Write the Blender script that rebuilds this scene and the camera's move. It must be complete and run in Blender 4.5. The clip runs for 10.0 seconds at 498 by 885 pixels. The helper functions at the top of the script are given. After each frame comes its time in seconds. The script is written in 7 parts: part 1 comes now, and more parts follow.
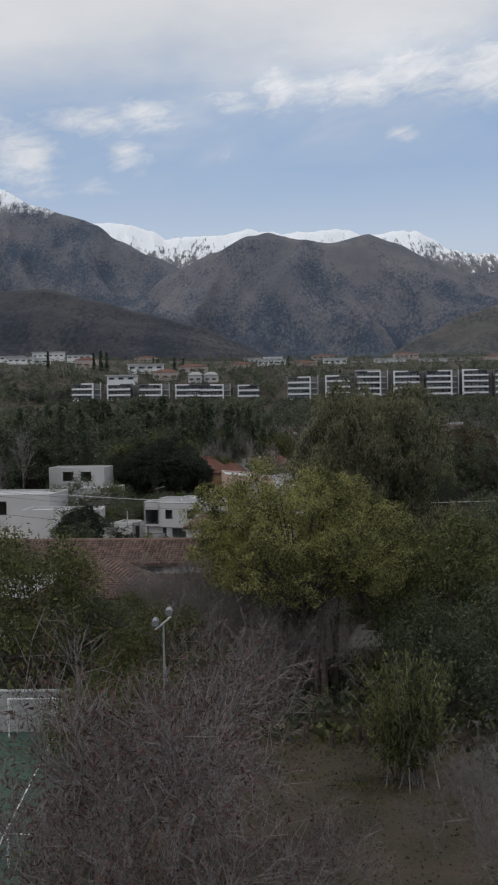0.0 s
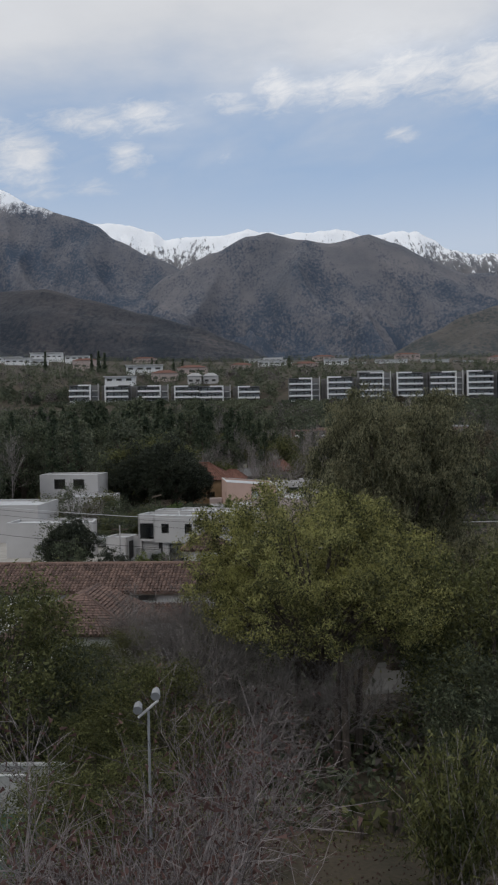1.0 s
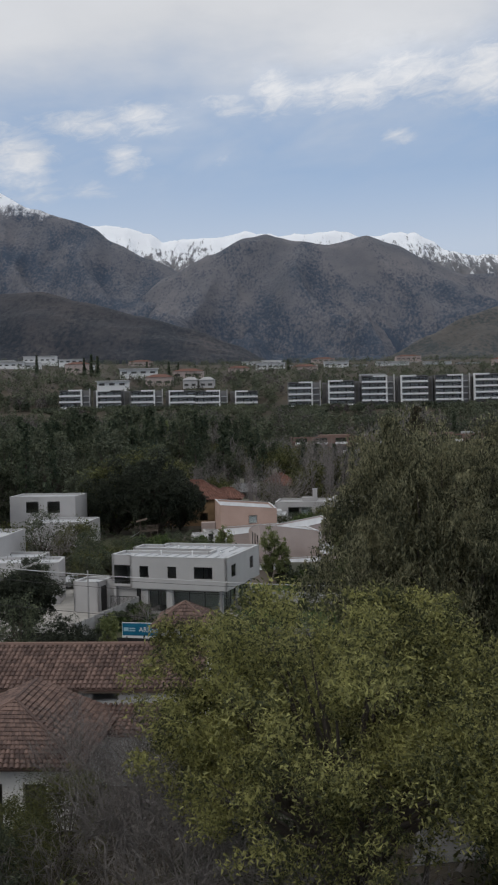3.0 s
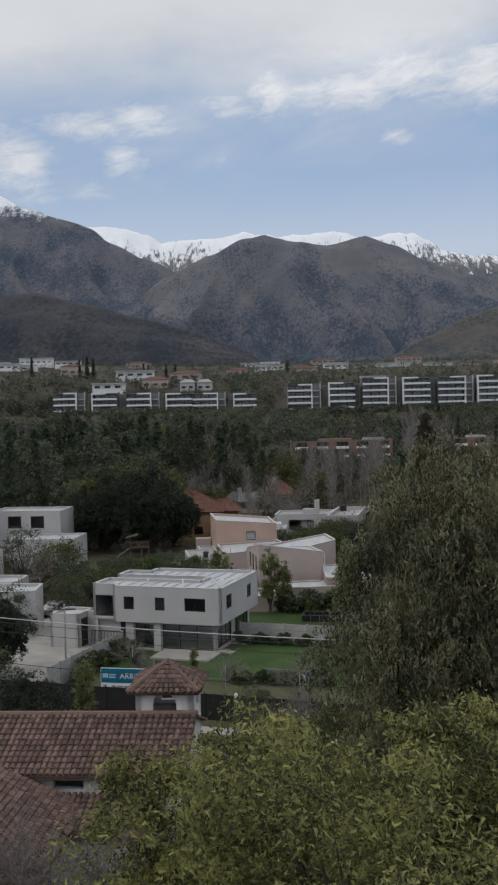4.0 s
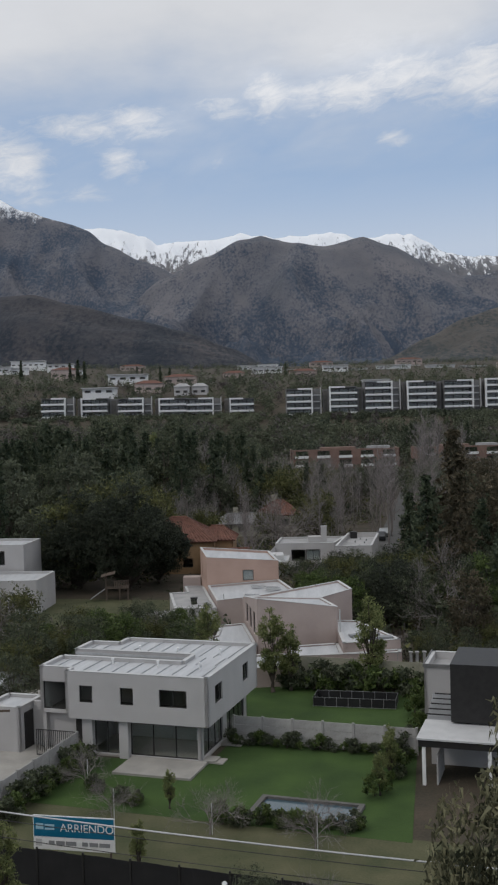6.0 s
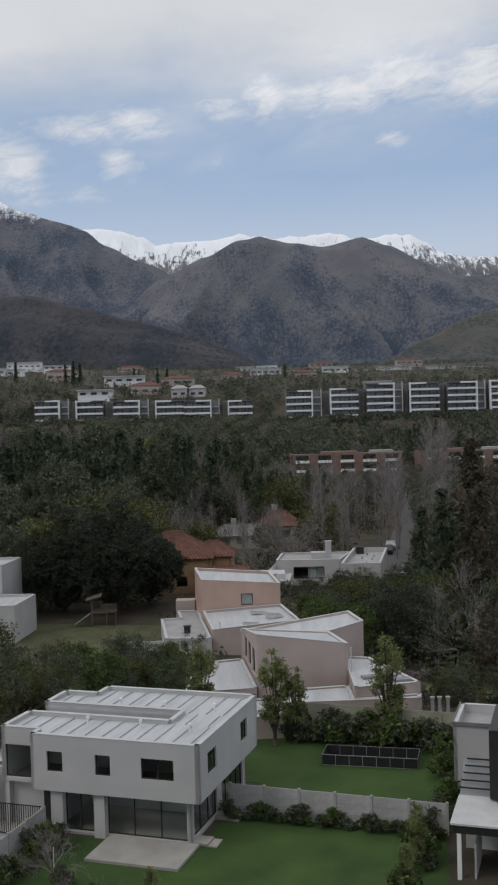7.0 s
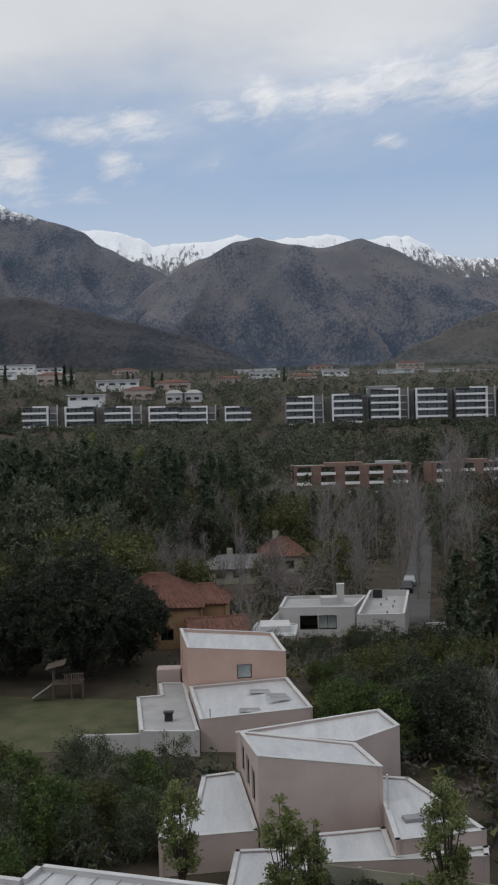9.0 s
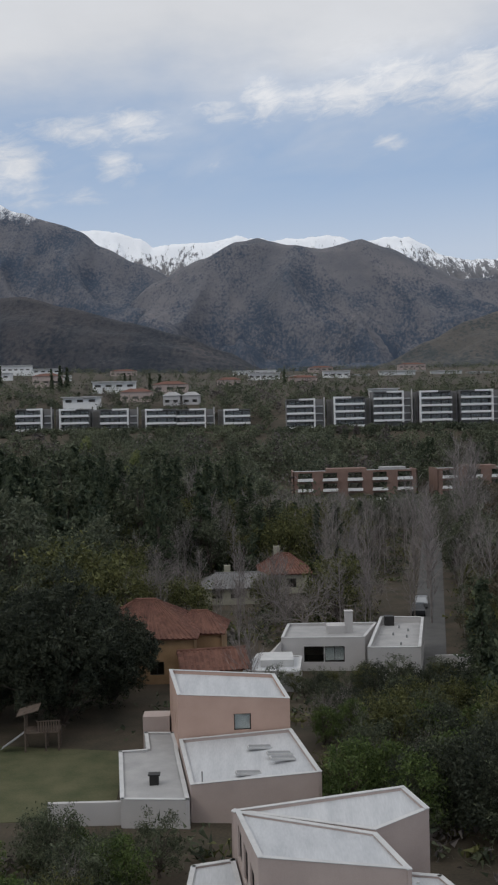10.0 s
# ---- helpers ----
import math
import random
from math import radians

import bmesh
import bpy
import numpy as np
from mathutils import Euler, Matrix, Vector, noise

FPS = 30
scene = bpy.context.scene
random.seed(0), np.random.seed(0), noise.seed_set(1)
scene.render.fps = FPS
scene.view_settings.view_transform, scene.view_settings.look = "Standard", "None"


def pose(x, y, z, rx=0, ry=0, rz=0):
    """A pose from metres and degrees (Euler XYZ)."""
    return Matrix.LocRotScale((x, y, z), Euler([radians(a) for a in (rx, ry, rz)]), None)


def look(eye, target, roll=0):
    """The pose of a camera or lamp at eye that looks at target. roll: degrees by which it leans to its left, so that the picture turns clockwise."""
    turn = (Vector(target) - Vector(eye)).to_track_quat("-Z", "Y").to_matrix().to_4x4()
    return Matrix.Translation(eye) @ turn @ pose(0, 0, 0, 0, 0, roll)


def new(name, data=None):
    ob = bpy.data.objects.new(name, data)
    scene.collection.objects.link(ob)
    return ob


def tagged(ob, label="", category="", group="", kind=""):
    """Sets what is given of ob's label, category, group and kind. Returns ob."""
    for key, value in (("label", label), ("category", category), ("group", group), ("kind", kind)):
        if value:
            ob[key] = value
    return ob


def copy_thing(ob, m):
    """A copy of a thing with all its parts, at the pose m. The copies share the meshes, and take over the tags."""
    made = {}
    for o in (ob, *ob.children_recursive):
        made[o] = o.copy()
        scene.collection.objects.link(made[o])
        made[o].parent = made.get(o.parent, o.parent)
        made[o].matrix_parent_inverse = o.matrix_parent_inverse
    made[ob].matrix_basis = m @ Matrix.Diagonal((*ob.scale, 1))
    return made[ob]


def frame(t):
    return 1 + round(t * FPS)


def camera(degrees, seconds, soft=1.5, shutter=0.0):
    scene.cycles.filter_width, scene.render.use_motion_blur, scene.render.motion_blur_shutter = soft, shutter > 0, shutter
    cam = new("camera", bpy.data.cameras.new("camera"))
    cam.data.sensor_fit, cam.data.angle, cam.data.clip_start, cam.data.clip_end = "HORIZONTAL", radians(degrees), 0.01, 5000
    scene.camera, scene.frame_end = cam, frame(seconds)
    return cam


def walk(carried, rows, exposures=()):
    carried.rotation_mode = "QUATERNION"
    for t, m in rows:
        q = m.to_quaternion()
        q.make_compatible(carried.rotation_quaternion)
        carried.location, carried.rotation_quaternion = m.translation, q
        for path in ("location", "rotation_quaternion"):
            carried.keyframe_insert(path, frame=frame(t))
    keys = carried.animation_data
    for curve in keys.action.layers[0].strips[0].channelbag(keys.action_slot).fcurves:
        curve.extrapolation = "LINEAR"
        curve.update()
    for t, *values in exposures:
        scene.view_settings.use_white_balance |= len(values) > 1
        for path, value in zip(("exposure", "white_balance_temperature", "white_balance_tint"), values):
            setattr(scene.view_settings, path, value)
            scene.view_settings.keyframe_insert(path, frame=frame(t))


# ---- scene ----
cam = camera(27.0, 10.0, soft=2.2)
PATH = [
    (0, (0.000, -0.590, 17.283), (-0.243, 49.383, 15.636), -1.00),
    (0.5, (-0.230, 4.350, 17.581), (-0.464, 54.322, 15.948), -0.99),
    (1, (-0.398, 9.263, 17.852), (-0.622, 59.236, 16.237), -1.01),
    (1.5, (-0.490, 14.172, 18.105), (-0.701, 64.147, 16.513), -1.06),
    (2, (-0.433, 19.202, 18.445), (-0.628, 69.177, 16.877), -1.12),
    (2.5, (-0.280, 24.420, 18.924), (-0.456, 74.396, 17.382), -1.18),
    (4, (0.039, 40.249, 20.383), (-0.062, 90.228, 18.912), -1.38),
    (4.5, (0.082, 45.725, 20.802), (0.011, 95.704, 19.352), -1.43),
    (5, (0.102, 51.322, 21.242), (0.062, 101.301, 19.813), -1.48),
    (5.5, (0.152, 56.970, 21.703), (0.144, 106.950, 20.293), -1.51),
    (7, (0.210, 72.825, 22.919), (0.296, 122.807, 21.563), -1.58),
    (7.5, (0.287, 78.346, 23.431), (0.401, 128.328, 22.093), -1.59),
    (8, (0.313, 83.700, 23.937), (0.453, 133.682, 22.618), -1.58),
    (8.5, (0.323, 89.023, 24.475), (0.486, 139.005, 23.174), -1.57),
    (9, (0.302, 94.475, 25.011), (0.486, 144.459, 23.729), -1.54),
    (9.5, (0.360, 100.065, 25.526), (0.563, 150.048, 24.264), -1.49),
    (10, (0.383, 105.507, 25.934), (0.601, 155.491, 24.690), -1.42),
]
walk(cam, [(t, look(eye, target, roll)) for t, eye, target, roll in PATH])

# ---- world and sun ----
def build_world():
    w = bpy.data.worlds.new("sky")
    scene.world = w
    w.use_nodes = True
    nt = w.node_tree
    nt.nodes.clear()
    N, L = nt.nodes.new, nt.links.new

    def math_node(op, a, b=None, c=None, clamp=False):
        n = N("ShaderNodeMath")
        n.operation, n.use_clamp = op, clamp
        for i, q in enumerate((a, b, c)):
            if q is None:
                continue
            if isinstance(q, (int, float)):
                n.inputs[i].default_value = q
            else:
                L(q, n.inputs[i])
        return n.outputs[0]

    tc = N("ShaderNodeTexCoord").outputs["Generated"]
    sep = N("ShaderNodeSeparateXYZ")
    L(tc, sep.inputs[0])
    x, y, z = sep.outputs
    zc = math_node("MAXIMUM", z, 0.0)
    az = math_node("ARCTAN2", x, y)
    sky = N("ShaderNodeTexSky")
    sky.sky_type, sky.sun_disc = "NISHITA", False
    sky.sun_elevation, sky.sun_rotation = radians(42), radians(200)
    sky.air_density, sky.dust_density, sky.ozone_density = 1.0, 1.2, 1.3
    # high sheet seen in perspective over the horizon
    den = math_node("ADD", zc, 0.16)
    comb = N("ShaderNodeCombineXYZ")
    L(math_node("DIVIDE", x, den), comb.inputs[0])
    L(math_node("DIVIDE", y, den), comb.inputs[1])
    n2 = N("ShaderNodeTexNoise")
    n2.inputs["Scale"].default_value, n2.inputs["Detail"].default_value, n2.inputs["Roughness"].default_value = 1.5, 6, 0.55
    L(comb.outputs[0], n2.inputs["Vector"])
    # ragged low clouds along the sheet's edge
    flat = N("ShaderNodeCombineXYZ")
    L(math_node("MULTIPLY", az, 9.0), flat.inputs[0])
    L(math_node("MULTIPLY_ADD", az, -4.0, math_node("MULTIPLY", zc, 24.0)), flat.inputs[1])
    flat.inputs[2].default_value = CLOUD_SEED
    n1 = N("ShaderNodeTexNoise")
    n1.inputs["Scale"].default_value, n1.inputs["Detail"].default_value, n1.inputs["Roughness"].default_value = 0.85, 8, 0.55
    n1.inputs["Distortion"].default_value = 0.25
    L(flat.outputs[0], n1.inputs["Vector"])

    def step(q, a, b):
        r = N("ShaderNodeMapRange")
        r.interpolation_type = "SMOOTHSTEP"
        r.inputs["From Min"].default_value, r.inputs["From Max"].default_value = a, b
        L(q, r.inputs["Value"])
        return r.outputs[0]

    rim = math_node("MULTIPLY_ADD", math_node("MINIMUM", math_node("MAXIMUM", az, -0.6), 0.6), 0.05, 0.276)
    over = math_node("SUBTRACT", zc, rim)
    sheet_cover = step(math_node("MULTIPLY_ADD", math_node("SUBTRACT", n2.outputs["Fac"], 0.5), 0.22, over), -0.05, 0.085)
    near_rim = math_node("POWER", 2.718, math_node("MULTIPLY", math_node("MULTIPLY", over, over), -300.0))
    tufts = math_node("MULTIPLY", math_node("MULTIPLY", step(n1.outputs["Fac"], 0.40, 0.70), near_rim), 0.42)
    puffs = None
    for a0, e0, wa, we, amp in CLOUDS:
        da = math_node("MULTIPLY", math_node("SUBTRACT", az, a0), 1.0 / wa)
        de = math_node("MULTIPLY", math_node("SUBTRACT", zc, e0), 1.0 / we)
        rr = math_node("ADD", math_node("MULTIPLY", da, da), math_node("MULTIPLY", de, de))
        g = math_node("MULTIPLY", math_node("POWER", 2.718, math_node("MULTIPLY", rr, -0.8)), amp)
        puffs = g if puffs is None else math_node("MAXIMUM", puffs, g)
    n3 = N("ShaderNodeTexNoise")
    n3.inputs["Scale"].default_value, n3.inputs["Detail"].default_value, n3.inputs["Roughness"].default_value = 4.2, 9, 0.66
    n3.inputs["Distortion"].default_value = 0.5
    L(flat.outputs[0], n3.inputs["Vector"])
    ragged = math_node("MULTIPLY_ADD", math_node("SUBTRACT", n3.outputs["Fac"], 0.5), 1.15, puffs)
    stray = math_node("MULTIPLY", step(ragged, 0.10, 1.25), step(puffs, 0.02, 0.4))
    haze = math_node("MULTIPLY", step(n1.outputs["Fac"], 0.3, 0.7), math_node("MULTIPLY", near_rim, 0.35))
    low = math_node("MAXIMUM", math_node("MAXIMUM", tufts, stray), haze)
    cover = math_node("MAXIMUM", math_node("MULTIPLY", sheet_cover, 0.93), low)
    # pale veil low over the hills
    veil = math_node("MULTIPLY", math_node("SUBTRACT", 0.222, zc), 14.0, clamp=True)
    tone = math_node("MULTIPLY_ADD", n2.outputs["Fac"], 0.30, 0.47)
    tone = math_node("MULTIPLY_ADD", stray, 0.06, math_node("MULTIPLY_ADD", low, 0.06, tone))
    bright = math_node("MULTIPLY_ADD", zc, 0.42, math_node("SUBTRACT", tone, 0.12))
    bright = math_node("MULTIPLY", bright, 1.06)
    cloud = N("ShaderNodeCombineColor")
    L(math_node("MULTIPLY", bright, 0.985), cloud.inputs[0])
    L(bright, cloud.inputs[1])
    L(math_node("MULTIPLY", bright, 1.035), cloud.inputs[2])
    blue = N("ShaderNodeMix")
    blue.data_type = "RGBA"
    blue.inputs["Factor"].default_value = 0.8
    scaled = N("ShaderNodeVectorMath")
    scaled.operation = "SCALE"
    scaled.inputs["Scale"].default_value = SKY_GAIN
    L(sky.outputs[0], scaled.inputs[0])
    L(scaled.outputs[0], blue.inputs["A"])
    blue.inputs["B"].default_value = (0.325, 0.445, 0.645, 1)
    veiled = N("ShaderNodeMix")
    veiled.data_type = "RGBA"
    L(math_node("MULTIPLY", veil, 0.8), veiled.inputs["Factor"])
    L(blue.outputs["Result"], veiled.inputs["A"])
    veiled.inputs["B"].default_value = (0.52, 0.59, 0.70, 1)
    mix = N("ShaderNodeMix")
    mix.data_type = "RGBA"
    L(cover, mix.inputs["Factor"])
    L(veiled.outputs["Result"], mix.inputs["A"])
    L(cloud.outputs[0], mix.inputs["B"])
    bg = N("ShaderNodeBackground")
    bg.inputs["Strength"].default_value = WORLD_GAIN
    L(mix.outputs["Result"], bg.inputs["Color"])
    out = N("ShaderNodeOutputWorld")
    L(bg.outputs[0], out.inputs["Surface"])


CLOUD_SEED = 4.3
# azimuth, height, width, depth and weight of the low puffs
CLOUDS = [(-0.212, 0.233, 0.034, 0.028, 0.95), (-0.150, 0.265, 0.060, 0.016, 0.75), (-0.095, 0.270, 0.045, 0.017, 0.85), (-0.116, 0.236, 0.024, 0.020, 0.75), (-0.025, 0.235, 0.016, 0.010, 0.55), (-0.015, 0.281, 0.050, 0.014, 0.75), (0.028, 0.293, 0.030, 0.024, 1.0),
          (0.062, 0.290, 0.050, 0.018, 0.85), (0.105, 0.292, 0.060, 0.024, 0.95), (0.150, 0.305, 0.070, 0.028, 1.0), (0.235, 0.300, 0.080, 0.032, 1.0), (0.145, 0.249, 0.020, 0.011, 0.75), (0.080, 0.246, 0.020, 0.008, 0.4), (-0.146, 0.208, 0.034, 0.010, 0.5), (-0.27, 0.24, 0.06, 0.04, 0.9), (-0.20, 0.205, 0.05, 0.012, 0.5)]
SKY_GAIN, WORLD_GAIN = 0.10, 1.0
build_world()
sun = new("sun", bpy.data.lights.new("sun", "SUN"))
sun.data.energy, sun.data.angle, sun.data.color = 0.55, radians(12), (1.0, 0.95, 0.88)
sun.matrix_world = look((0, 0, 0), (0.75, 0.45, -0.85))


# ---- materials ----
def surf(name, a, b, scale=3.0, rough=0.85, bump=0.25, fine=25.0, metal=0.0, vary=0.0, island=False, spec=0.3, stretch=(1, 1, 1)):
    """Two-scale mottled surface between the colours a and b."""
    m = bpy.data.materials.new(name)
    m.use_nodes = True
    nt = m.node_tree
    N, L = nt.nodes.new, nt.links.new
    p = nt.nodes["Principled BSDF"]
    p.inputs["Roughness"].default_value, p.inputs["Metallic"].default_value = rough, metal
    p.inputs["Specular IOR Level"].default_value = spec
    tc = N("ShaderNodeTexCoord")
    mp = N("ShaderNodeMapping")
    mp.inputs["Scale"].default_value = stretch
    L(tc.outputs["Object"], mp.inputs["Vector"])
    big, small = N("ShaderNodeTexNoise"), N("ShaderNodeTexNoise")
    for n, s, d in ((big, scale, 4), (small, fine, 3)):
        n.inputs["Scale"].default_value, n.inputs["Detail"].default_value = s, d
        L(mp.outputs[0], n.inputs["Vector"])
    add = N("ShaderNodeMath")
    add.operation = "MULTIPLY_ADD"
    L(small.outputs["Fac"], add.inputs[0])
    add.inputs[1].default_value = 0.5
    L(big.outputs["Fac"], add.inputs[2])
    fac = add.outputs[0]
    if vary or island:
        r = N("ShaderNodeNewGeometry").outputs["Random Per Island"] if island else N("ShaderNodeObjectInfo").outputs["Random"]
        k = N("ShaderNodeMath")
        k.operation = "MULTIPLY_ADD"
        L(r, k.inputs[0])
        k.inputs[1].default_value = vary or 0.5
        L(fac, k.inputs[2])
        k2 = N("ShaderNodeMath")
        k2.operation = "SUBTRACT"
        L(k.outputs[0], k2.inputs[0])
        k2.inputs[1].default_value = (vary or 0.5) / 2
        fac = k2.outputs[0]
    mr = N("ShaderNodeMapRange")
    mr.inputs["From Min"].default_value, mr.inputs["From Max"].default_value = 0.5, 1.0
    L(fac, mr.inputs["Value"])
    mix = N("ShaderNodeMix")
    mix.data_type = "RGBA"
    mix.inputs["A"].default_value, mix.inputs["B"].default_value = (*a, 1), (*b, 1)
    L(mr.outputs[0], mix.inputs["Factor"])
    L(mix.outputs["Result"], p.inputs["Base Color"])
    if bump:
        bp = N("ShaderNodeBump")
        bp.inputs["Strength"].default_value, bp.inputs["Distance"].default_value = bump, 0.03
        L(small.outputs["Fac"], bp.inputs["Height"])
        L(bp.outputs[0], p.inputs["Normal"])
    return m


def foliage(name, a, b, thin=0.25, scale=0.45, vary=0.6):
    m = surf(name, a, b, scale=scale, rough=0.65, bump=0, fine=2.2, vary=vary, island=True, spec=0.2)
    nt = m.node_tree
    p, out = nt.nodes["Principled BSDF"], nt.nodes["Material Output"]
    t, s = nt.nodes.new("ShaderNodeBsdfTranslucent"), nt.nodes.new("ShaderNodeMixShader")
    nt.links.new(p.inputs["Base Color"].links[0].from_socket, t.inputs["Color"])
    s.inputs["Fac"].default_value = thin
    nt.links.new(p.outputs[0], s.inputs[1])
    nt.links.new(t.outputs[0], s.inputs[2])
    nt.links.new(s.outputs[0], out.inputs["Surface"])
    return m


def glass(name, tint=(0.75, 0.8, 0.8)):
    m = bpy.data.materials.new(name)
    m.use_nodes = True
    p = m.node_tree.nodes["Principled BSDF"]
    p.inputs["Base Color"].default_value = (*tint, 1)
    p.inputs["Roughness"].default_value, p.inputs["IOR"].default_value = 0.02, 1.45
    p.inputs["Transmission Weight"].default_value = 1.0
    return m


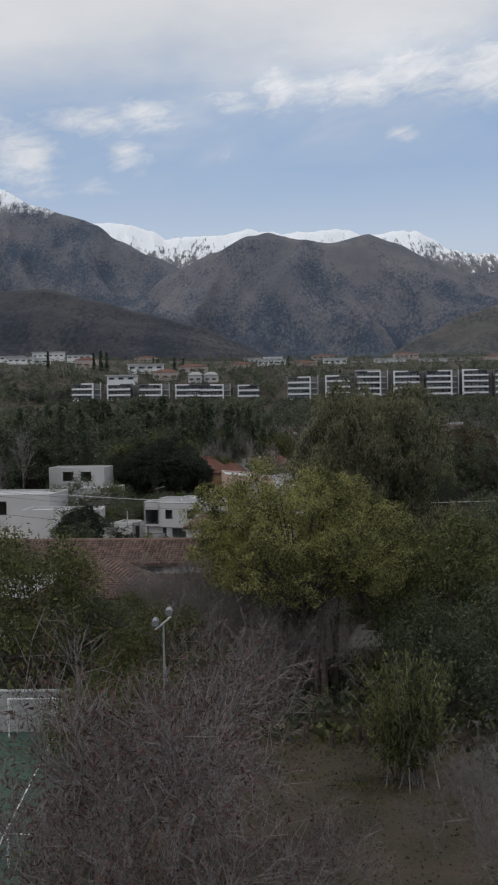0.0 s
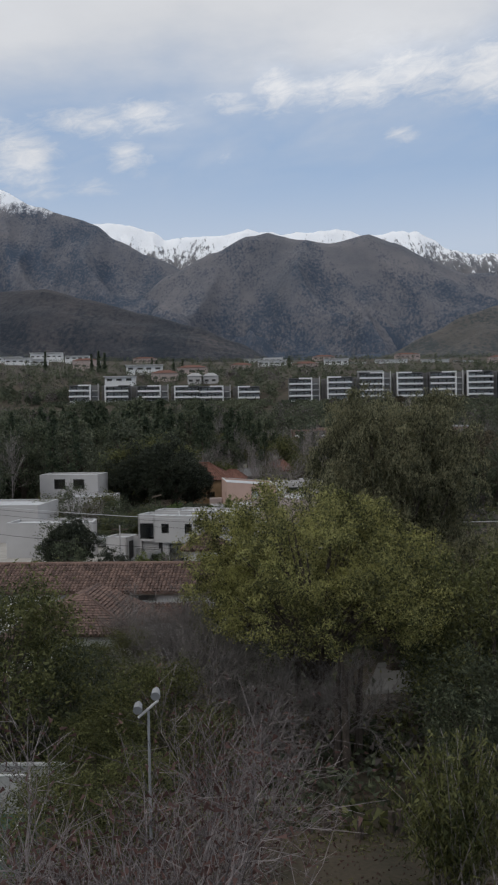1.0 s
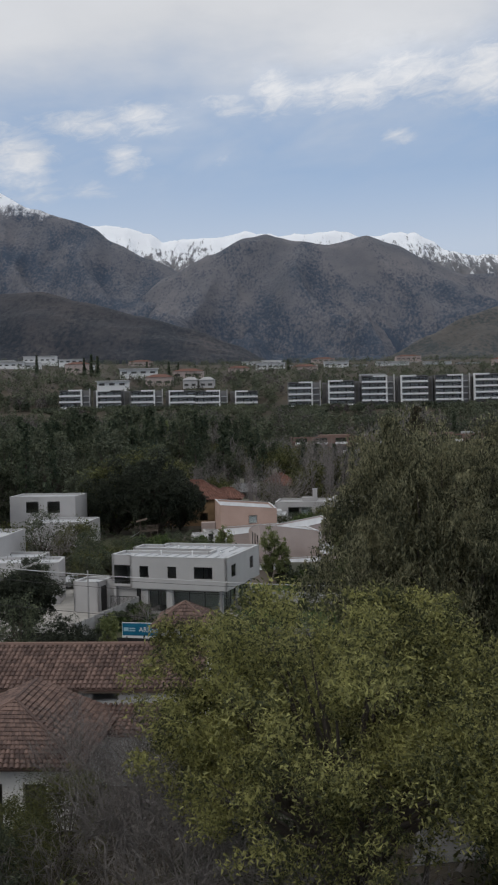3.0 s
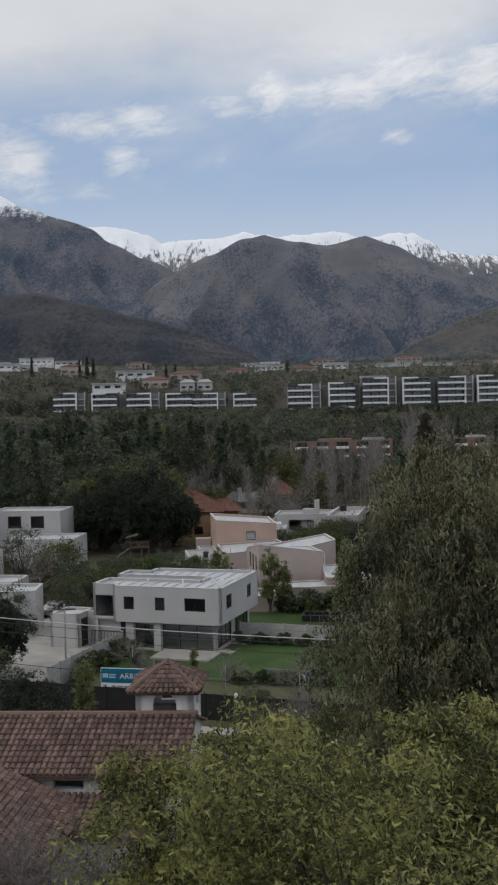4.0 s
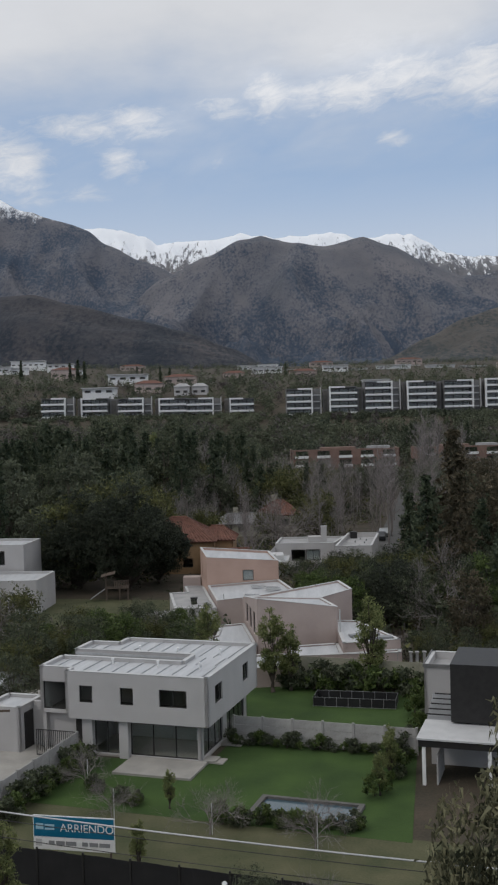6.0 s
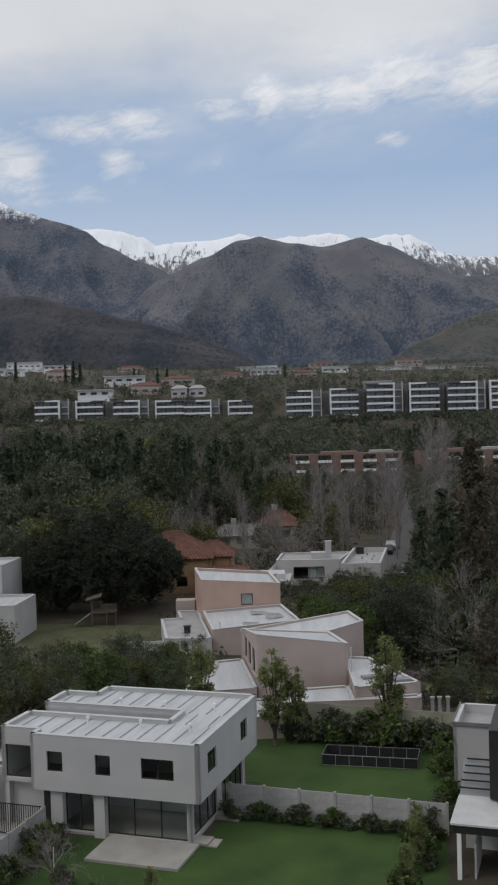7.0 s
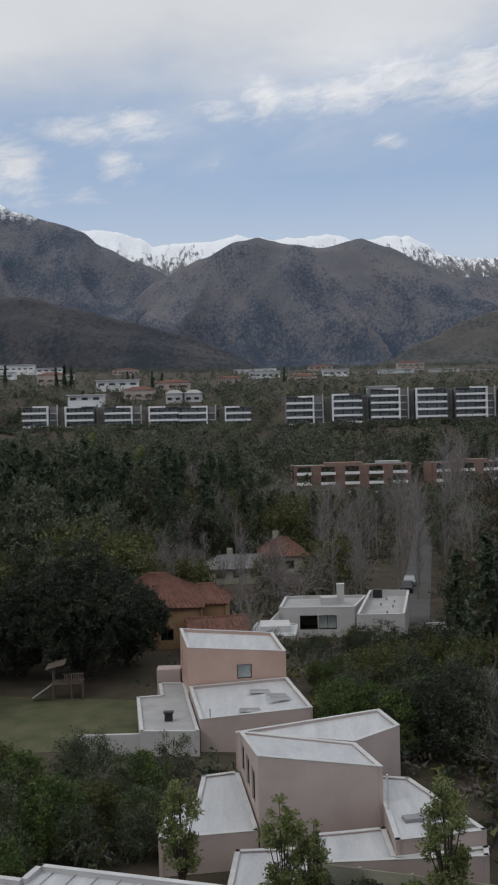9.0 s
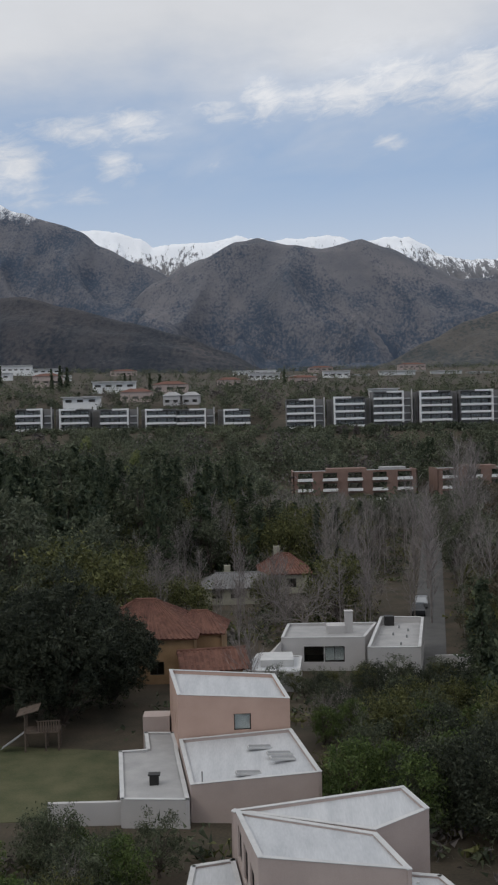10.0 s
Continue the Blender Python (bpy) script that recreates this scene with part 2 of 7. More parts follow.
M = {
    "earth": surf("earth", (0.030, 0.029, 0.019), (0.082, 0.063, 0.045), 0.3, 0.95, 0.7, 5),
    "grass": surf("grass", (0.024, 0.050, 0.011), (0.050, 0.090, 0.020), 0.35, 0.95, 0.6, 14),
    "dry_grass": surf("dry_grass", (0.045, 0.055, 0.024), (0.105, 0.10, 0.055), 0.4, 0.95, 0.6, 9),
    "asphalt": surf("asphalt", (0.075, 0.074, 0.074), (0.115, 0.112, 0.108), 0.4, 0.9, 0.2, 30),
    "paving": surf("paving", (0.26, 0.25, 0.23), (0.38, 0.36, 0.33), 0.6, 0.9, 0.2, 20),
    "white_wall": surf("white_wall", (0.39, 0.378, 0.374), (0.465, 0.452, 0.445), 0.35, 0.85, 0.08, 30),
    "plaster": surf("plaster", (0.60, 0.59, 0.58), (0.80, 0.79, 0.77), 0.8, 0.9, 0.3, 6),
    "pink_wall": surf("pink_wall", (0.40, 0.275, 0.225), (0.48, 0.34, 0.28), 0.5, 0.9, 0.15, 18),
    "pale_pink": surf("pale_pink", (0.36, 0.295, 0.27), (0.44, 0.365, 0.335), 0.5, 0.9, 0.15, 18),
    "roof_metal": surf("roof_metal", (0.37, 0.38, 0.395), (0.49, 0.50, 0.51), 0.5, 0.6, 0.06, 4, stretch=(3, 0.4, 1)),
    "seam": surf("seam", (0.34, 0.35, 0.36), (0.42, 0.43, 0.44), 2, 0.5, 0.0, 8),
    "grey_roof": surf("grey_roof", (0.26, 0.26, 0.26), (0.36, 0.355, 0.35), 0.6, 0.9, 0.1, 14),
    "stone_rim": surf("stone_rim", (0.075, 0.072, 0.068), (0.14, 0.135, 0.128), 1.2, 0.8, 0.3, 14),
    "concrete": surf("concrete", (0.26, 0.255, 0.245), (0.42, 0.41, 0.40), 0.8, 0.92, 0.25, 12),
    "old_wall": surf("old_wall", (0.23, 0.225, 0.17), (0.36, 0.35, 0.28), 0.7, 0.93, 0.3, 10),
    "frame": surf("frame", (0.018, 0.017, 0.017), (0.03, 0.029, 0.028), 3, 0.5, 0, 20),
    "steel": surf("steel", (0.25, 0.25, 0.25), (0.36, 0.36, 0.36), 3, 0.45, 0, 20, metal=0.5),
    "white_paint": surf("white_paint", (0.66, 0.66, 0.65), (0.78, 0.78, 0.77), 2, 0.6, 0.05, 20),
    "black_mesh": surf("black_mesh", (0.012, 0.012, 0.013), (0.022, 0.022, 0.023), 1, 0.8, 0.1, 30),
    "tile": surf("tile", (0.075, 0.050, 0.043), (0.185, 0.122, 0.100), 1.2, 0.9, 0.3, 9, vary=0.5),
    "tile_far": surf("tile_far", (0.10, 0.047, 0.036), (0.165, 0.082, 0.060), 1.0, 0.9, 0.3, 6, island=True),
    "brick": surf("brick", (0.165, 0.105, 0.085), (0.225, 0.148, 0.122), 0.8, 0.92, 0.2, 8),
    # interiors behind openings: indoor shade is put into this dark tone
    "indoor_shade": surf("indoor_shade", (0.10, 0.095, 0.09), (0.16, 0.15, 0.14), 1, 0.9, 0, 10),
    "room": surf("room", (0.42, 0.40, 0.37), (0.52, 0.5, 0.47), 1, 0.9, 0, 10),
    "bark": surf("bark", (0.045, 0.036, 0.03), (0.10, 0.082, 0.07), 2, 0.95, 0.5, 12),
    "twig": surf("twig", (0.134, 0.118, 0.111), (0.267, 0.241, 0.230), 1.5, 0.95, 0.2, 8, island=True),
    "red_twig": surf("red_twig", (0.075, 0.066, 0.066), (0.23, 0.200, 0.195), 1.5, 0.95, 0.2, 8, island=True),
    "dead_leaf": foliage("dead_leaf", (0.06, 0.032, 0.028), (0.12, 0.07, 0.06)),
    "leaf_dark": foliage("leaf_dark", (0.034, 0.044, 0.028), (0.122, 0.138, 0.083)),
    "leaf_olive": foliage("leaf_olive", (0.038, 0.046, 0.018), (0.150, 0.152, 0.058)),
    "leaf_yellow": foliage("leaf_yellow", (0.050, 0.057, 0.029), (0.365, 0.352, 0.130), 0.42, 0.35, 0.6),
    "leaf_fresh": foliage("leaf_fresh", (0.036, 0.06, 0.017), (0.12, 0.16, 0.05)),
    "leaf_pepper": foliage("leaf_pepper", (0.040, 0.045, 0.027), (0.275, 0.262, 0.155), 0.35, 0.5),
    "leaf_conifer": foliage("leaf_conifer", (0.028, 0.042, 0.027), (0.098, 0.118, 0.070), 0.2),
    "leaf_rust": foliage("leaf_rust", (0.046, 0.044, 0.028), (0.125, 0.102, 0.066)),
    "far_leaf": foliage("far_leaf", (0.038, 0.050, 0.035), (0.150, 0.162, 0.104), 0.25, 0.07, 0.35),
    "leaf_pale": foliage("leaf_pale", (0.10, 0.125, 0.048), (0.28, 0.30, 0.13), 0.45),
    "bare_twig": surf("bare_twig", (0.105, 0.094, 0.088), (0.22, 0.20, 0.19), 2.0, 0.9, 0.2, 20),
    "leaf_shade": foliage("leaf_shade", (0.018, 0.024, 0.017), (0.062, 0.070, 0.046)),
    # concrete kept darker than paving: the shade under the trees is painted in
    "shaded_yard": surf("shaded_yard", (0.10, 0.097, 0.09), (0.17, 0.165, 0.155), 0.6, 0.92, 0.2, 14),
    "far_bare": foliage("far_bare", (0.07, 0.062, 0.058), (0.145, 0.128, 0.12), 0.1),
    "glass": glass("glass"),
    "water": surf("water", (0.045, 0.075, 0.095), (0.065, 0.10, 0.12), 0.8, 0.08, 0.05, 6, spec=0.5),
    "court": surf("court", (0.035, 0.07, 0.053), (0.058, 0.10, 0.075), 0.4, 0.85, 0.05, 20),
    "blue_paint": surf("blue_paint", (0.0, 0.11, 0.20), (0.01, 0.14, 0.24), 1, 0.6, 0, 10),
    "blue_light": surf("blue_light", (0.30, 0.48, 0.56), (0.34, 0.52, 0.60), 1, 0.6, 0, 10),
    "facade": surf("facade", (0.14, 0.14, 0.14), (0.20, 0.197, 0.195), 0.3, 0.9, 0.1, 4),
    "grey_paint": surf("grey_paint", (0.20, 0.205, 0.21), (0.26, 0.265, 0.27), 1, 0.7, 0.05, 15),
    "light_grey": surf("light_grey", (0.42, 0.42, 0.42), (0.52, 0.52, 0.515), 1, 0.75, 0.05, 15),
    "wood": surf("wood", (0.075, 0.058, 0.046), (0.13, 0.10, 0.08), 2, 0.85, 0.3, 14, stretch=(1, 1, 6)),
    "car_silver": surf("car_silver", (0.32, 0.33, 0.34), (0.36, 0.37, 0.38), 1, 0.3, 0, 10, metal=0.6, spec=0.5),
    "car_dark": surf("car_dark", (0.02, 0.022, 0.026), (0.03, 0.032, 0.036), 1, 0.3, 0, 10, spec=0.5),
    "rubber": surf("rubber", (0.015, 0.015, 0.015), (0.025, 0.025, 0.025), 3, 0.9, 0, 10),
    "ochre": surf("ochre", (0.22, 0.14, 0.075), (0.32, 0.21, 0.12), 0.8, 0.9, 0.2, 10),
    "lamp_glass": surf("lamp_glass", (0.55, 0.56, 0.56), (0.62, 0.63, 0.63), 3, 0.4, 0, 20),
}


# ---- building helpers ----
class Mesh:
    """Collects vertices and faces for one part."""

    def __init__(self):
        self.v, self.f = [], []

    def add(self, vs, fs):
        k = len(self.v)
        self.v += [tuple(p) for p in vs]
        self.f += [tuple(i + k for i in q) for q in fs]
        return self

    def hexa(self, c):
        return self.add(c, [(3, 2, 1, 0), (4, 5, 6, 7), (0, 1, 5, 4), (1, 2, 6, 5), (2, 3, 7, 6), (3, 0, 4, 7)])

    def box(self, x0, x1, y0, y1, z0, z1):
        return self.hexa([(x0, y0, z0), (x1, y0, z0), (x1, y1, z0), (x0, y1, z0), (x0, y0, z1), (x1, y0, z1), (x1, y1, z1), (x0, y1, z1)])

    def slab(self, quad, thick):
        """A plate under the four given corners."""
        low = [(x, y, z - thick) for x, y, z in quad]
        return self.hexa(low + list(quad))

    def prism(self, poly, z0, z1):
        n = len(poly)
        zs0 = z0 if isinstance(z0, (list, tuple)) else [z0] * n
        zs1 = z1 if isinstance(z1, (list, tuple)) else [z1] * n
        vs = [(x, y, z) for (x, y), z in zip(poly, zs0)] + [(x, y, z) for (x, y), z in zip(poly, zs1)]
        fs = [tuple(range(n))[::-1], tuple(range(n, 2 * n))] + [(i, (i + 1) % n, n + (i + 1) % n, n + i) for i in range(n)]
        return self.add(vs, fs)

    def tube(self, pts, radii, n=6, cap=True):
        pts = [Vector(p) for p in pts]
        ring = []
        for i, p in enumerate(pts):
            d = (pts[min(i + 1, len(pts) - 1)] - pts[max(i - 1, 0)]).normalized()
            a = d.cross(Vector((0, 0, 1)) if abs(d.z) < 0.9 else Vector((1, 0, 0))).normalized()
            b = d.cross(a)
            ring.append([p + (a * math.cos(6.2832 * k / n) + b * math.sin(6.2832 * k / n)) * radii[i] for k in range(n)])
        fs = []
        for i in range(len(pts) - 1):
            fs += [(i * n + k, i * n + (k + 1) % n, (i + 1) * n + (k + 1) % n, (i + 1) * n + k) for k in range(n)]
        if cap:
            fs += [tuple(range(n))[::-1], tuple(range((len(pts) - 1) * n, len(pts) * n))]
        return self.add([q for r in ring for q in r], fs)

    def data(self, name, material):
        me = bpy.data.meshes.new(name)
        me.from_pydata(self.v, [], self.f)
        me.materials.append(M[material])
        me.validate()
        bm = bmesh.new()
        bm.from_mesh(me)
        if "wall" in name:
            bmesh.ops.remove_doubles(bm, verts=bm.verts, dist=1e-4)
        bmesh.ops.recalc_face_normals(bm, faces=bm.faces)
        bm.to_mesh(me)
        bm.free()
        return me


def part(name, mesh, material, parent=None, label="", m=None):
    ob = new(name, mesh if isinstance(mesh, bpy.types.Mesh) else mesh.data(name, material))
    ob.parent = parent
    if m is not None:
        ob.matrix_basis = m
    if label:
        ob["label"] = label
    return ob


def thing(name, label, category, x=0, y=0, z=0, rz=0, group="", kind=""):
    ob = new(name)
    ob.empty_display_size = 0.2
    ob.matrix_basis = pose(x, y, z, 0, 0, rz)
    return tagged(ob, label, category, group, kind)


def solid(name, mesh, material, label, category, kind="", m=None, group=""):
    return tagged(part(name, mesh, material, None, m=m), label, category, group, kind)


# ---- ground ----
PROFILE_Y = [-400, 150, 220, 330, 412, 455, 500, 540, 570, 640, 860, 1000, 1500, 2200, 6000]
PROFILE_Z = [0, 0, 0, 0.5, 1.0, 7, 18.5, 25.0, 31.5, 40, 52, 62, 86, 112, 125]


def ground_z(x, y):
    z = np.interp(y, PROFILE_Y, PROFILE_Z)
    if y > 230:
        k = min(1.0, (y - 230) / 200)
        z += k * (1.6 * noise.noise((x * 0.012, y * 0.009, 3.1)) + (2.0 * max(0, -x - 40) / 100 if y < 500 else 6.0 * max(0, -x - 60) / 200 * min(1, (y - 500) / 200)))
    return float(z)


def build_ground():
    ys = list(np.arange(-60, 160, 8.0)) + list(np.arange(160, 620, 10.0)) + list(np.arange(620, 1500, 30.0)) + list(np.arange(1500, 4900, 200.0))
    us = np.linspace(-1, 1, 81)
    vs, fs = [], []
    for y in ys:
        half = 80 + max(0, y + 60) * 0.75
        for u in us:
            x = half * u
            vs.append((x, y, ground_z(x, y)))
    n = len(us)
    for j in range(len(ys) - 1):
        for i in range(n - 1):
            fs.append((j * n + i, j * n + i + 1, (j + 1) * n + i + 1, (j + 1) * n + i))
    mesh = Mesh().add(vs, fs)
    ob = solid("ground", mesh, "earth", "bare brown earth with dry grass and leaf litter", "ground", "structure")
    for p in ob.data.polygons:
        p.use_smooth = True


build_ground()


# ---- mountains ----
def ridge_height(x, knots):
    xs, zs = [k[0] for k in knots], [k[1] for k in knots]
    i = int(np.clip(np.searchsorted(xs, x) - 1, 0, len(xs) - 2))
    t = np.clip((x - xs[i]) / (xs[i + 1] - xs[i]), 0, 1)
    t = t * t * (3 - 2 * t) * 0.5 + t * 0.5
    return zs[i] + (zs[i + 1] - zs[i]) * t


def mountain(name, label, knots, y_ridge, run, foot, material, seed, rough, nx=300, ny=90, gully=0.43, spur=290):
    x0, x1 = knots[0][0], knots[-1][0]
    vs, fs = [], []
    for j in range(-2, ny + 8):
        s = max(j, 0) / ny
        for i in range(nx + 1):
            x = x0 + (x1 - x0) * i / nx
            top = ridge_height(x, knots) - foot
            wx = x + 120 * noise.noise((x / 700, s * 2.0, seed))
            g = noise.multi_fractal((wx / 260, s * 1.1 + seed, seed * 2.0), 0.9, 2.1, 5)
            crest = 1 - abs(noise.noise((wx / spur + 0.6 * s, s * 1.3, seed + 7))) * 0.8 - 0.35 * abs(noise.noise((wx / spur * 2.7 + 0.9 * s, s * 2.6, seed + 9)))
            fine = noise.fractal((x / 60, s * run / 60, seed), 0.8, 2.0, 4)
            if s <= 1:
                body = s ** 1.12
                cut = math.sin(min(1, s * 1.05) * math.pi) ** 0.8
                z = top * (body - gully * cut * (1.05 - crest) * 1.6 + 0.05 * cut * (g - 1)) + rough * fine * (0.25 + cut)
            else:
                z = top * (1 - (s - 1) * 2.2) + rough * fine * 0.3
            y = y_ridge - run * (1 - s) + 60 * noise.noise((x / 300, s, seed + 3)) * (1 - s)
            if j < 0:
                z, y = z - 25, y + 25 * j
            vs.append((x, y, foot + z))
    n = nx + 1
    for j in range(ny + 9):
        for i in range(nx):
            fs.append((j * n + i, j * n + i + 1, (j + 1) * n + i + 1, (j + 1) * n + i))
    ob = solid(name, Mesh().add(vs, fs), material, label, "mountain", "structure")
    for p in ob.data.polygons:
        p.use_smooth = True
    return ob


def slope_material(name, low, high, scrub, snow_from=None, foot=(80, 420), dots=0.55, speck=600):
    """Bare mountainside: brown earth, dots of scrub that thicken downhill, snow above a height; distance haze is put
    into the colours given.
    """
    m = surf(name, low, high, 0.006, 0.95, 0.0, 0.03)
    nt = m.node_tree
    N, L = nt.nodes.new, nt.links.new
    p = nt.nodes["Principled BSDF"]
    base = p.inputs["Base Color"].links[0].from_socket
    tc = N("ShaderNodeTexCoord")
    sp = N("ShaderNodeSeparateXYZ")
    L(tc.outputs["Object"], sp.inputs[0])

    def tex(scale, detail, rough, stretch):
        mp = N("ShaderNodeMapping")
        mp.inputs["Scale"].default_value = stretch
        L(tc.outputs["Object"], mp.inputs["Vector"])
        n = N("ShaderNodeTexNoise")
        n.inputs["Scale"].default_value, n.inputs["Detail"].default_value, n.inputs["Roughness"].default_value = scale, detail, rough
        L(mp.outputs[0], n.inputs["Vector"])
        return n.outputs["Fac"]

    def rng_map(q, a, b, lo=0.0, hi=1.0):
        r = N("ShaderNodeMapRange")
        for k, v in zip(("From Min", "From Max", "To Min", "To Max"), (a, b, lo, hi)):
            r.inputs[k].default_value = v
        L(q, r.inputs["Value"])
        return r.outputs[0]

    def calc(op, a, b):
        n = N("ShaderNodeMath")
        n.operation = op
        for k, q in enumerate((a, b)):
            if isinstance(q, (int, float)):
                n.inputs[k].default_value = q
            else:
                L(q, n.inputs[k])
        return n.outputs[0]

    def blend(f, a, b):
        mix = N("ShaderNodeMix")
        mix.data_type = "RGBA"
        L(f, mix.inputs["Factor"])
        L(a, mix.inputs["A"])
        mix.inputs["B"].default_value = (*b, 1)
        return mix.outputs["Result"]

    fine = tex(0.16, 4, 0.6, (1.0, 0.35, 0.8))
    patch = tex(0.012, 5, 0.6, (1.0, 0.3, 0.6))
    down = rng_map(sp.outputs[2], foot[0], foot[1], 0.22, -0.08)
    cover = calc("ADD", calc("ADD", calc("MULTIPLY", calc("SUBTRACT", fine, 0.5), dots * 1.6), calc("MULTIPLY", calc("SUBTRACT", patch, 0.5), 1.3)), down)
    col = blend(rng_map(cover, -0.10, 0.24), base, scrub)
    if snow_from is not None:
        rock = tex(0.032, 9, 0.8, (1.5, 0.3, 0.5))
        h = calc("ADD", sp.outputs[2], calc("MULTIPLY", calc("SUBTRACT", rock, 0.5), -speck))
        col = blend(rng_map(h, snow_from - 25, snow_from + 20), col, (0.86, 0.88, 0.91))
    L(col, p.inputs["Base Color"])
    bp = N("ShaderNodeBump")
    bp.inputs["Strength"].default_value, bp.inputs["Distance"].default_value = 0.7, 7.0
    L(fine, bp.inputs["Height"])
    L(bp.outputs[0], p.inputs["Normal"])
    return m

# bluish tones: the haze of distance is put into earth and scrub colours
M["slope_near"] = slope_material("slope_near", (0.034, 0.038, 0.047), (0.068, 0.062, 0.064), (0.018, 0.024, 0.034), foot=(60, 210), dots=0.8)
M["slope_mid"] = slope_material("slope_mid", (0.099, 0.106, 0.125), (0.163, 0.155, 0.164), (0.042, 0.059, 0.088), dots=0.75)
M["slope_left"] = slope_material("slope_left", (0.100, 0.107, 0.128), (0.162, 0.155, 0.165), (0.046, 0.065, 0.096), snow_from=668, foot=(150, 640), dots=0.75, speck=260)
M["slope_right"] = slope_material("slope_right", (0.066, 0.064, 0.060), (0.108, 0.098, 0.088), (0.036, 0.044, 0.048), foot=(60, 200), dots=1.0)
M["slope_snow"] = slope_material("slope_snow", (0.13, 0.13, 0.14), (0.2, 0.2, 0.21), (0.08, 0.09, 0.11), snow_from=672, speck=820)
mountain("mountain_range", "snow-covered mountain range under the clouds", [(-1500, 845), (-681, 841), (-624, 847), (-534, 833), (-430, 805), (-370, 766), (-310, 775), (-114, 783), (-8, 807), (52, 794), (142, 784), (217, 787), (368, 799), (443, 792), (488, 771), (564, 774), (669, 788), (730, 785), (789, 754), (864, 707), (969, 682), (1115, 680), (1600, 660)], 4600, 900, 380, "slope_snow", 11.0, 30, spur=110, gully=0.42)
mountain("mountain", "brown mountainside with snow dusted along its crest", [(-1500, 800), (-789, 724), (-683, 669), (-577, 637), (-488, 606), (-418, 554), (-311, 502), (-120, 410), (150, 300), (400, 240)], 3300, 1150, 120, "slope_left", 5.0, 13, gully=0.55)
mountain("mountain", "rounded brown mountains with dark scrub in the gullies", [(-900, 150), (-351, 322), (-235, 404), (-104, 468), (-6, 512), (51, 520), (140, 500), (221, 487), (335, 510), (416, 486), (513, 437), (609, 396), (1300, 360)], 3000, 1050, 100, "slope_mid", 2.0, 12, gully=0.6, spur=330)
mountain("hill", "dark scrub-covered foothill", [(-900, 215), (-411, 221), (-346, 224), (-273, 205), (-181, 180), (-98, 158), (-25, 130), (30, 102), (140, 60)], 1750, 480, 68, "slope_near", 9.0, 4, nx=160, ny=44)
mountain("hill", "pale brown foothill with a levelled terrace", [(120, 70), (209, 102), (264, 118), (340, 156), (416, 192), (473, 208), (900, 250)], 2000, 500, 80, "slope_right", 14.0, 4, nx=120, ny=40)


# ---- trees ----
rng = np.random.default_rng(7)


def leaf_mesh(name, centers, size, material, squash=0.5, droop=0.0, blade=True):
    """One leaf or leaf clump at each centre, with its own turn and size: a pointed blade, or a folded diamond."""
    c = np.asarray(centers, float)
    n = len(c)
    a = rng.normal(size=(n, 3))
    a[:, 2] -= droop
    a /= np.linalg.norm(a, axis=1)[:, None]
    b = np.cross(a, rng.normal(size=(n, 3)))
    b /= np.linalg.norm(b, axis=1)[:, None]
    w = np.cross(a, b)
    s = size * rng.uniform(0.55, 1.35, n)[:, None]
    me = bpy.data.meshes.new(name)
    i = np.arange(n)[:, None]
    if blade:
        v = np.stack([c - a * s + b * s * squash, c - a * s - b * s * squash, c + a * s * 1.2], 1).reshape(-1, 3)
        me.from_pydata(v.tolist(), [], np.concatenate([i * 3, i * 3 + 1, i * 3 + 2], 1).tolist())
    else:
        v = np.stack([c - a * s, c + b * s * squash + w * s * 0.18, c + a * s, c - b * s * squash + w * s * 0.18], 1).reshape(-1, 3)
        i = i * 4
        me.from_pydata(v.tolist(), [], np.concatenate([np.concatenate([i, i + 1, i + 2], 1), np.concatenate([i, i + 2, i + 3], 1)]).tolist())
    me.materials.append(M[material])
    return me


def grow(mesh, p, d, length, r, level, levels, tips, kids, spread, up, sides, rs, wander=0.26):
    """A limb that tapers, bends and forks into thinner ones."""
    pts, rad = [p], [r]
    q, dd, steps = Vector(p), Vector(d), 3 if level < 2 else 2 if level < levels else 1
    for k in range(steps):
        dd = (dd + Vector(rs.normal(0, wander, 3)) + Vector((0, 0, up * 0.3))).normalized()
        q = q + dd * (length / steps)
        pts.append(q.copy())
        rad.append(r * (1 - 0.55 * (k + 1) / steps))
    mesh.tube(pts, rad, sides if level < 2 else 3, cap=False)
    if level >= levels:
        tips.append(pts[-1])
        return
    if level == levels - 1:
        tips.append(pts[-1])
    for k in range(kids[level]):
        t = rs.uniform(0.3, 1.0) if k else 1.0
        i = min(int(t * steps), steps - 1)
        base = pts[i].lerp(pts[i + 1], t * steps - i)
        side = Vector(rs.normal(0, 1, 3))
        nd = (dd + side.normalized() * spread * rs.uniform(0.6, 1.3) + Vector((0, 0, up))).normalized()
        grow(mesh, base, nd, length * rs.uniform(0.5, 0.8), max(r * rs.uniform(0.38, 0.55), 0.011), level + 1, levels, tips, kids, spread, up, sides, rs, wander)


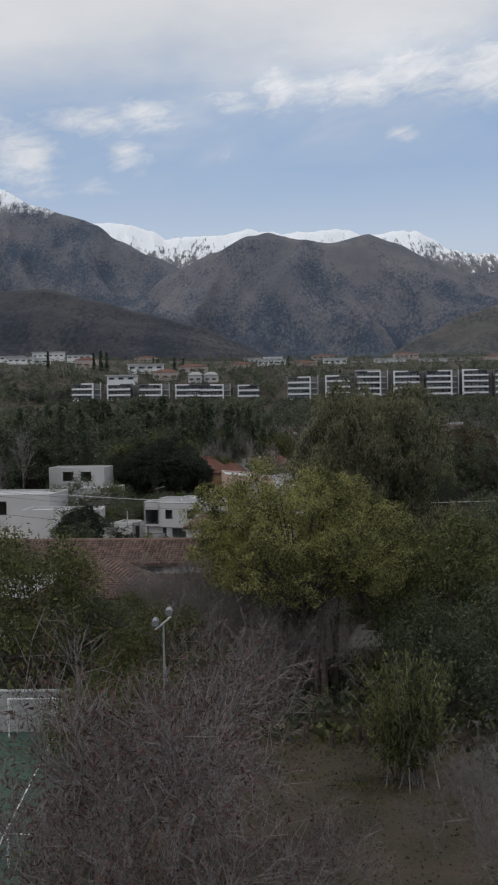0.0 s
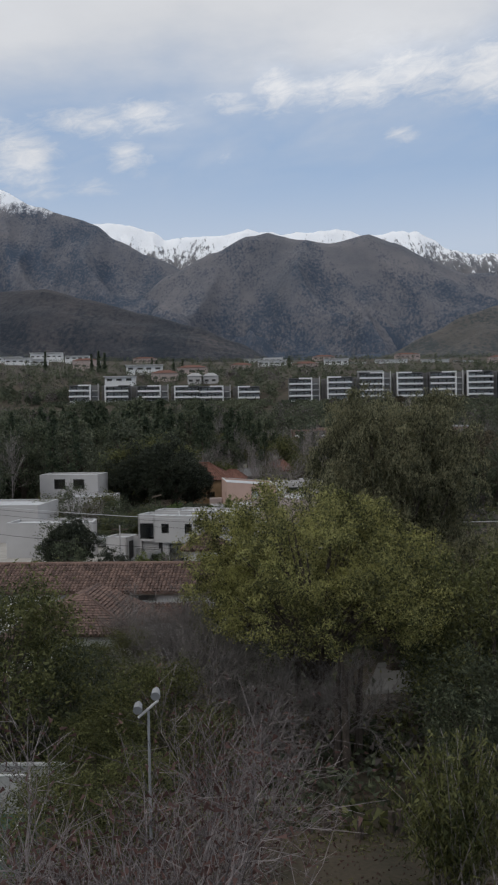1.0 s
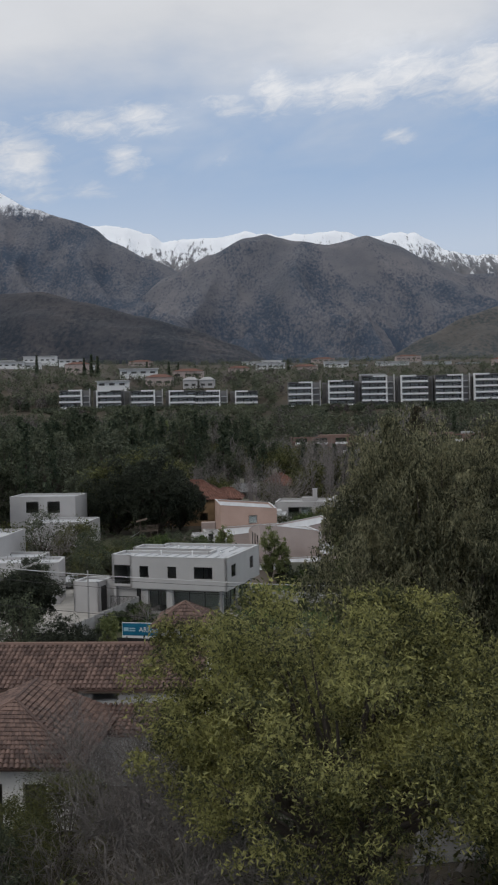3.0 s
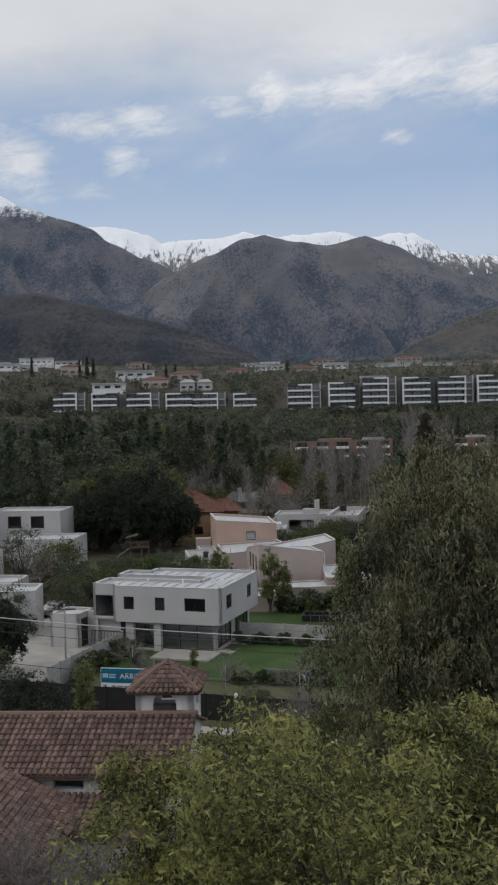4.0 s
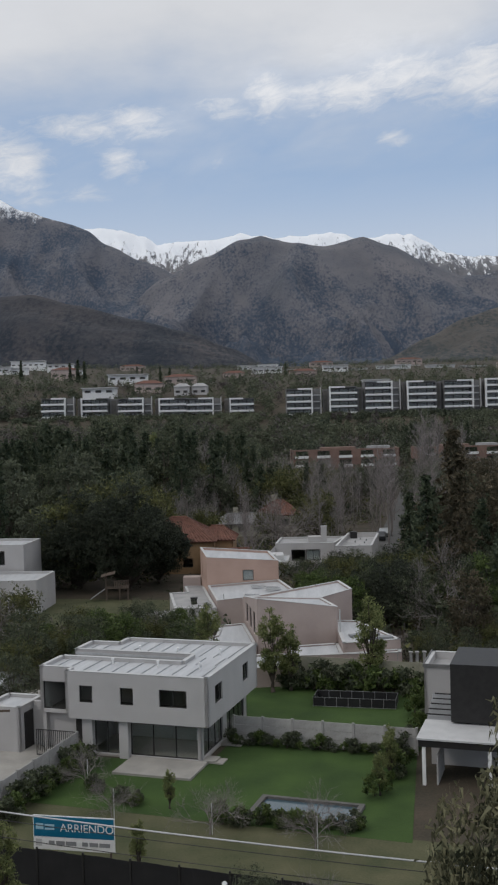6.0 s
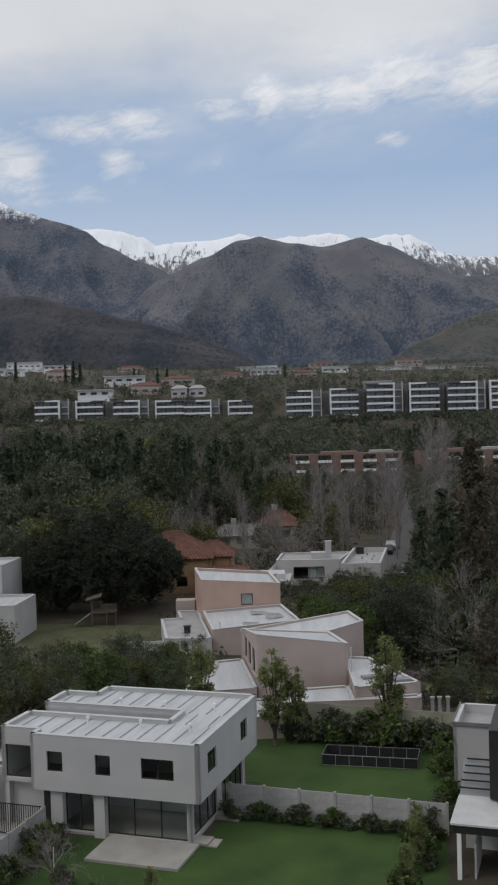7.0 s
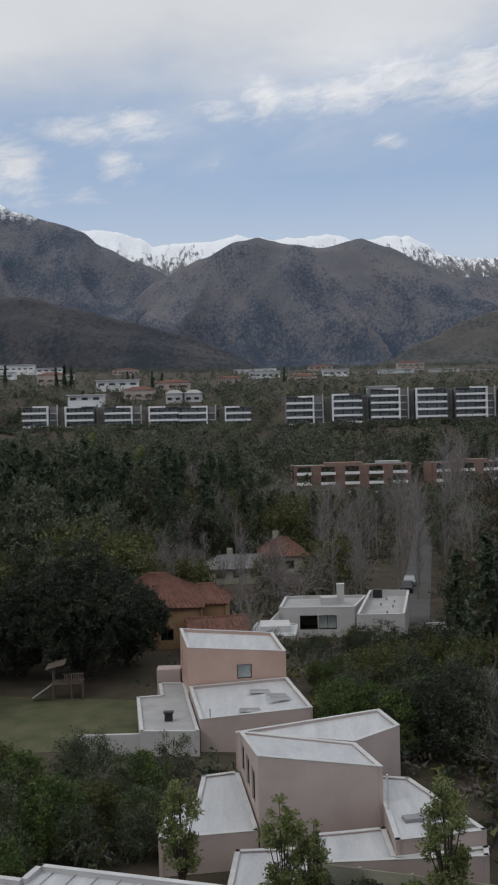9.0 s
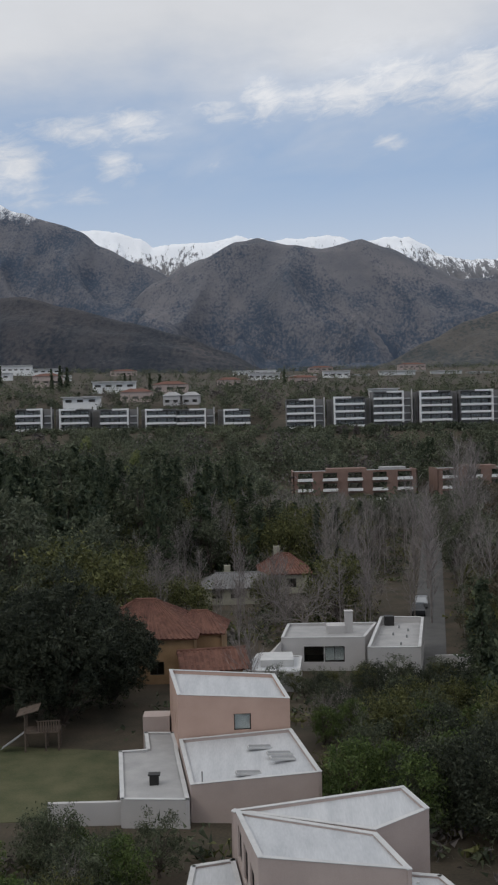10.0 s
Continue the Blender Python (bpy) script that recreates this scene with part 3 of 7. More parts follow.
def make_tree(name, label, height, crown_w, kind, material, seed, leaves=2500, size=0.3, trunk="bark", clear=0.25, category="tree", lobes=0):
    """kind: round, tall, cone, bare, poplar, weeping, shrub."""
    rs = np.random.default_rng(seed)
    t = thing(name, label, category)
    wood, tips = Mesh(), []
    h, w = height, crown_w
    if kind in ("bare", "poplar"):
        stem = Mesh()
        if kind == "poplar":
            top = Vector((rs.normal(0, 0.2), rs.normal(0, 0.2), h))
            stem.tube([(0, 0, 0), (top.x * 0.4, top.y * 0.4, h * 0.45), top], [h * 0.011, h * 0.007, 0.012], 5, cap=False)
            for k in range(int(leaves)):
                u = rs.uniform(0.10, 0.93) ** 0.8
                b = Vector((top.x * u, top.y * u, h * u))
                ang, le = rs.uniform(0, 6.283), w * 0.5 * (0.35 + 0.9 * math.sin(min(1, u * 1.15) * 2.7)) * rs.uniform(0.6, 1.2)
                grow(wood, b, Vector((math.cos(ang) * 0.55, math.sin(ang) * 0.55, 1)).normalized(), max(0.6, le * 1.5), h * 0.0032, 1, 2, tips, (0, 4, 0), 0.5, 0.25, 3, rs)
        else:
            grow(stem, (0, 0, 0), (0, 0, 1), h * max(clear, 0.15), h * 0.016, 0, 1, tips, (0,), 0.3, 0.1, 7, rs, 0.06)
            top = tips[-1]
            tips = []
            for k in range(7):
                ang = k * 0.9 + rs.uniform(-0.3, 0.3)
                lean = rs.uniform(0.35, 1.0) * w / h
                d = Vector((math.cos(ang) * lean, math.sin(ang) * lean, 1)).normalized()
                grow(wood, top - Vector((0, 0, rs.uniform(0, h * 0.08))), d, h * rs.uniform(0.30, 0.42), h * 0.0085, 0, leaves, tips, (5, 5, 5, 3), 0.85, 0.10, 5, rs)
        part("trunk", stem, trunk, t)
        part("branchwork", wood, trunk, t)
        if kind == "bare" and material != "none":
            pts = [np.array(p) + rs.normal(0, 0.15, 3) for p in tips if rs.uniform() < 0.95]
            part("crown", leaf_mesh("crown", pts, size, material, 0.5, 0.6), material, t, "few withered brown leaves")
        return t
    if kind == "cone":
        wood.tube([(0, 0, 0), (0, 0, h * 0.5), (0, 0, h * 0.99)], [h * 0.018, h * 0.011, 0.02], 6, cap=False)
        pts = []
        tiers = int(h * 1.5)
        for k in range(tiers):
            u = k / tiers
            z, r = h * (0.10 + 0.88 * u), w * 0.5 * (1 - u) ** 0.85 * rs.uniform(0.8, 1.15) + 0.15
            for q in range(max(5, int(11 * (1 - u)))):
                ang, rr = rs.uniform(0, 6.283), r * rs.uniform(0.75, 1.1)
                m = max(4, int(leaves / tiers / 8))
                f = rs.uniform(0.1, 1, m)
                pts += [(math.cos(ang) * rr * g + rs.normal(0, 0.14), math.sin(ang) * rr * g + rs.normal(0, 0.14), z - 0.32 * rr * g * g + rs.normal(0, 0.1)) for g in f]
        part("trunk", wood, trunk, t)
        part("crown", leaf_mesh("crown", pts, size, material, 0.4, 0.5), material, t)
        return t
    # leafy trees: limbs first, then clumps round the limb ends
    n_limb = {"round": 13, "tall": 14, "weeping": 24, "shrub": 6}[kind]
    base = h * clear
    if kind != "shrub":
        wood.tube([(0, 0, 0), (rs.normal(0, 0.02 * h), rs.normal(0, 0.02 * h), base * 0.6), (0, 0, base * 1.2)], [h * 0.03, h * 0.022, h * 0.018], 8, cap=False)
    blobs = []
    for k in range(n_limb * (3 if kind == "shrub" else 4)):
        ang, el = rs.uniform(0, 6.283), math.asin(rs.uniform(-0.75, 1.0))
        f = rs.uniform(0.45, 1.0) ** 0.5
        cz = base + (h - base) * 0.42
        p = Vector((math.cos(ang) * math.cos(el) * w * 0.5 * f, math.sin(ang) * math.cos(el) * w * 0.5 * f, cz + math.sin(el) * (h - cz if el > 0 else cz - base * 0.8) * 0.95 * f))
        if p.z < base * 0.8:
            p.z = base * 0.8
        p.x, p.y = p.x * rs.uniform(0.75, 1.12), p.y * rs.uniform(0.75, 1.12)
        blobs.append((p, w * rs.uniform(0.06, 0.15) + 0.012 * h))
        if k < n_limb * 2:
            s = Vector((0, 0, base * rs.uniform(0.7, 1.1)))
            mid = s.lerp(p, 0.5) + Vector((0, 0, 0.05 * h))
            wood.tube([s, mid, p], [h * 0.010, h * 0.006, 0.015], 4, cap=False)
    if leaves > 20000:
        # a great crown: lobes over the limbs, each covered in small tufts
        blobs, n_lobe = [], lobes or (15 if kind == "round" else 46)
        for k in range(n_lobe):
            ang, el = k * 2.4 + rs.uniform(-0.4, 0.4), math.asin(rs.uniform(-0.35 if kind == "round" and lobes < 30 else -0.97, 0.98))
            cz, f = base + (h - base) * (0.45 if kind == "round" else 0.54), rs.uniform(0.5, 0.84) if kind == "round" else rs.uniform(0.45, 0.95)
            wide = math.cos(el) if kind == "round" else math.cos(el) ** 0.55
            c = Vector((math.cos(ang) * wide * w * 0.5 * f, math.sin(ang) * wide * w * 0.5 * f, cz + math.sin(el) * (h - cz if el > 0 else cz - base) * f))
            lr = (w * rs.uniform(0.10, 0.19)) if kind == "round" else w * rs.uniform(0.12, 0.18)
            wood.tube([Vector((0, 0, base)), Vector((0, 0, base)).lerp(c, 0.6) + Vector((0, 0, 0.03 * h)), c], [h * 0.012, h * 0.008, 0.03], 5, cap=False)
            for q in range(20 if kind == "round" else 13):
                d = Vector((rs.normal(), rs.normal(), rs.normal() + 0.45)).normalized()
                blobs.append((c + Vector((d.x * 1.1, d.y * 1.1, d.z * 0.9)) * lr * rs.uniform(0.8, 1.15), lr * rs.uniform(0.16, 0.32)))
    if kind == "tall":
        blobs = [(p, r * 0.85) for p, r in blobs]
    pts, per = [], leaves / len(blobs)
    for p, r in blobs:
        m = int(per * rs.uniform(0.6, 1.4))
        # a limb's end carries several small clumps, mostly on its upper side
        n_sub = 9 if m > 250 else 6
        d = rs.normal(size=(n_sub, 3))
        d[:, 2] += 0.35
        d /= np.linalg.norm(d, axis=1)[:, None]
        hub = np.array(p) + d * r * rs.uniform(0.75, 1.35, (n_sub, 1))
        q = hub[rs.integers(0, n_sub, m)] + rs.normal(0, 1, (m, 3)) * r * np.array([0.42, 0.42, 0.32])
        pts.append(q)
        if kind == "weeping":
            for k in range(16):
                ang, L = rs.uniform(0, 6.283), h * rs.uniform(0.03, 0.10)
                f = rs.uniform(0, 1, max(6, int(m * 0.10)))[:, None]
                s = np.array(p) + np.array([math.cos(ang), math.sin(ang), rs.uniform(-0.3, 0.6)]) * r * rs.uniform(0.7, 1.1)
                strand = s + np.concatenate([np.cos(ang) * 0.3 * L * np.sqrt(f), np.sin(ang) * 0.3 * L * np.sqrt(f), -L * f], 1) + rs.normal(0, 0.05, (len(f), 3))
                pts.append(strand)
    pts = np.concatenate(pts)
    pts = pts[pts[:, 2] > 0.1]
    part("trunk", wood, trunk, t)
    part("crown", leaf_mesh("crown", pts, size, material, 0.3 if kind == "weeping" else 0.45, 1.8 if kind == "weeping" else 0.2), material, t)
    return t


STOCK = {}
RECIPE = {
    "round_dark": ("evergreen_tree", "dark green broadleaf evergreen tree with a dense crown", 11, 9, "round", "leaf_dark", 21, 4000, 0.2),
    "round_deep": ("evergreen_tree", "very dark green evergreen tree with a dense broad crown", 11, 9, "round", "leaf_shade", 38, 4600, 0.19),
    "park_dark": ("evergreen_tree", "dark green broadleaf evergreen tree with fine leaves", 9, 8, "round", "leaf_dark", 81, 17000, 0.095),
    "park_olive": ("evergreen_tree", "olive-green tree with a fine-leaved rounded crown", 9, 8, "round", "leaf_olive", 82, 17000, 0.095),
    "round_olive": ("evergreen_tree", "olive-green broadleaf tree with a loose crown", 10, 8, "round", "leaf_olive", 22, 4600, 0.21),
    "round_fresh": ("garden_tree", "green garden tree with light leaves", 7, 5, "round", "leaf_fresh", 23, 5000, 0.15),
    "tall_dark": ("tall_tree", "tall dark grey-green tree with a narrow crown", 16, 7, "tall", "leaf_dark", 24, 2900, 0.3),
    "tall_olive": ("tall_tree", "tall grey-green tree with a ragged crown", 15, 7.5, "tall", "far_leaf", 25, 2800, 0.31),
    "conifer": ("conifer", "dark green conifer with layered branches", 15, 8.4, "cone", "leaf_conifer", 26, 4000, 0.33),
    "conifer_slim": ("conifer", "slim dark green conifer", 17, 4.6, "cone", "leaf_conifer", 27, 3600, 0.28),
    "poplar": ("bare_poplar", "tall bare grey poplar with upright twigs", 15, 3.2, "poplar", "none", 28, 48, 0, "twig"),
    "poplar_wide": ("bare_tree", "bare grey-brown tree with upright branches", 12, 5.0, "poplar", "none", 29, 46, 0, "twig"),
    "bare": ("bare_tree", "bare winter tree with fine grey twigs", 9, 7, "bare", "none", 30, 3, 0, "twig"),
    "rust": ("autumn_tree", "tree with rust-brown autumn leaves", 12, 7, "tall", "leaf_rust", 31, 3000, 0.28),
    "shrub": ("shrub", "dark green garden shrub", 1.6, 1.8, "shrub", "leaf_dark", 32, 700, 0.13),
    "shrub_fresh": ("shrub", "light green garden shrub", 1.5, 1.6, "shrub", "leaf_fresh", 33, 700, 0.13),
    "cypress": ("cypress", "tall narrow dark cypress", 12, 2.2, "cone", "leaf_conifer", 34, 1200, 0.5),
    "young": ("young_tree", "young garden tree with light green leaves", 6.5, 1.9, "tall", "leaf_pale", 35, 6500, 0.085),
    "tall_fresh": ("tall_tree", "tall light yellow-green tree with a loose crown", 13, 4.6, "tall", "leaf_pale", 36, 4600, 0.22),
    "rust_cone": ("conifer", "brown-tinged conifer with layered branches", 16, 8.6, "cone", "leaf_rust", 37, 7000, 0.28),
}


def plant(key, x, y, h, rz=None, z=None, group="", label=""):
    rz = rng.uniform(0, 360) if rz is None else rz
    r = RECIPE[key]
    z = ground_z(x, y) if z is None else z
    if key not in STOCK:
        name, lab, hh, w, kind, mat, seed, n, size = r[:9]
        t = make_tree(name, lab, hh, w, kind, mat, seed, n, size, *(r[9:10] or ("bark",)), clear={"shrub": 0.06, "round": 0.12, "bare": 0.2}.get(kind, 0.1), category="shrub" if "shrub" in name else "tree")
        s = h / hh
        t.matrix_basis = pose(x, y, z, 0, 0, rz) @ Matrix.Scale(s, 4)
        STOCK[key] = (t, hh, s)
    else:
        t0, hh, s0 = STOCK[key]
        t = copy_thing(t0, pose(x, y, z, 0, 0, rz) @ Matrix.Scale(h / hh / s0, 4))
    if group:
        t["group"] = group
    if label:
        t["label"] = label
    return t


# ---- houses ----
def wall_run(mesh, p, q, z0, z1, thick, holes=()):
    """A wall from p to q (its outer face on the right of that way), thick to the left, with holes (u0, u1, za, zb)."""
    p, q = Vector(p), Vector(q)
    L = (q - p).length
    u = (q - p) / L
    n = Vector((-u.y, u.x))
    us = sorted({0.0, L, *[h[0] for h in holes], *[h[1] for h in holes]})
    for a, b in zip(us, us[1:]):
        zs = [z0, z1]
        cut = sorted((h[2], h[3]) for h in holes if h[0] <= a + 1e-6 and h[1] >= b - 1e-6)
        spans, low = [], z0
        for za, zb in cut:
            if za > low + 1e-6:
                spans.append((low, za))
            low = zb
        if low < z1 - 1e-6:
            spans.append((low, z1))
        for za, zb in spans:
            c = [p + u * a, p + u * b, p + u * b + n * thick, p + u * a + n * thick]
            mesh.hexa([(k.x, k.y, za) for k in c] + [(k.x, k.y, zb) for k in c])


def window(parent, p, q, hole, inset=0.10, bars=0, frame="frame", name="window", bar=0.06):
    """Frame and pane in a hole of the wall from p to q."""
    p, q = Vector(p), Vector(q)
    u = (q - p).normalized()
    n = Vector((-u.y, u.x))
    u0, u1, z0, z1 = hole
    o = p + n * inset
    ang = math.degrees(math.atan2(u.y, u.x))
    fr = Mesh()
    ring = [(u0, z0), (u1, z0), (u1, z1), (u0, z1), (u0 + bar, z0 + bar), (u1 - bar, z0 + bar), (u1 - bar, z1 - bar), (u0 + bar, z1 - bar)]
    fs = []
    for k in range(4):
        n2 = (k + 1) % 4
        fs += [(k, n2, n2 + 4, k + 4), (k + 8, k + 12, n2 + 12, n2 + 8), (k, k + 8, n2 + 8, n2), (k + 4, n2 + 4, n2 + 12, k + 12)]
    fr.add([(a, 0, b) for a, b in ring] + [(a, 0.08, b) for a, b in ring], fs)
    ob = part(name, fr, frame, parent, m=pose(o.x, o.y, 0, 0, 0, ang))
    for k in range(bars):
        c = u0 + (u1 - u0) * (k + 1) / (bars + 1)
        part("mullion", Mesh().box(c - bar / 2, c + bar / 2, 0.006, 0.074, z0 + bar, z1 - bar), frame, ob)
    g = part("pane", Mesh().box(u0 + bar * 0.5, u1 - bar * 0.5, 0.035, 0.047, z0 + bar * 0.5, z1 - bar * 0.5), "glass", ob)
    g.visible_shadow = False
    return ob


def block(parent, poly, z0, z1, wall, holes=None, roof="roof_metal", parapet=0.25, thick=0.22, bars=None, frame="frame", floor=True, slope=None, lip=0.0):
    """A flat-roofed block over a counterclockwise polygon; holes[i] are the openings of side i."""
    holes, bars = holes or {}, bars or {}
    n = len(poly)
    tops = slope or [z1] * n
    wl = Mesh()
    for i in range(n):
        p, q = poly[i], poly[(i + 1) % n]
        if holes.get(i) or not slope:
            wall_run(wl, p, q, z0, min(tops[i], tops[(i + 1) % n]), thick, holes.get(i, ()))
        if slope:
            lo = min(tops[i], tops[(i + 1) % n]) if holes.get(i) else z0
            P, Q = Vector(p), Vector(q)
            u = (Q - P).normalized()
            nn = Vector((-u.y, u.x)) * thick
            c = [P, Q, Q + nn, P + nn]
            wl.hexa([(k.x, k.y, lo) for k in c] + [(k.x, k.y, zz + 0.002) for k, zz in zip(c, (tops[i], tops[(i + 1) % n], tops[(i + 1) % n], tops[i]))])
    ob = part("wall", wl, wall, parent)
    cx, cy = sum(p[0] for p in poly) / n, sum(p[1] for p in poly) / n
    inner = [(cx + (x - cx) * (1 - 0.02) , cy + (y - cy) * (1 - 0.02)) for x, y in poly]
    part("roof", Mesh().prism(inner, [t - parapet - 0.16 for t in tops], [t - parapet for t in tops]), roof, parent)
    cap = Mesh()
    for i in range(n):
        P, Q = Vector(poly[i]), Vector(poly[(i + 1) % n])
        u = (Q - P).normalized()
        nn = Vector((-u.y, u.x))
        P, Q = P - u * 0.02, Q + u * 0.02
        c = [P - nn * 0.03, Q - nn * 0.03, Q + nn * (thick + 0.03), P + nn * (thick + 0.03)]
        t0, t1 = tops[i], tops[(i + 1) % n]
        cap.hexa([(k.x, k.y, zz + 0.003) for k, zz in zip(c, (t0, t1, t1, t0))] + [(k.x, k.y, zz + 0.035) for k, zz in zip(c, (t0, t1, t1, t0))])
    part("roof_edge", cap, "light_grey", parent)
    if floor:
        part("floor", Mesh().prism(inner, z0 + 0.002, z0 + 0.1), "indoor_shade", parent)
    for i, hs in holes.items():
        for k, h in enumerate(hs):
            window(parent, poly[i], poly[(i + 1) % n], h, bars=bars.get((i, k), 0), frame=frame)
    return ob


def gable_roof(parent, x0, x1, y0, y1, ze, zr, material="tile_far", axis="x", hip=0.0, over=0.4, thick=0.14):
    """Pitched roof with rows of tiles; axis: the ridge's direction; hip: how far the ridge stops short."""
    x0, x1, y0, y1 = x0 - over, x1 + over, y0 - over, y1 + over
    if axis == "x":
        ym = (y0 + y1) / 2
        a, b = (x0 + hip, ym, zr), (x1 - hip, ym, zr)
        faces = [[(x0, y0, ze), (x1, y0, ze), b, a], [(x1, y1, ze), (x0, y1, ze), a, b]]
        ends = [[(x0, y1, ze), (x0, y0, ze), a], [(x1, y0, ze), (x1, y1, ze), b]]
    else:
        xm = (x0 + x1) / 2
        a, b = (xm, y0 + hip, zr), (xm, y1 - hip, zr)
        faces = [[(x1, y0, ze), (x1, y1, ze), b, a], [(x0, y1, ze), (x0, y0, ze), a, b]]
        ends = [[(x0, y0, ze), (x1, y0, ze), a], [(x1, y1, ze), (x0, y1, ze), b]]
    mesh = Mesh()
    if hip > 0:
        for e in ends:
            faces.append([e[0], e[1], e[2], e[2]])
    for f in faces:
        P = [Vector(p) for p in f]
        nrm = (P[1] - P[0]).cross(P[3] - P[0]).normalized()
        Lb = (P[1] - P[0]).length
        rows, cols = max(3, int((P[3] - P[0]).length / 0.45)), max(3, int(Lb / 0.5))
        mesh.hexa([p - nrm * thick for p in P] + P)
        for r in range(rows):
            for c in range(cols):
                u0, u1, v0, v1 = c / cols, (c + 0.62) / cols, r / rows, (r + 1.08) / rows
                v1 = min(v1, 1)
                L0, R0 = P[0].lerp(P[3], v0), P[1].lerp(P[2], v0)
                L1, R1 = P[0].lerp(P[3], v1), P[1].lerp(P[2], v1)
                q = [L0.lerp(R0, u0), L0.lerp(R0, u1), L1.lerp(R1, u1), L1.lerp(R1, u0)]
                top = [q[0].lerp(q[1], 0.28) + nrm * 0.09, q[0].lerp(q[1], 0.72) + nrm * 0.09, q[3].lerp(q[2], 0.72) + nrm * 0.06, q[3].lerp(q[2], 0.28) + nrm * 0.06]
                mesh.add(q + top, [(4, 5, 6, 7), (0, 4, 7, 3), (1, 2, 6, 5), (0, 1, 5, 4)])
    ob = part("roof", mesh, material, parent)
    ob["kind"] = "stuff"
    ridge = Mesh().tube([(a[0], a[1], a[2] + 0.02), (b[0], b[1], b[2] + 0.02)], [0.14, 0.14], 6)
    part("ridge", ridge, material, parent)
    if hip <= 0:
        g = Mesh()
        for e in ends:
            P = [Vector(p) for p in e]
            cen = Vector(((x0 + x1) / 2, (y0 + y1) / 2, P[0].z))
            inw = (cen - (P[0] + P[1]) / 2)
            inw.z = 0
            inw = inw.normalized()
            s = [p + inw * (over + 0.01) - Vector((0, 0, 0.1)) for p in P]
            s2 = [p + inw * 0.2 for p in s]
            g.add(s + s2, [(0, 1, 2), (5, 4, 3), (0, 3, 4, 1), (1, 4, 5, 2), (2, 5, 3, 0)])
        part("gable", g, "plaster", parent)
    return ob


# ---- the white two-storey house ----
def white_house():
    t = thing("house", "white two-storey modern house with metal roof beside a lawn", "house", -2.80, 126.75, 0, -17.9)
    zb, zt = 2.5, 5.6
    # upper storey: two bars joined at one end, round a slot
    front = [(-9.95, 0), (0, 0), (0, 10.2), (-10.05, 10.2), (-10.05, 8.7), (-12.3, 8.7), (-12.3, 6.0), (-3.3, 6.0), (-3.3, 4.1), (-12.3, 4.1), (-12.3, 0.9), (-9.95, 0.9)]
    win = [(1.0, 1.95, 3.58, 4.70), (3.92, 4.82, 3.58, 4.70), (6.63, 8.51, 3.60, 4.72)]
    holes = {0: win, 1: [(1.35, 2.75, 3.6, 4.8), (7.0, 8.2, 3.6, 4.8)], 10: [(0.2, 2.1, 2.75, 4.6)]}
    block(t, front, zb, zt, "white_wall", holes, "roof_metal", 0.22, bars={(0, 2): 1})
    for x0, x1, y0, y1, n in ((-9.7, -0.25, 0.25, 3.85, 9), (-3.0, -0.25, 4.1, 6.0, 2), (-9.8, -0.25, 6.25, 9.95, 9), (-12.05, -9.9, 1.15, 3.85, 2), (-12.05, -10.2, 6.25, 8.45, 2)):
        for k in range(n):
            x = x0 + (x1 - x0) * (k + 0.5) / n
            part("seam", Mesh().box(x - 0.03, x + 0.03, y0, y1, zt - 0.225, zt - 0.15), "seam", t)
    for x, y in ((-7.9, 3.0), (-4.6, 3.0), (-1.6, 2.9), (-7.6, 6.9), (-4.7, 6.9), (-1.6, 7.0)):
        v = Mesh().tube([(x, y, zt - 0.23), (x, y, zt + 0.12)], [0.06, 0.06], 8)
        v.tube([(x, y, zt + 0.12), (x, y, zt + 0.24), (x, y, zt + 0.26)], [0.10, 0.10, 0.03], 8)
        part("vent_pipe", v, "white_paint", t)
    # ground floor, set back under the overhang
    gf = [(-8.95, 0.55), (-0.75, 0.55), (-0.75, 9.9), (-8.95, 9.9)]
    gh = {0: [(0.76, 2.57, 0.2, 2.3), (3.32, 8.03, 0.2, 2.3)], 1: [(0.5, 4.2, 0.25, 2.38), (5.0, 8.8, 0.25, 2.38)], 3: []}
    wl = Mesh()
    for i in range(4):
        wall_run(wl, gf[i], gf[(i + 1) % 4], 0.12, zb, 0.22, gh.get(i, ()))
        for k, h in enumerate(gh.get(i, ())):
            window(t, gf[i], gf[(i + 1) % 4], h, bars={(0, 0): 1, (0, 1): 2, (1, 0): 2, (1, 1): 3}[(i, k)])
    part("wall", wl, "white_wall", t)
    part("floor", Mesh().box(-8.95, -0.75, 0.55, 9.9, -0.1, 0.118), "paving", t)
    part("back_wall", Mesh().box(-8.6, -1.1, 4.6, 4.75, 0.12, zb), "plaster", t, "pale interior wall")
    part("pillar", Mesh().box(-8.95, -8.22, 0.3, 0.548, 0, zb), "white_wall", t)
    part("pillar", Mesh().box(-6.32, -5.68, 0.3, 0.548, 0, zb), "white_wall", t)
    part("door", Mesh().box(-9.7, -9.0, 0.9, 1.0, 0, 2.4), "frame", t, "dark entrance door")
    part("terrace", Mesh().box(-5.5, -0.3, -2.6, 0.54, 0.02, 0.17), "paving", t, "pale stone terrace")
    part("terrace_base", Mesh().box(-5.35, -0.45, -2.45, 0.5, -0.1, 0.018), "concrete", t)
    for k, (y0, y1) in enumerate(((0.6, 1.6), (4.2, 5.2), (8.2, 9.4))):
        for s in range(2):
            part("step", Mesh().box(-0.72, 0.15 + 0.5 * (1 - s), y0, y1, -0.05 + 0.01 * s, 0.10 * (s + 1)), "paving", t)
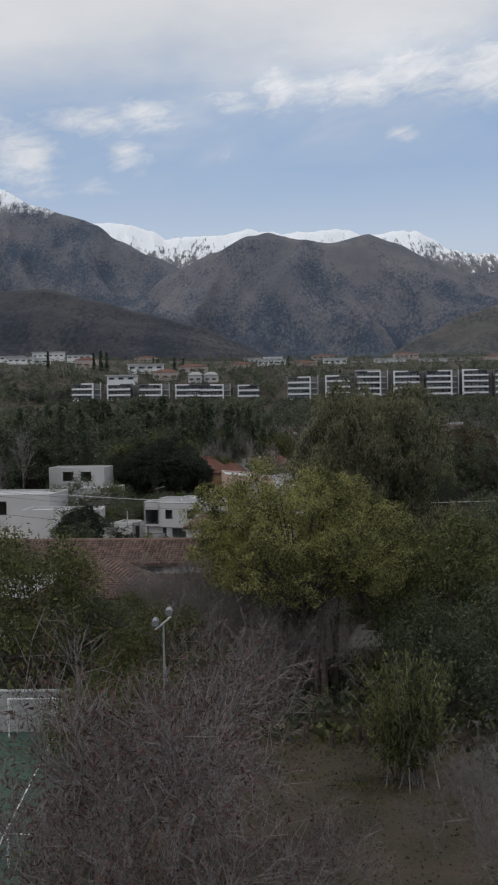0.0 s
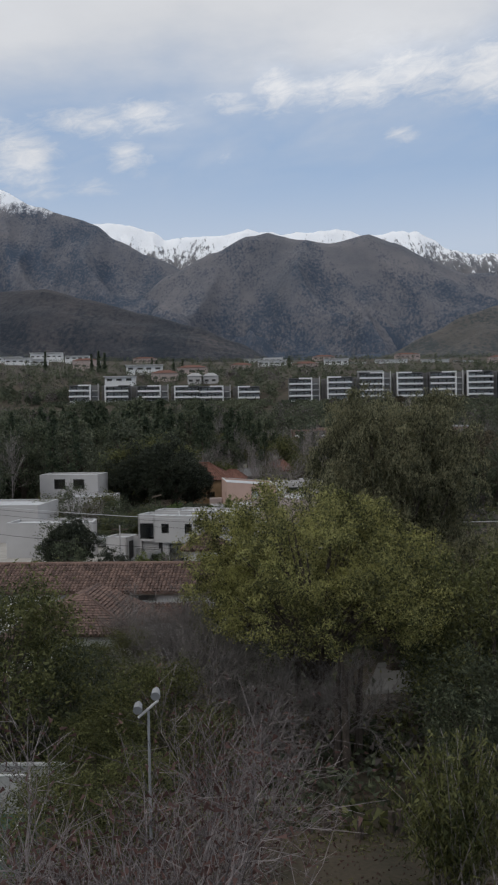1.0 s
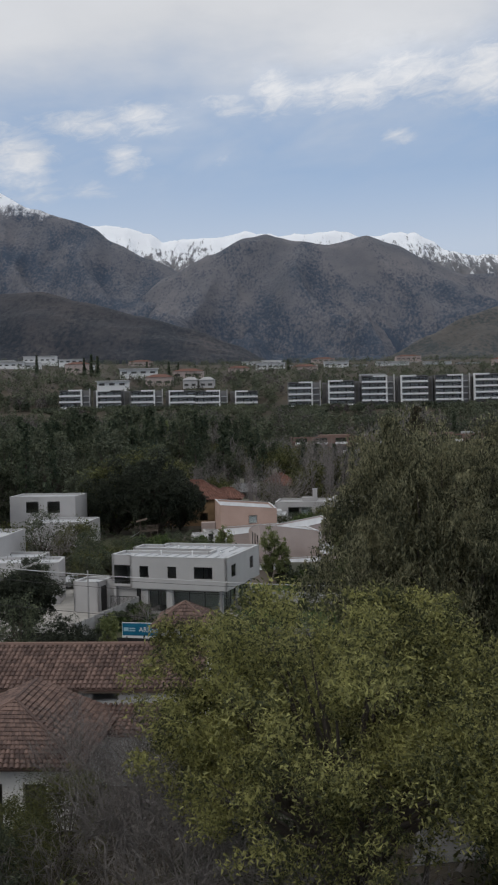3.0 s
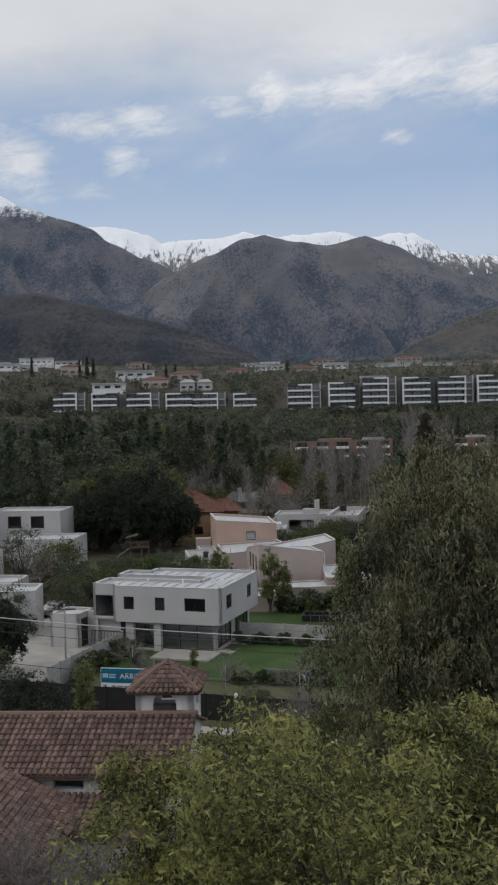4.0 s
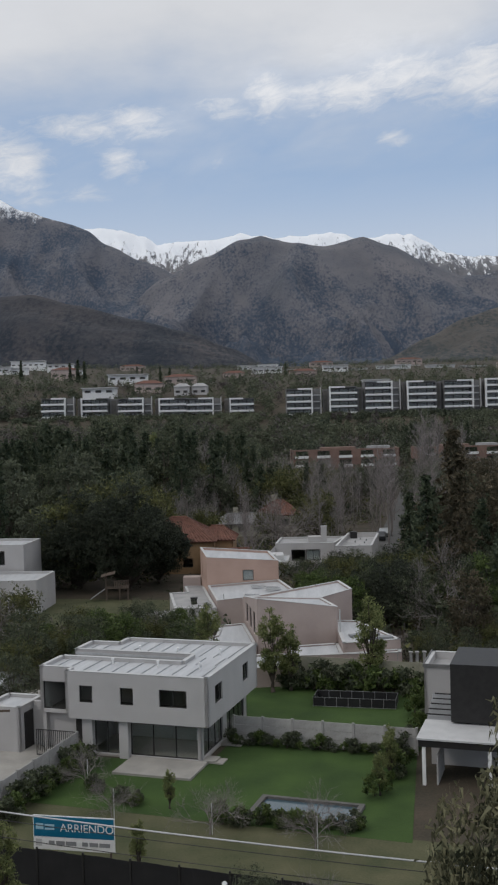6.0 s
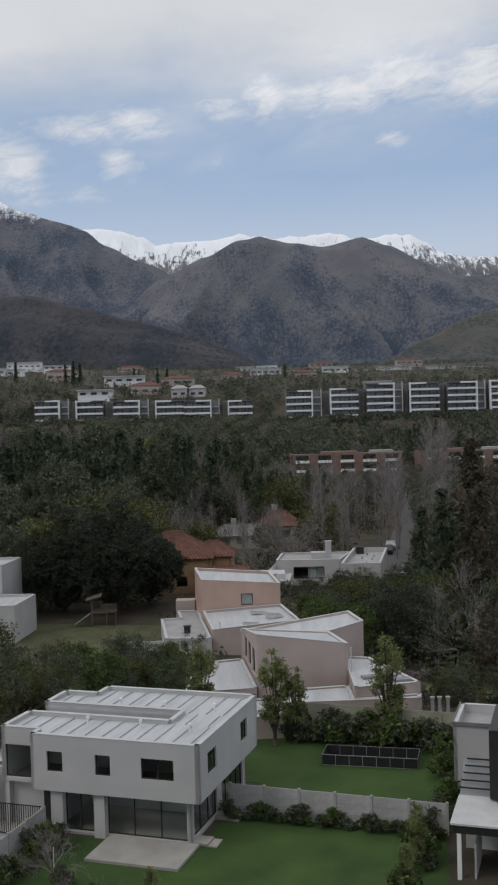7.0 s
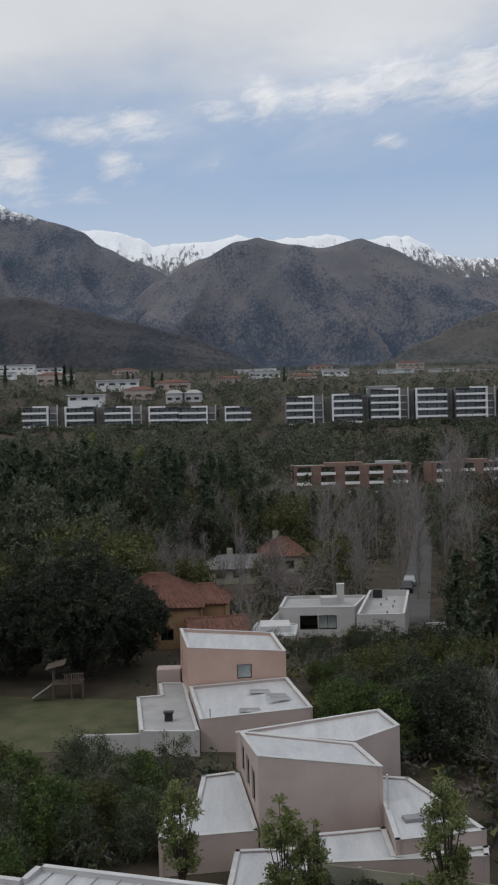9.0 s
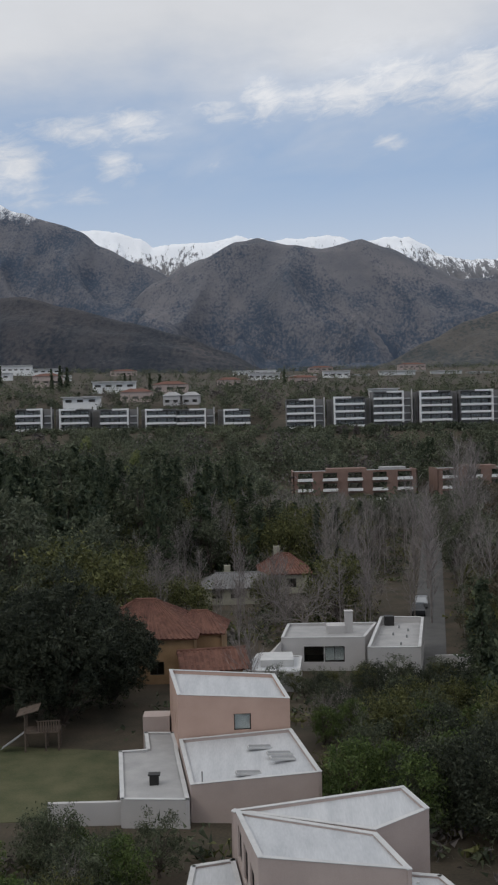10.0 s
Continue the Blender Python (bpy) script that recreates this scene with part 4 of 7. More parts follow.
    part("side_wall", Mesh().box(-12.2, -11.95, 1.0, 8.6, 0, zb), "white_wall", t)
    part("side_wall", Mesh().box(-11.94, -8.97, 1.4, 1.62, 0, zb), "white_wall", t)
    # side annex: low block, lean walls and entrance gate
    a = thing("annex", "low white flat-roofed annex with a dark door", "building", -2.80, 126.75, 0, -17.9)
    block(a, [(-16.0, -0.2), (-13.3, -0.2), (-13.3, 3.0), (-16.0, 3.0)], 0.0, 3.0, "white_wall", {}, "roof_metal", 0.2)
    part("door", Mesh().box(-13.28, -13.24, 0.4, 1.5, 0.05, 2.5), "frame", a, "dark door")
    part("fin_wall", Mesh().box(-13.25, -11.95, 1.6, 1.85, 0, 3.0), "white_wall", a)
    part("fin_wall", Mesh().box(-17.6, -16.02, 3.2, 3.45, 0, 2.6), "white_wall", a)
    g = thing("gate", "dark steel slatted gate between the walls", "gate", -2.80, 126.75, 0, -17.9)
    part("rail", Mesh().box(-11.9, -8.9, -0.55, -0.5, 1.75, 1.8), "frame", g)
    part("rail", Mesh().box(-11.9, -8.9, -0.55, -0.5, 0.1, 0.15), "frame", g)
    for k in range(22):
        x = -11.88 + k * 0.14
        part("bar", Mesh().box(x, x + 0.03, -0.545, -0.505, 0.15, 1.75), "frame", g)


white_house()


def panel_wall(label, p, q, h, material="concrete", step=1.95, boards=3, cat="wall"):
    """Precast garden wall: posts with stacked panels between."""
    p, q = Vector(p), Vector(q)
    L = (q - p).length
    ang = math.degrees(math.atan2(q.y - p.y, q.x - p.x))
    t = thing("garden_wall", label, cat, p.x, p.y, ground_z(p.x, p.y), ang)
    n = max(1, round(L / step))
    s = L / n
    post = Mesh().box(-0.07, 0.07, -0.09, 0.09, -0.2, h + 0.06).data("post", material)
    pan = Mesh()
    pan.box(0.075, s - 0.075, -0.03, 0.03, 0.012, h / boards - 0.012)
    pan = pan.data("panel", material)
    for k in range(n + 1):
        part("post", post, material, t, m=pose(k * s, 0, 0))
    for k in range(n):
        for b in range(boards):
            part("panel", pan, material, t, m=pose(k * s, 0, b * h / boards))
    return t


def local(x, y):
    a = radians(-17.9)
    return (-2.80 + x * math.cos(a) - y * math.sin(a), 126.75 + x * math.sin(a) + y * math.cos(a))


panel_wall("grey precast concrete garden wall across the lawn", local(-0.2, 5.4), local(12.2, 5.2), 1.75)
panel_wall("grey precast concrete wall along the driveway", local(-8.9, -13.5), local(-8.9, -0.6), 1.8)
panel_wall("stained plaster wall behind the neighbour's lawn", local(-0.6, 20.6), local(12.6, 20.2), 2.3, "old_wall", 2.6, 1)


def sheet(name, label, cat, poly, material, z=0.02, kind="structure", thick=0.06):
    zs = [ground_z(x, y) + z for x, y in poly]
    return solid(name, Mesh().prism(poly, [q - thick for q in zs], zs), material, label, cat, kind)


sheet("lawn", "mown dark green lawn round the white house", "lawn", [local(-8.8, -8.0), local(14, -8.3), local(12.2, 5.1), local(-0.3, 5.3), local(-0.3, 0.2), local(-8.8, 0.2)], "grass", 0.026)
sheet("lawn", "green lawn of the neighbouring garden", "lawn", [local(0.05, 5.5), local(12.2, 5.3), local(12.6, 20), local(-5, 20.4), local(-5, 10.4), local(0.05, 10.4)], "grass", 0.02)
sheet("lawn", "dry yellowish grass verge along the fence", "lawn", [local(-30, -22.3), local(36, -22.9), local(36, -8.0), local(-30, -7.6)], "dry_grass", 0.02)
sheet("driveway", "pale concrete driveway beside the house", "driveway", [local(-40, -14), local(-9.1, -14), local(-9.1, 14.2), local(-40, 14.2)], "paving", 0.032)
sheet("pavement", "pale concrete footpath along the street", "pavement", [local(-30, -19.9), local(26, -20.5), local(26, -19.2), local(-30, -18.6)], "paving", 0.06)
sheet("road", "grey asphalt street", "road", [local(-40, -29), local(40, -29.5), local(40, -23.0), local(-40, -22.4)], "asphalt", 0.02)


def pool():
    t = thing("swimming_pool", "rectangular swimming pool with dark stone rim set in the lawn", "pool", 2.83, 119.11, 0, -19.0)
    for x0, x1, y0, y1 in ((-3.0, 3.0, -1.45, -1.2), (-3.0, 3.0, 1.2, 1.45), (-3.0, -2.7, -1.198, 1.198), (2.7, 3.0, -1.198, 1.198)):
        part("rim", Mesh().box(x0, x1, y0, y1, -0.1, 0.2), "stone_rim", t)
    part("water", Mesh().box(-2.7, 2.7, -1.2, 1.2, 0.0, 0.06), "water", t)


pool()


# ---- neighbour's pink house ----
def pink_house():
    t = thing("house", "pink stuccoed modern house of angled blocks with sloping white metal roofs", "house", 0, 0, 0, 0)
    P = lambda *q: [tuple(k) for k in q]
    # rear tower
    tower = P((-4.97, 180.7), (3.25, 181.5), (2.3, 187.6), (-6.0, 186.9))
    block(t, tower, -0.5, 5.6, "pink_wall", {0: [(4.1, 5.35, 2.95, 4.15)], 3: [(1.6, 2.0, 2.6, 4.6), (4.2, 4.6, 2.9, 4.2)]}, "roof_metal", 0.25, slope=[5.78, 5.1, 5.42, 6.15])
    part("blind", Mesh().hexa([(x, y, z) for z in (2.9, 4.2) for x, y in ((-1.2, 181.35), (0.8, 181.55), (0.8, 181.6), (-1.2, 181.4))]), "white_paint", t, "pale window blind")
    # middle wing
    mid = P((-3.62, 171.4), (4.75, 170.6), (3.3, 181.35), (-4.9, 180.55))
    block(t, mid, -0.5, 3.0, "pale_pink", {0: [(5.9, 7.0, 0.75, 1.0)]}, "roof_metal", 0.2, slope=[2.45, 3.35, 2.9, 2.55])
    # low flat wing on the garden side
    low = P((-8.05, 170.8), (-3.66, 170.4), (-4.99, 180.1), (-5.2, 182.1), (-5.6, 184.6), (-7.85, 184.8), (-7.3, 180.7), (-9.3, 180.4))
    block(t, low, -0.5, 1.85, "white_wall", {}, "grey_roof", 0.12)
    part("chimney", Mesh().box(-6.45, -5.85, 173.5, 174.0, 1.6, 2.35).box(-6.55, -5.75, 173.45, 174.05, 2.37, 2.45), "frame", t, "short black chimney")
    part("side_box", Mesh().box(-8.1, -6.0, 186.0, 187.6, -0.5, 2.7), "pale_pink", t)
    part("garden_wall", Mesh().box(-12.8, -8.07, 171.3, 171.6, -0.5, 1.5), "white_wall", t)
    # front wing, two wedge roofs
    a = P((0.53, 151.85), (7.55, 152.4), (6.45, 156.4), (-0.6, 161.2))
    block(t, a, -0.5, 6.0, "pale_pink", {3: [(1.0, 2.6, 2.5, 4.3), (3.6, 5.2, 2.5, 4.4), (6.2, 7.8, 2.5, 4.5)]}, "roof_metal", 0.12, slope=[6.03, 5.05, 5.15, 4.6])
    b = P((6.46, 156.9), (9.4, 158.3), (8.4, 160.3), (-0.8, 162.2))
    block(t, b, -0.5, 6.2, "pale_pink", {}, "roof_metal", 0.12, slope=[5.1, 5.58, 6.05, 4.25])
    # low roofs round the front wing
    for poly, z in ((P((7.5, 147.2), (12.4, 148.2), (9.6, 156.3), (7.6, 156.8)), 3.0), (P((3.2, 146.6), (12.2, 146.9), (12.4, 148.1), (7.45, 147.1), (7.4, 150.9), (3.2, 150.2)), 2.2), (P((-5.0, 150.4), (0.44, 151.2), (-0.72, 160.9), (-3.0, 160.2), (-3.2, 155.6), (-4.8, 155.2)), 2.1), (P((-1.2, 145.2), (3.0, 145.5), (3.1, 150.0), (-0.8, 149.9)), 1.6)):
        block(t, poly, -0.5, z, "pale_pink", {}, "roof_metal", 0.1)
    # roof lights and gear
    for x, y, z, r in ((0.9, 177.8, 2.86, 10), (2.2, 175.6, 3.1, 10), (2.4, 174.3, 3.2, 10), (0.1, 172.6, 2.85, 10)):
        w = part("roof_light", Mesh().box(-0.85, 0.85, -0.3, 0.3, 0, 0.16), "light_grey", t, m=pose(x, y, z - 0.2, 0, 4, r))
        part("pane", Mesh().box(-0.78, 0.78, -0.23, 0.23, 0.162, 0.175), "grey_paint", w)
    for x, y in ((9.6, 150.2), (10.5, 148.9)):
        part("roof_light", Mesh().box(-1.3, 1.3, -0.35, 0.35, 0, 0.2), "grey_paint", t, m=pose(x, y, 2.91, 0, 0, 12))
    part("pipe", Mesh().tube([(-2.9, 172.3, 2.3), (-2.9, 172.3, 3.0)], [0.05, 0.05], 6), "steel", t)
    part("down_pipe", Mesh().tube([(7.65, 151.3, 5.0), (7.65, 151.3, 3.0)], [0.07, 0.07], 6), "light_grey", t)


pink_house()


# ---- church-like hall with clay tiles ----
def tile_roof(parent, corners, label="", near=lambda x, y: True, limit=300):
    """Clay barrel tiles in rows up a sloping quad (two eave corners, two ridge corners)."""
    P = [Vector(c) for c in corners]
    nrm = (P[1] - P[0]).cross(P[3] - P[0]).normalized()
    base = Mesh().hexa([p - nrm * 0.12 for p in P] + [p - nrm * 0.01 for p in P])
    part("roof", base, "tile", parent, label)
    across, upv = (P[1] - P[0]), (P[3] - P[0])
    cols, rows = max(2, round(across.length / 0.29)), max(2, round(upv.length / 0.42))
    L = upv.length / rows * 1.12
    tl = Mesh()
    seg = 5
    for k in range(2):
        r, y = (0.125, 0) if k == 0 else (0.10, L)
        for j in range(seg + 1):
            a = math.pi * j / seg
            tl.v.append((r * math.cos(a), y, r * 0.85 * math.sin(a) + (0.035 if k == 0 else 0.0)))
    for j in range(seg):
        tl.f.append((j, j + 1, seg + 2 + j, seg + 1 + j))
    tl.f.append(tuple(range(seg + 1)))
    me = tl.data("tile", "tile")
    slots = []
    for r in range(rows):
        for c in range(cols):
            v, u = r / rows, (c + 0.5) / cols
            lo = P[0].lerp(P[1], u).lerp(P[3].lerp(P[2], u), v)
            hi = P[0].lerp(P[1], u).lerp(P[3].lerp(P[2], u), min(1, v + 1 / rows))
            slots.append((lo, hi))
    rest = Mesh()
    count = 0
    rs = np.random.default_rng(len(slots))
    for lo, hi in slots:
        yv = (hi - lo).normalized()
        xv = yv.cross(nrm).normalized()
        m = Matrix((xv, yv, nrm)).transposed().to_4x4()
        m = Matrix.Translation(lo + nrm * rs.uniform(-0.01, 0.012)) @ m @ pose(0, 0, 0, 0, 0, rs.normal(0, 1.5))
        if count < limit and near(lo.x, lo.y):
            part("tile", me, "tile", parent, m=m)
            count += 1
        else:
            rest.add([m @ Vector(v) for v in tl.v], tl.f)
    if rest.v:
        me2 = bpy.data.meshes.new("tiles")
        me2.from_pydata(rest.v, [], rest.f)
        me2.materials.append(M["tile_old"])
        part("tiles", me2, "tile", parent)["kind"] = "stuff"


M["tile_old"] = surf("tile_old", (0.075, 0.050, 0.043), (0.185, 0.122, 0.100), 1.2, 0.9, 0.3, 9, vary=0.5, island=True)


def arch_wall(mesh, p, q, z0, z1, thick, u0, u1, spring, n=10):
    """Wall with one round-headed opening."""
    p, q = Vector(p), Vector(q)
    L = (q - p).length
    u = (q - p) / L
    nn = Vector((-u.y, u.x))
    wall_run(mesh, p, q, z0, z1, thick, [(u0, u1, z0, z1)])
    r, c = (u1 - u0) / 2, (u0 + u1) / 2
    for k in range(n):
        a0, a1 = math.pi * k / n, math.pi * (k + 1) / n
        pa, pb = (c - r * math.cos(a0), spring + r * math.sin(a0)), (c - r * math.cos(a1), spring + r * math.sin(a1))
        A, B = p + u * pa[0], p + u * pb[0]
        cs = [A, B, B + nn * thick, A + nn * thick]
        mesh.hexa([(kk.x, kk.y, zz) for kk, zz in zip(cs, (pa[1], pb[1], pb[1], pa[1]))] + [(kk.x, kk.y, z1) for kk in cs])


def hall():
    rot = -4.2
    t = thing("church", "white Spanish colonial hall with clay tile roof and a bell tower", "church", -3.2, 90.0, 0, rot)
    # nave: gable end at x = 0, eaves 4.3 m before the ridge
    ze, zr = 4.35, 5.85
    wl = Mesh()
    wall_run(wl, (-24, -3.9), (0, -3.9), 0, ze - 0.1, 0.4, [(14.2, 15.6, 3.6, 4.15), (18.2, 19.6, 3.6, 4.15)])
    wall_run(wl, (0, 3.9), (-24, 3.9), 0, ze - 0.1, 0.4)
    part("wall", wl, "plaster", t)
    gw = Mesh()
    arch_wall(gw, (0, -3.895), (0, 3.895), 0, ze - 0.12, 0.4, 1.6, 3.0, 2.6)
    gw.prism([(-0.4, -3.895), (0, -3.895), (0, 3.895), (-0.4, 3.895)], ze - 0.118, ze - 0.116)
    gw.add([(0, -3.9, ze - 0.12), (0, 3.9, ze - 0.12), (0, 0, zr - 0.14), (-0.4, -3.9, ze - 0.12), (-0.4, 3.9, ze - 0.12), (-0.4, 0, zr - 0.14)], [(0, 1, 2), (5, 4, 3), (0, 3, 4, 1), (1, 4, 5, 2), (2, 5, 3, 0)])
    part("gable_wall", gw, "plaster", t)
    part("niche", Mesh().box(-0.39, -0.3, -2.5, -0.7, 0, 3.6), "white_wall", t)
    part("lantern", Mesh().box(0.1, 0.35, -0.2, 0.05, 2.6, 3.05).tube([(0, -0.08, 3.2), (0.22, -0.08, 3.15), (0.22, -0.08, 3.05)], [0.02, 0.02, 0.02], 4), "frame", t, "black iron wall lantern")
    near = lambda x, y: x > -5.8
    tile_roof(t, [(-24, -4.35, ze), (0.3, -4.35, ze), (0.3, 0, zr), (-24, 0, zr)], near=near)
    part("roof_back", Mesh().slab([(0.3, 4.35, ze), (-24, 4.35, ze), (-24, 0.02, zr), (0.3, 0.02, zr)], 0.12), "tile", t)
    part("ridge", Mesh().tube([(-24, 0, zr + 0.03), (0.35, 0, zr + 0.03)], [0.15, 0.15], 8), "tile", t)
    part("eave_board", Mesh().box(-24, 0.3, -4.3, -4.2, ze - 0.22, ze - 0.12), "wood", t)
    # lean-to roof below the eaves
    tile_roof(t, [(-8.0, -7.3, 2.75), (-0.6, -7.3, 2.75), (-0.6, -4.2, 3.5), (-8.0, -4.2, 3.5)], near=lambda x, y: True, limit=200)
    part("aisle_wall", Mesh().box(-8.0, -0.9, -7.0, -6.7, 0, 2.6), "plaster", t)
    # bell tower
    bt = thing("bell_tower", "small white bell tower with arches and a clay tile cap", "tower", -3.2, 90.0, 0, rot)
    x0, x1, y0, y1, z0, z1 = -2.75, 0.1, 0.35, 3.2, 4.3, 6.9
    tw = Mesh()
    for p, q in (((x0, y0), (x1, y0)), ((x1, y0), (x1, y1)), ((x1, y1), (x0, y1)), ((x0, y1), (x0, y0))):
        P, Q = Vector(p), Vector(q)
        wall_run(tw, p, q, z0, 5.75, 0.3)
        L = (Q - P).length
        wall_run(tw, p, q, 5.75, z1, 0.3, [(L / 2 - 0.58, L / 2 + 0.58, 5.75, z1)])
        u = (Q - P) / L
        nn = Vector((-u.y, u.x)) * 0.3
        for k in range(10):
            a0, a1 = math.pi * k / 10, math.pi * (k + 1) / 10
            pa, pb = (L / 2 - 0.58 * math.cos(a0), 6.2 + 0.58 * math.sin(a0)), (L / 2 - 0.58 * math.cos(a1), 6.2 + 0.58 * math.sin(a1))
            A, B = P + u * pa[0], P + u * pb[0]
            cs = [A, B, B + nn, A + nn]
            tw.hexa([(kk.x, kk.y, zz) for kk, zz in zip(cs, (pa[1], pb[1], pb[1], pa[1]))] + [(kk.x, kk.y, z1) for kk in cs])
    part("wall", tw, "plaster", bt)
    part("shaft", Mesh().box(x0 + 0.01, x1 - 0.01, y0 + 0.01, y1 - 0.01, 0, z0), "plaster", bt)
    part("belfry_floor", Mesh().box(x0 + 0.3, x1 - 0.3, y0 + 0.3, y1 - 0.3, 5.45, 5.55), "indoor_shade", bt)
    o, tip = 0.34, ((x0 + x1) / 2, (y0 + y1) / 2, 7.98)
    cs = [(x0 - o, y0 - o), (x1 + o, y0 - o), (x1 + o, y1 + o), (x0 - o, y1 + o)]
    for i in range(4):
        a, b = cs[i], cs[(i + 1) % 4]
        tile_roof(bt, [(*a, 6.85), (*b, 6.85), (tip[0] + 0.02, tip[1], tip[2]), tip])
        part("hip", Mesh().tube([(*a, 6.93), (tip[0], tip[1], tip[2] + 0.06)], [0.13, 0.11], 6), "tile", bt)
    # front wing with hipped roof
    w = thing("church_wing", "low white wing with arches under a hipped clay tile roof", "building", -0.7, 89.85, 0, rot)
    wx0, wx1, wy0, wy1, e, r = -15.6, -6.6, -13.5, -4.45, 3.1, 4.95
    a, b = (-11.2, -8.6, r), (-11.2, -4.45, r)
    tile_roof(w, [(wx1, wy0, e), (wx1, wy1, e), b, a], near=lambda x, y: True, limit=300)
    tile_roof(w, [(wx0, wy0, e), (wx1, wy0, e), (a[0] + 0.02, a[1], a[2]), a], limit=300)
    tile_roof(w, [(wx0, wy1, e), (wx0, wy0, e), a, b], limit=0)
    wl = Mesh()
    holes = [(1.2 + 2.1 * k, 2.3 + 2.1 * k, 0, 2.2) for k in range(4)]
    wall_run(wl, (wx1 - 0.6, wy0 + 0.6), (wx1 - 0.6, wy1), 0, e, 0.35, holes)
    wall_run(wl, (wx0 + 0.6, wy0 + 0.6), (wx1 - 0.6, wy0 + 0.6), 0, e, 0.35, holes[:3])
    wall_run(wl, (wx0 + 0.6, wy1), (wx0 + 0.6, wy0 + 0.6), 0, e, 0.35)
    part("wall", wl, "plaster", w)
    # block behind the arches, its shade painted in as a dark colour
    part("inner_wall", Mesh().box(wx0 + 2.5, wx1 - 2.8, wy0 + 2.5, wy1 - 0.2, 0, e), "indoor_shade", w)
    part("ridge", Mesh().tube([a, b], [0.14, 0.14], 6), "tile", w)
    for c in ((wx0, wy0, e), (wx1, wy0, e)):
        part("hip", Mesh().tube([(c[0], c[1], c[2] + 0.05), (a[0], a[1], a[2] + 0.05)], [0.13, 0.13], 6), "tile", w)
    s = thing("porch", "small tiled porch roof in front of the wing", "porch", -1.9, 89.9, 0, rot)
    tile_roof(s, [(-17.0, -17.5, 2.6), (-12.0, -17.5, 2.6), (-12.0, -14.4, 3.3), (-17.0, -14.4, 3.3)], limit=150)
    part("wall", Mesh().box(-16.8, -12.2, -17.0, -14.3, 0, 2.55), "plaster", s)


hall()


# ---- apartment blocks on the rise ----
def apartment(x, y, w, fin, z, storeys=4, link=3.2, gap=0.0):
    """One block: white balcony bands over dark windows, a white fin on one side, and a recessed stair link with a tall white frame beyond."""
    t = thing("apartment_building", "grey apartment block with white balcony bands and a white side fin", "apartment building", x, y, z, 0, "apartment blocks on the rise")
    d, s = 11.0, 2.85
    h = storeys * s
    wl, holes = Mesh(), []
    for k in range(storeys):
        for a, b in ((0.3, w * 0.32), (w * 0.36, w * 0.66), (w * 0.70, w - 0.3)):
            holes.append((a, b, k * s + 0.3, k * s + 2.4))
    wall_run(wl, (0, 0), (w, 0), -6, h, 0.3, holes)
    wall_run(wl, (w, 0), (w, d), -6, h, 0.3)
    wall_run(wl, (0, d), (0, 0), -6, h, 0.3)
    wl.box(0.3, w - 0.3, d - 0.3, d, -6, h)
    part("wall", wl, "facade", t)
    part("roof", Mesh().box(-0.1, w + 0.1, -1.5, d + 0.1, h + 0.002, h + 0.3), "facade", t)
    half = (0.0, w * 0.55) if fin == "left" else (w * 0.45, w)
    part("roof_beam", Mesh().box(half[0], half[1], -1.9, -1.502, h - 0.25, h + 0.45), "white_paint", t, "white beam along half the roof edge")
    for k in range(storeys):
        z0 = k * s
        part("balcony", Mesh().box(0.0, w, -1.8, -0.002, z0 - 0.1, z0 + 0.12), "light_grey", t)
        part("parapet", Mesh().box(0.0, w, -1.82, -1.68, z0 + 0.122, z0 + 0.8), "white_paint", t, "white balcony parapet")
        for hh in holes[k * 3:k * 3 + 3]:
            window(t, (0, 0), (w, 0), hh, inset=0.15, bars=1)
        part("room_floor", Mesh().box(0.3, w - 0.3, 0.3, 5, z0 - 0.1, z0 + 0.2), "indoor_shade", t)
        part("room_wall", Mesh().box(0.3, w - 0.3, 4.0, 4.2, z0 + 0.202, z0 + s - 0.15), "room", t)
    fx = -0.55 if fin == "left" else w + 0.002
    part("fin", Mesh().box(fx, fx + 0.55, -2.0, 0.3, -0.6, h + 0.5), "white_paint", t, "white side fin")
    if link:
        lx = fx - link - 1.0 if fin == "left" else fx + 0.6
        part("stair_link", Mesh().box(lx, lx + link, 2.0, 7, -6, h + 0.2), "facade", t)
        for k in range(storeys):
            part("landing", Mesh().box(lx + 0.2, lx + link - 0.2, 1.3, 1.998, k * s + 0.0, k * s + 0.5), "light_grey", t)
        qx = lx if fin == "left" else lx + link + 0.002
        part("frame_fin", Mesh().box(qx, qx + 0.4, 0.0, 1.2, -0.6, h + 0.9), "white_wall", t, "tall white frame")
    if gap:
        part("stair_core", Mesh().box(w + (5.4 if link else 0.6), gap - 0.62, 3.0, 7.0, -6, h - 0.1), "facade", t)
        # plain dark plate, indoor shade put into its colour
        part("core_window", Mesh().box(w + (5.6 if link else 1.2), gap - 1.2, 2.9, 2.998, 0.5, h - 0.8), "indoor_shade", t)
    return t


LEFT_ROW = ((0, 10.2, "right", 3.2), (18.2, 11.2, "left", 0), (34.0, 10.8, "right", 3.2), (52.6, 11.8, "left", 0), (64.6, 11.2, "right", 3.0), (84.0, 10.2, "left", 0))
RIGHT_ROW = ((0, 10.6, "right", 0, 3.4), (19.0, 11.4, "left", 0.4, 0), (34.0, 11.2, "right", 2.2, 3.2), (52.6, 12.0, "left", 2.0, 0), (68.2, 12.0, "right", 2.0, 3.2), (86.5, 12.0, "left", 2.2, 0), (102, 12, "right", 2.2, 3))
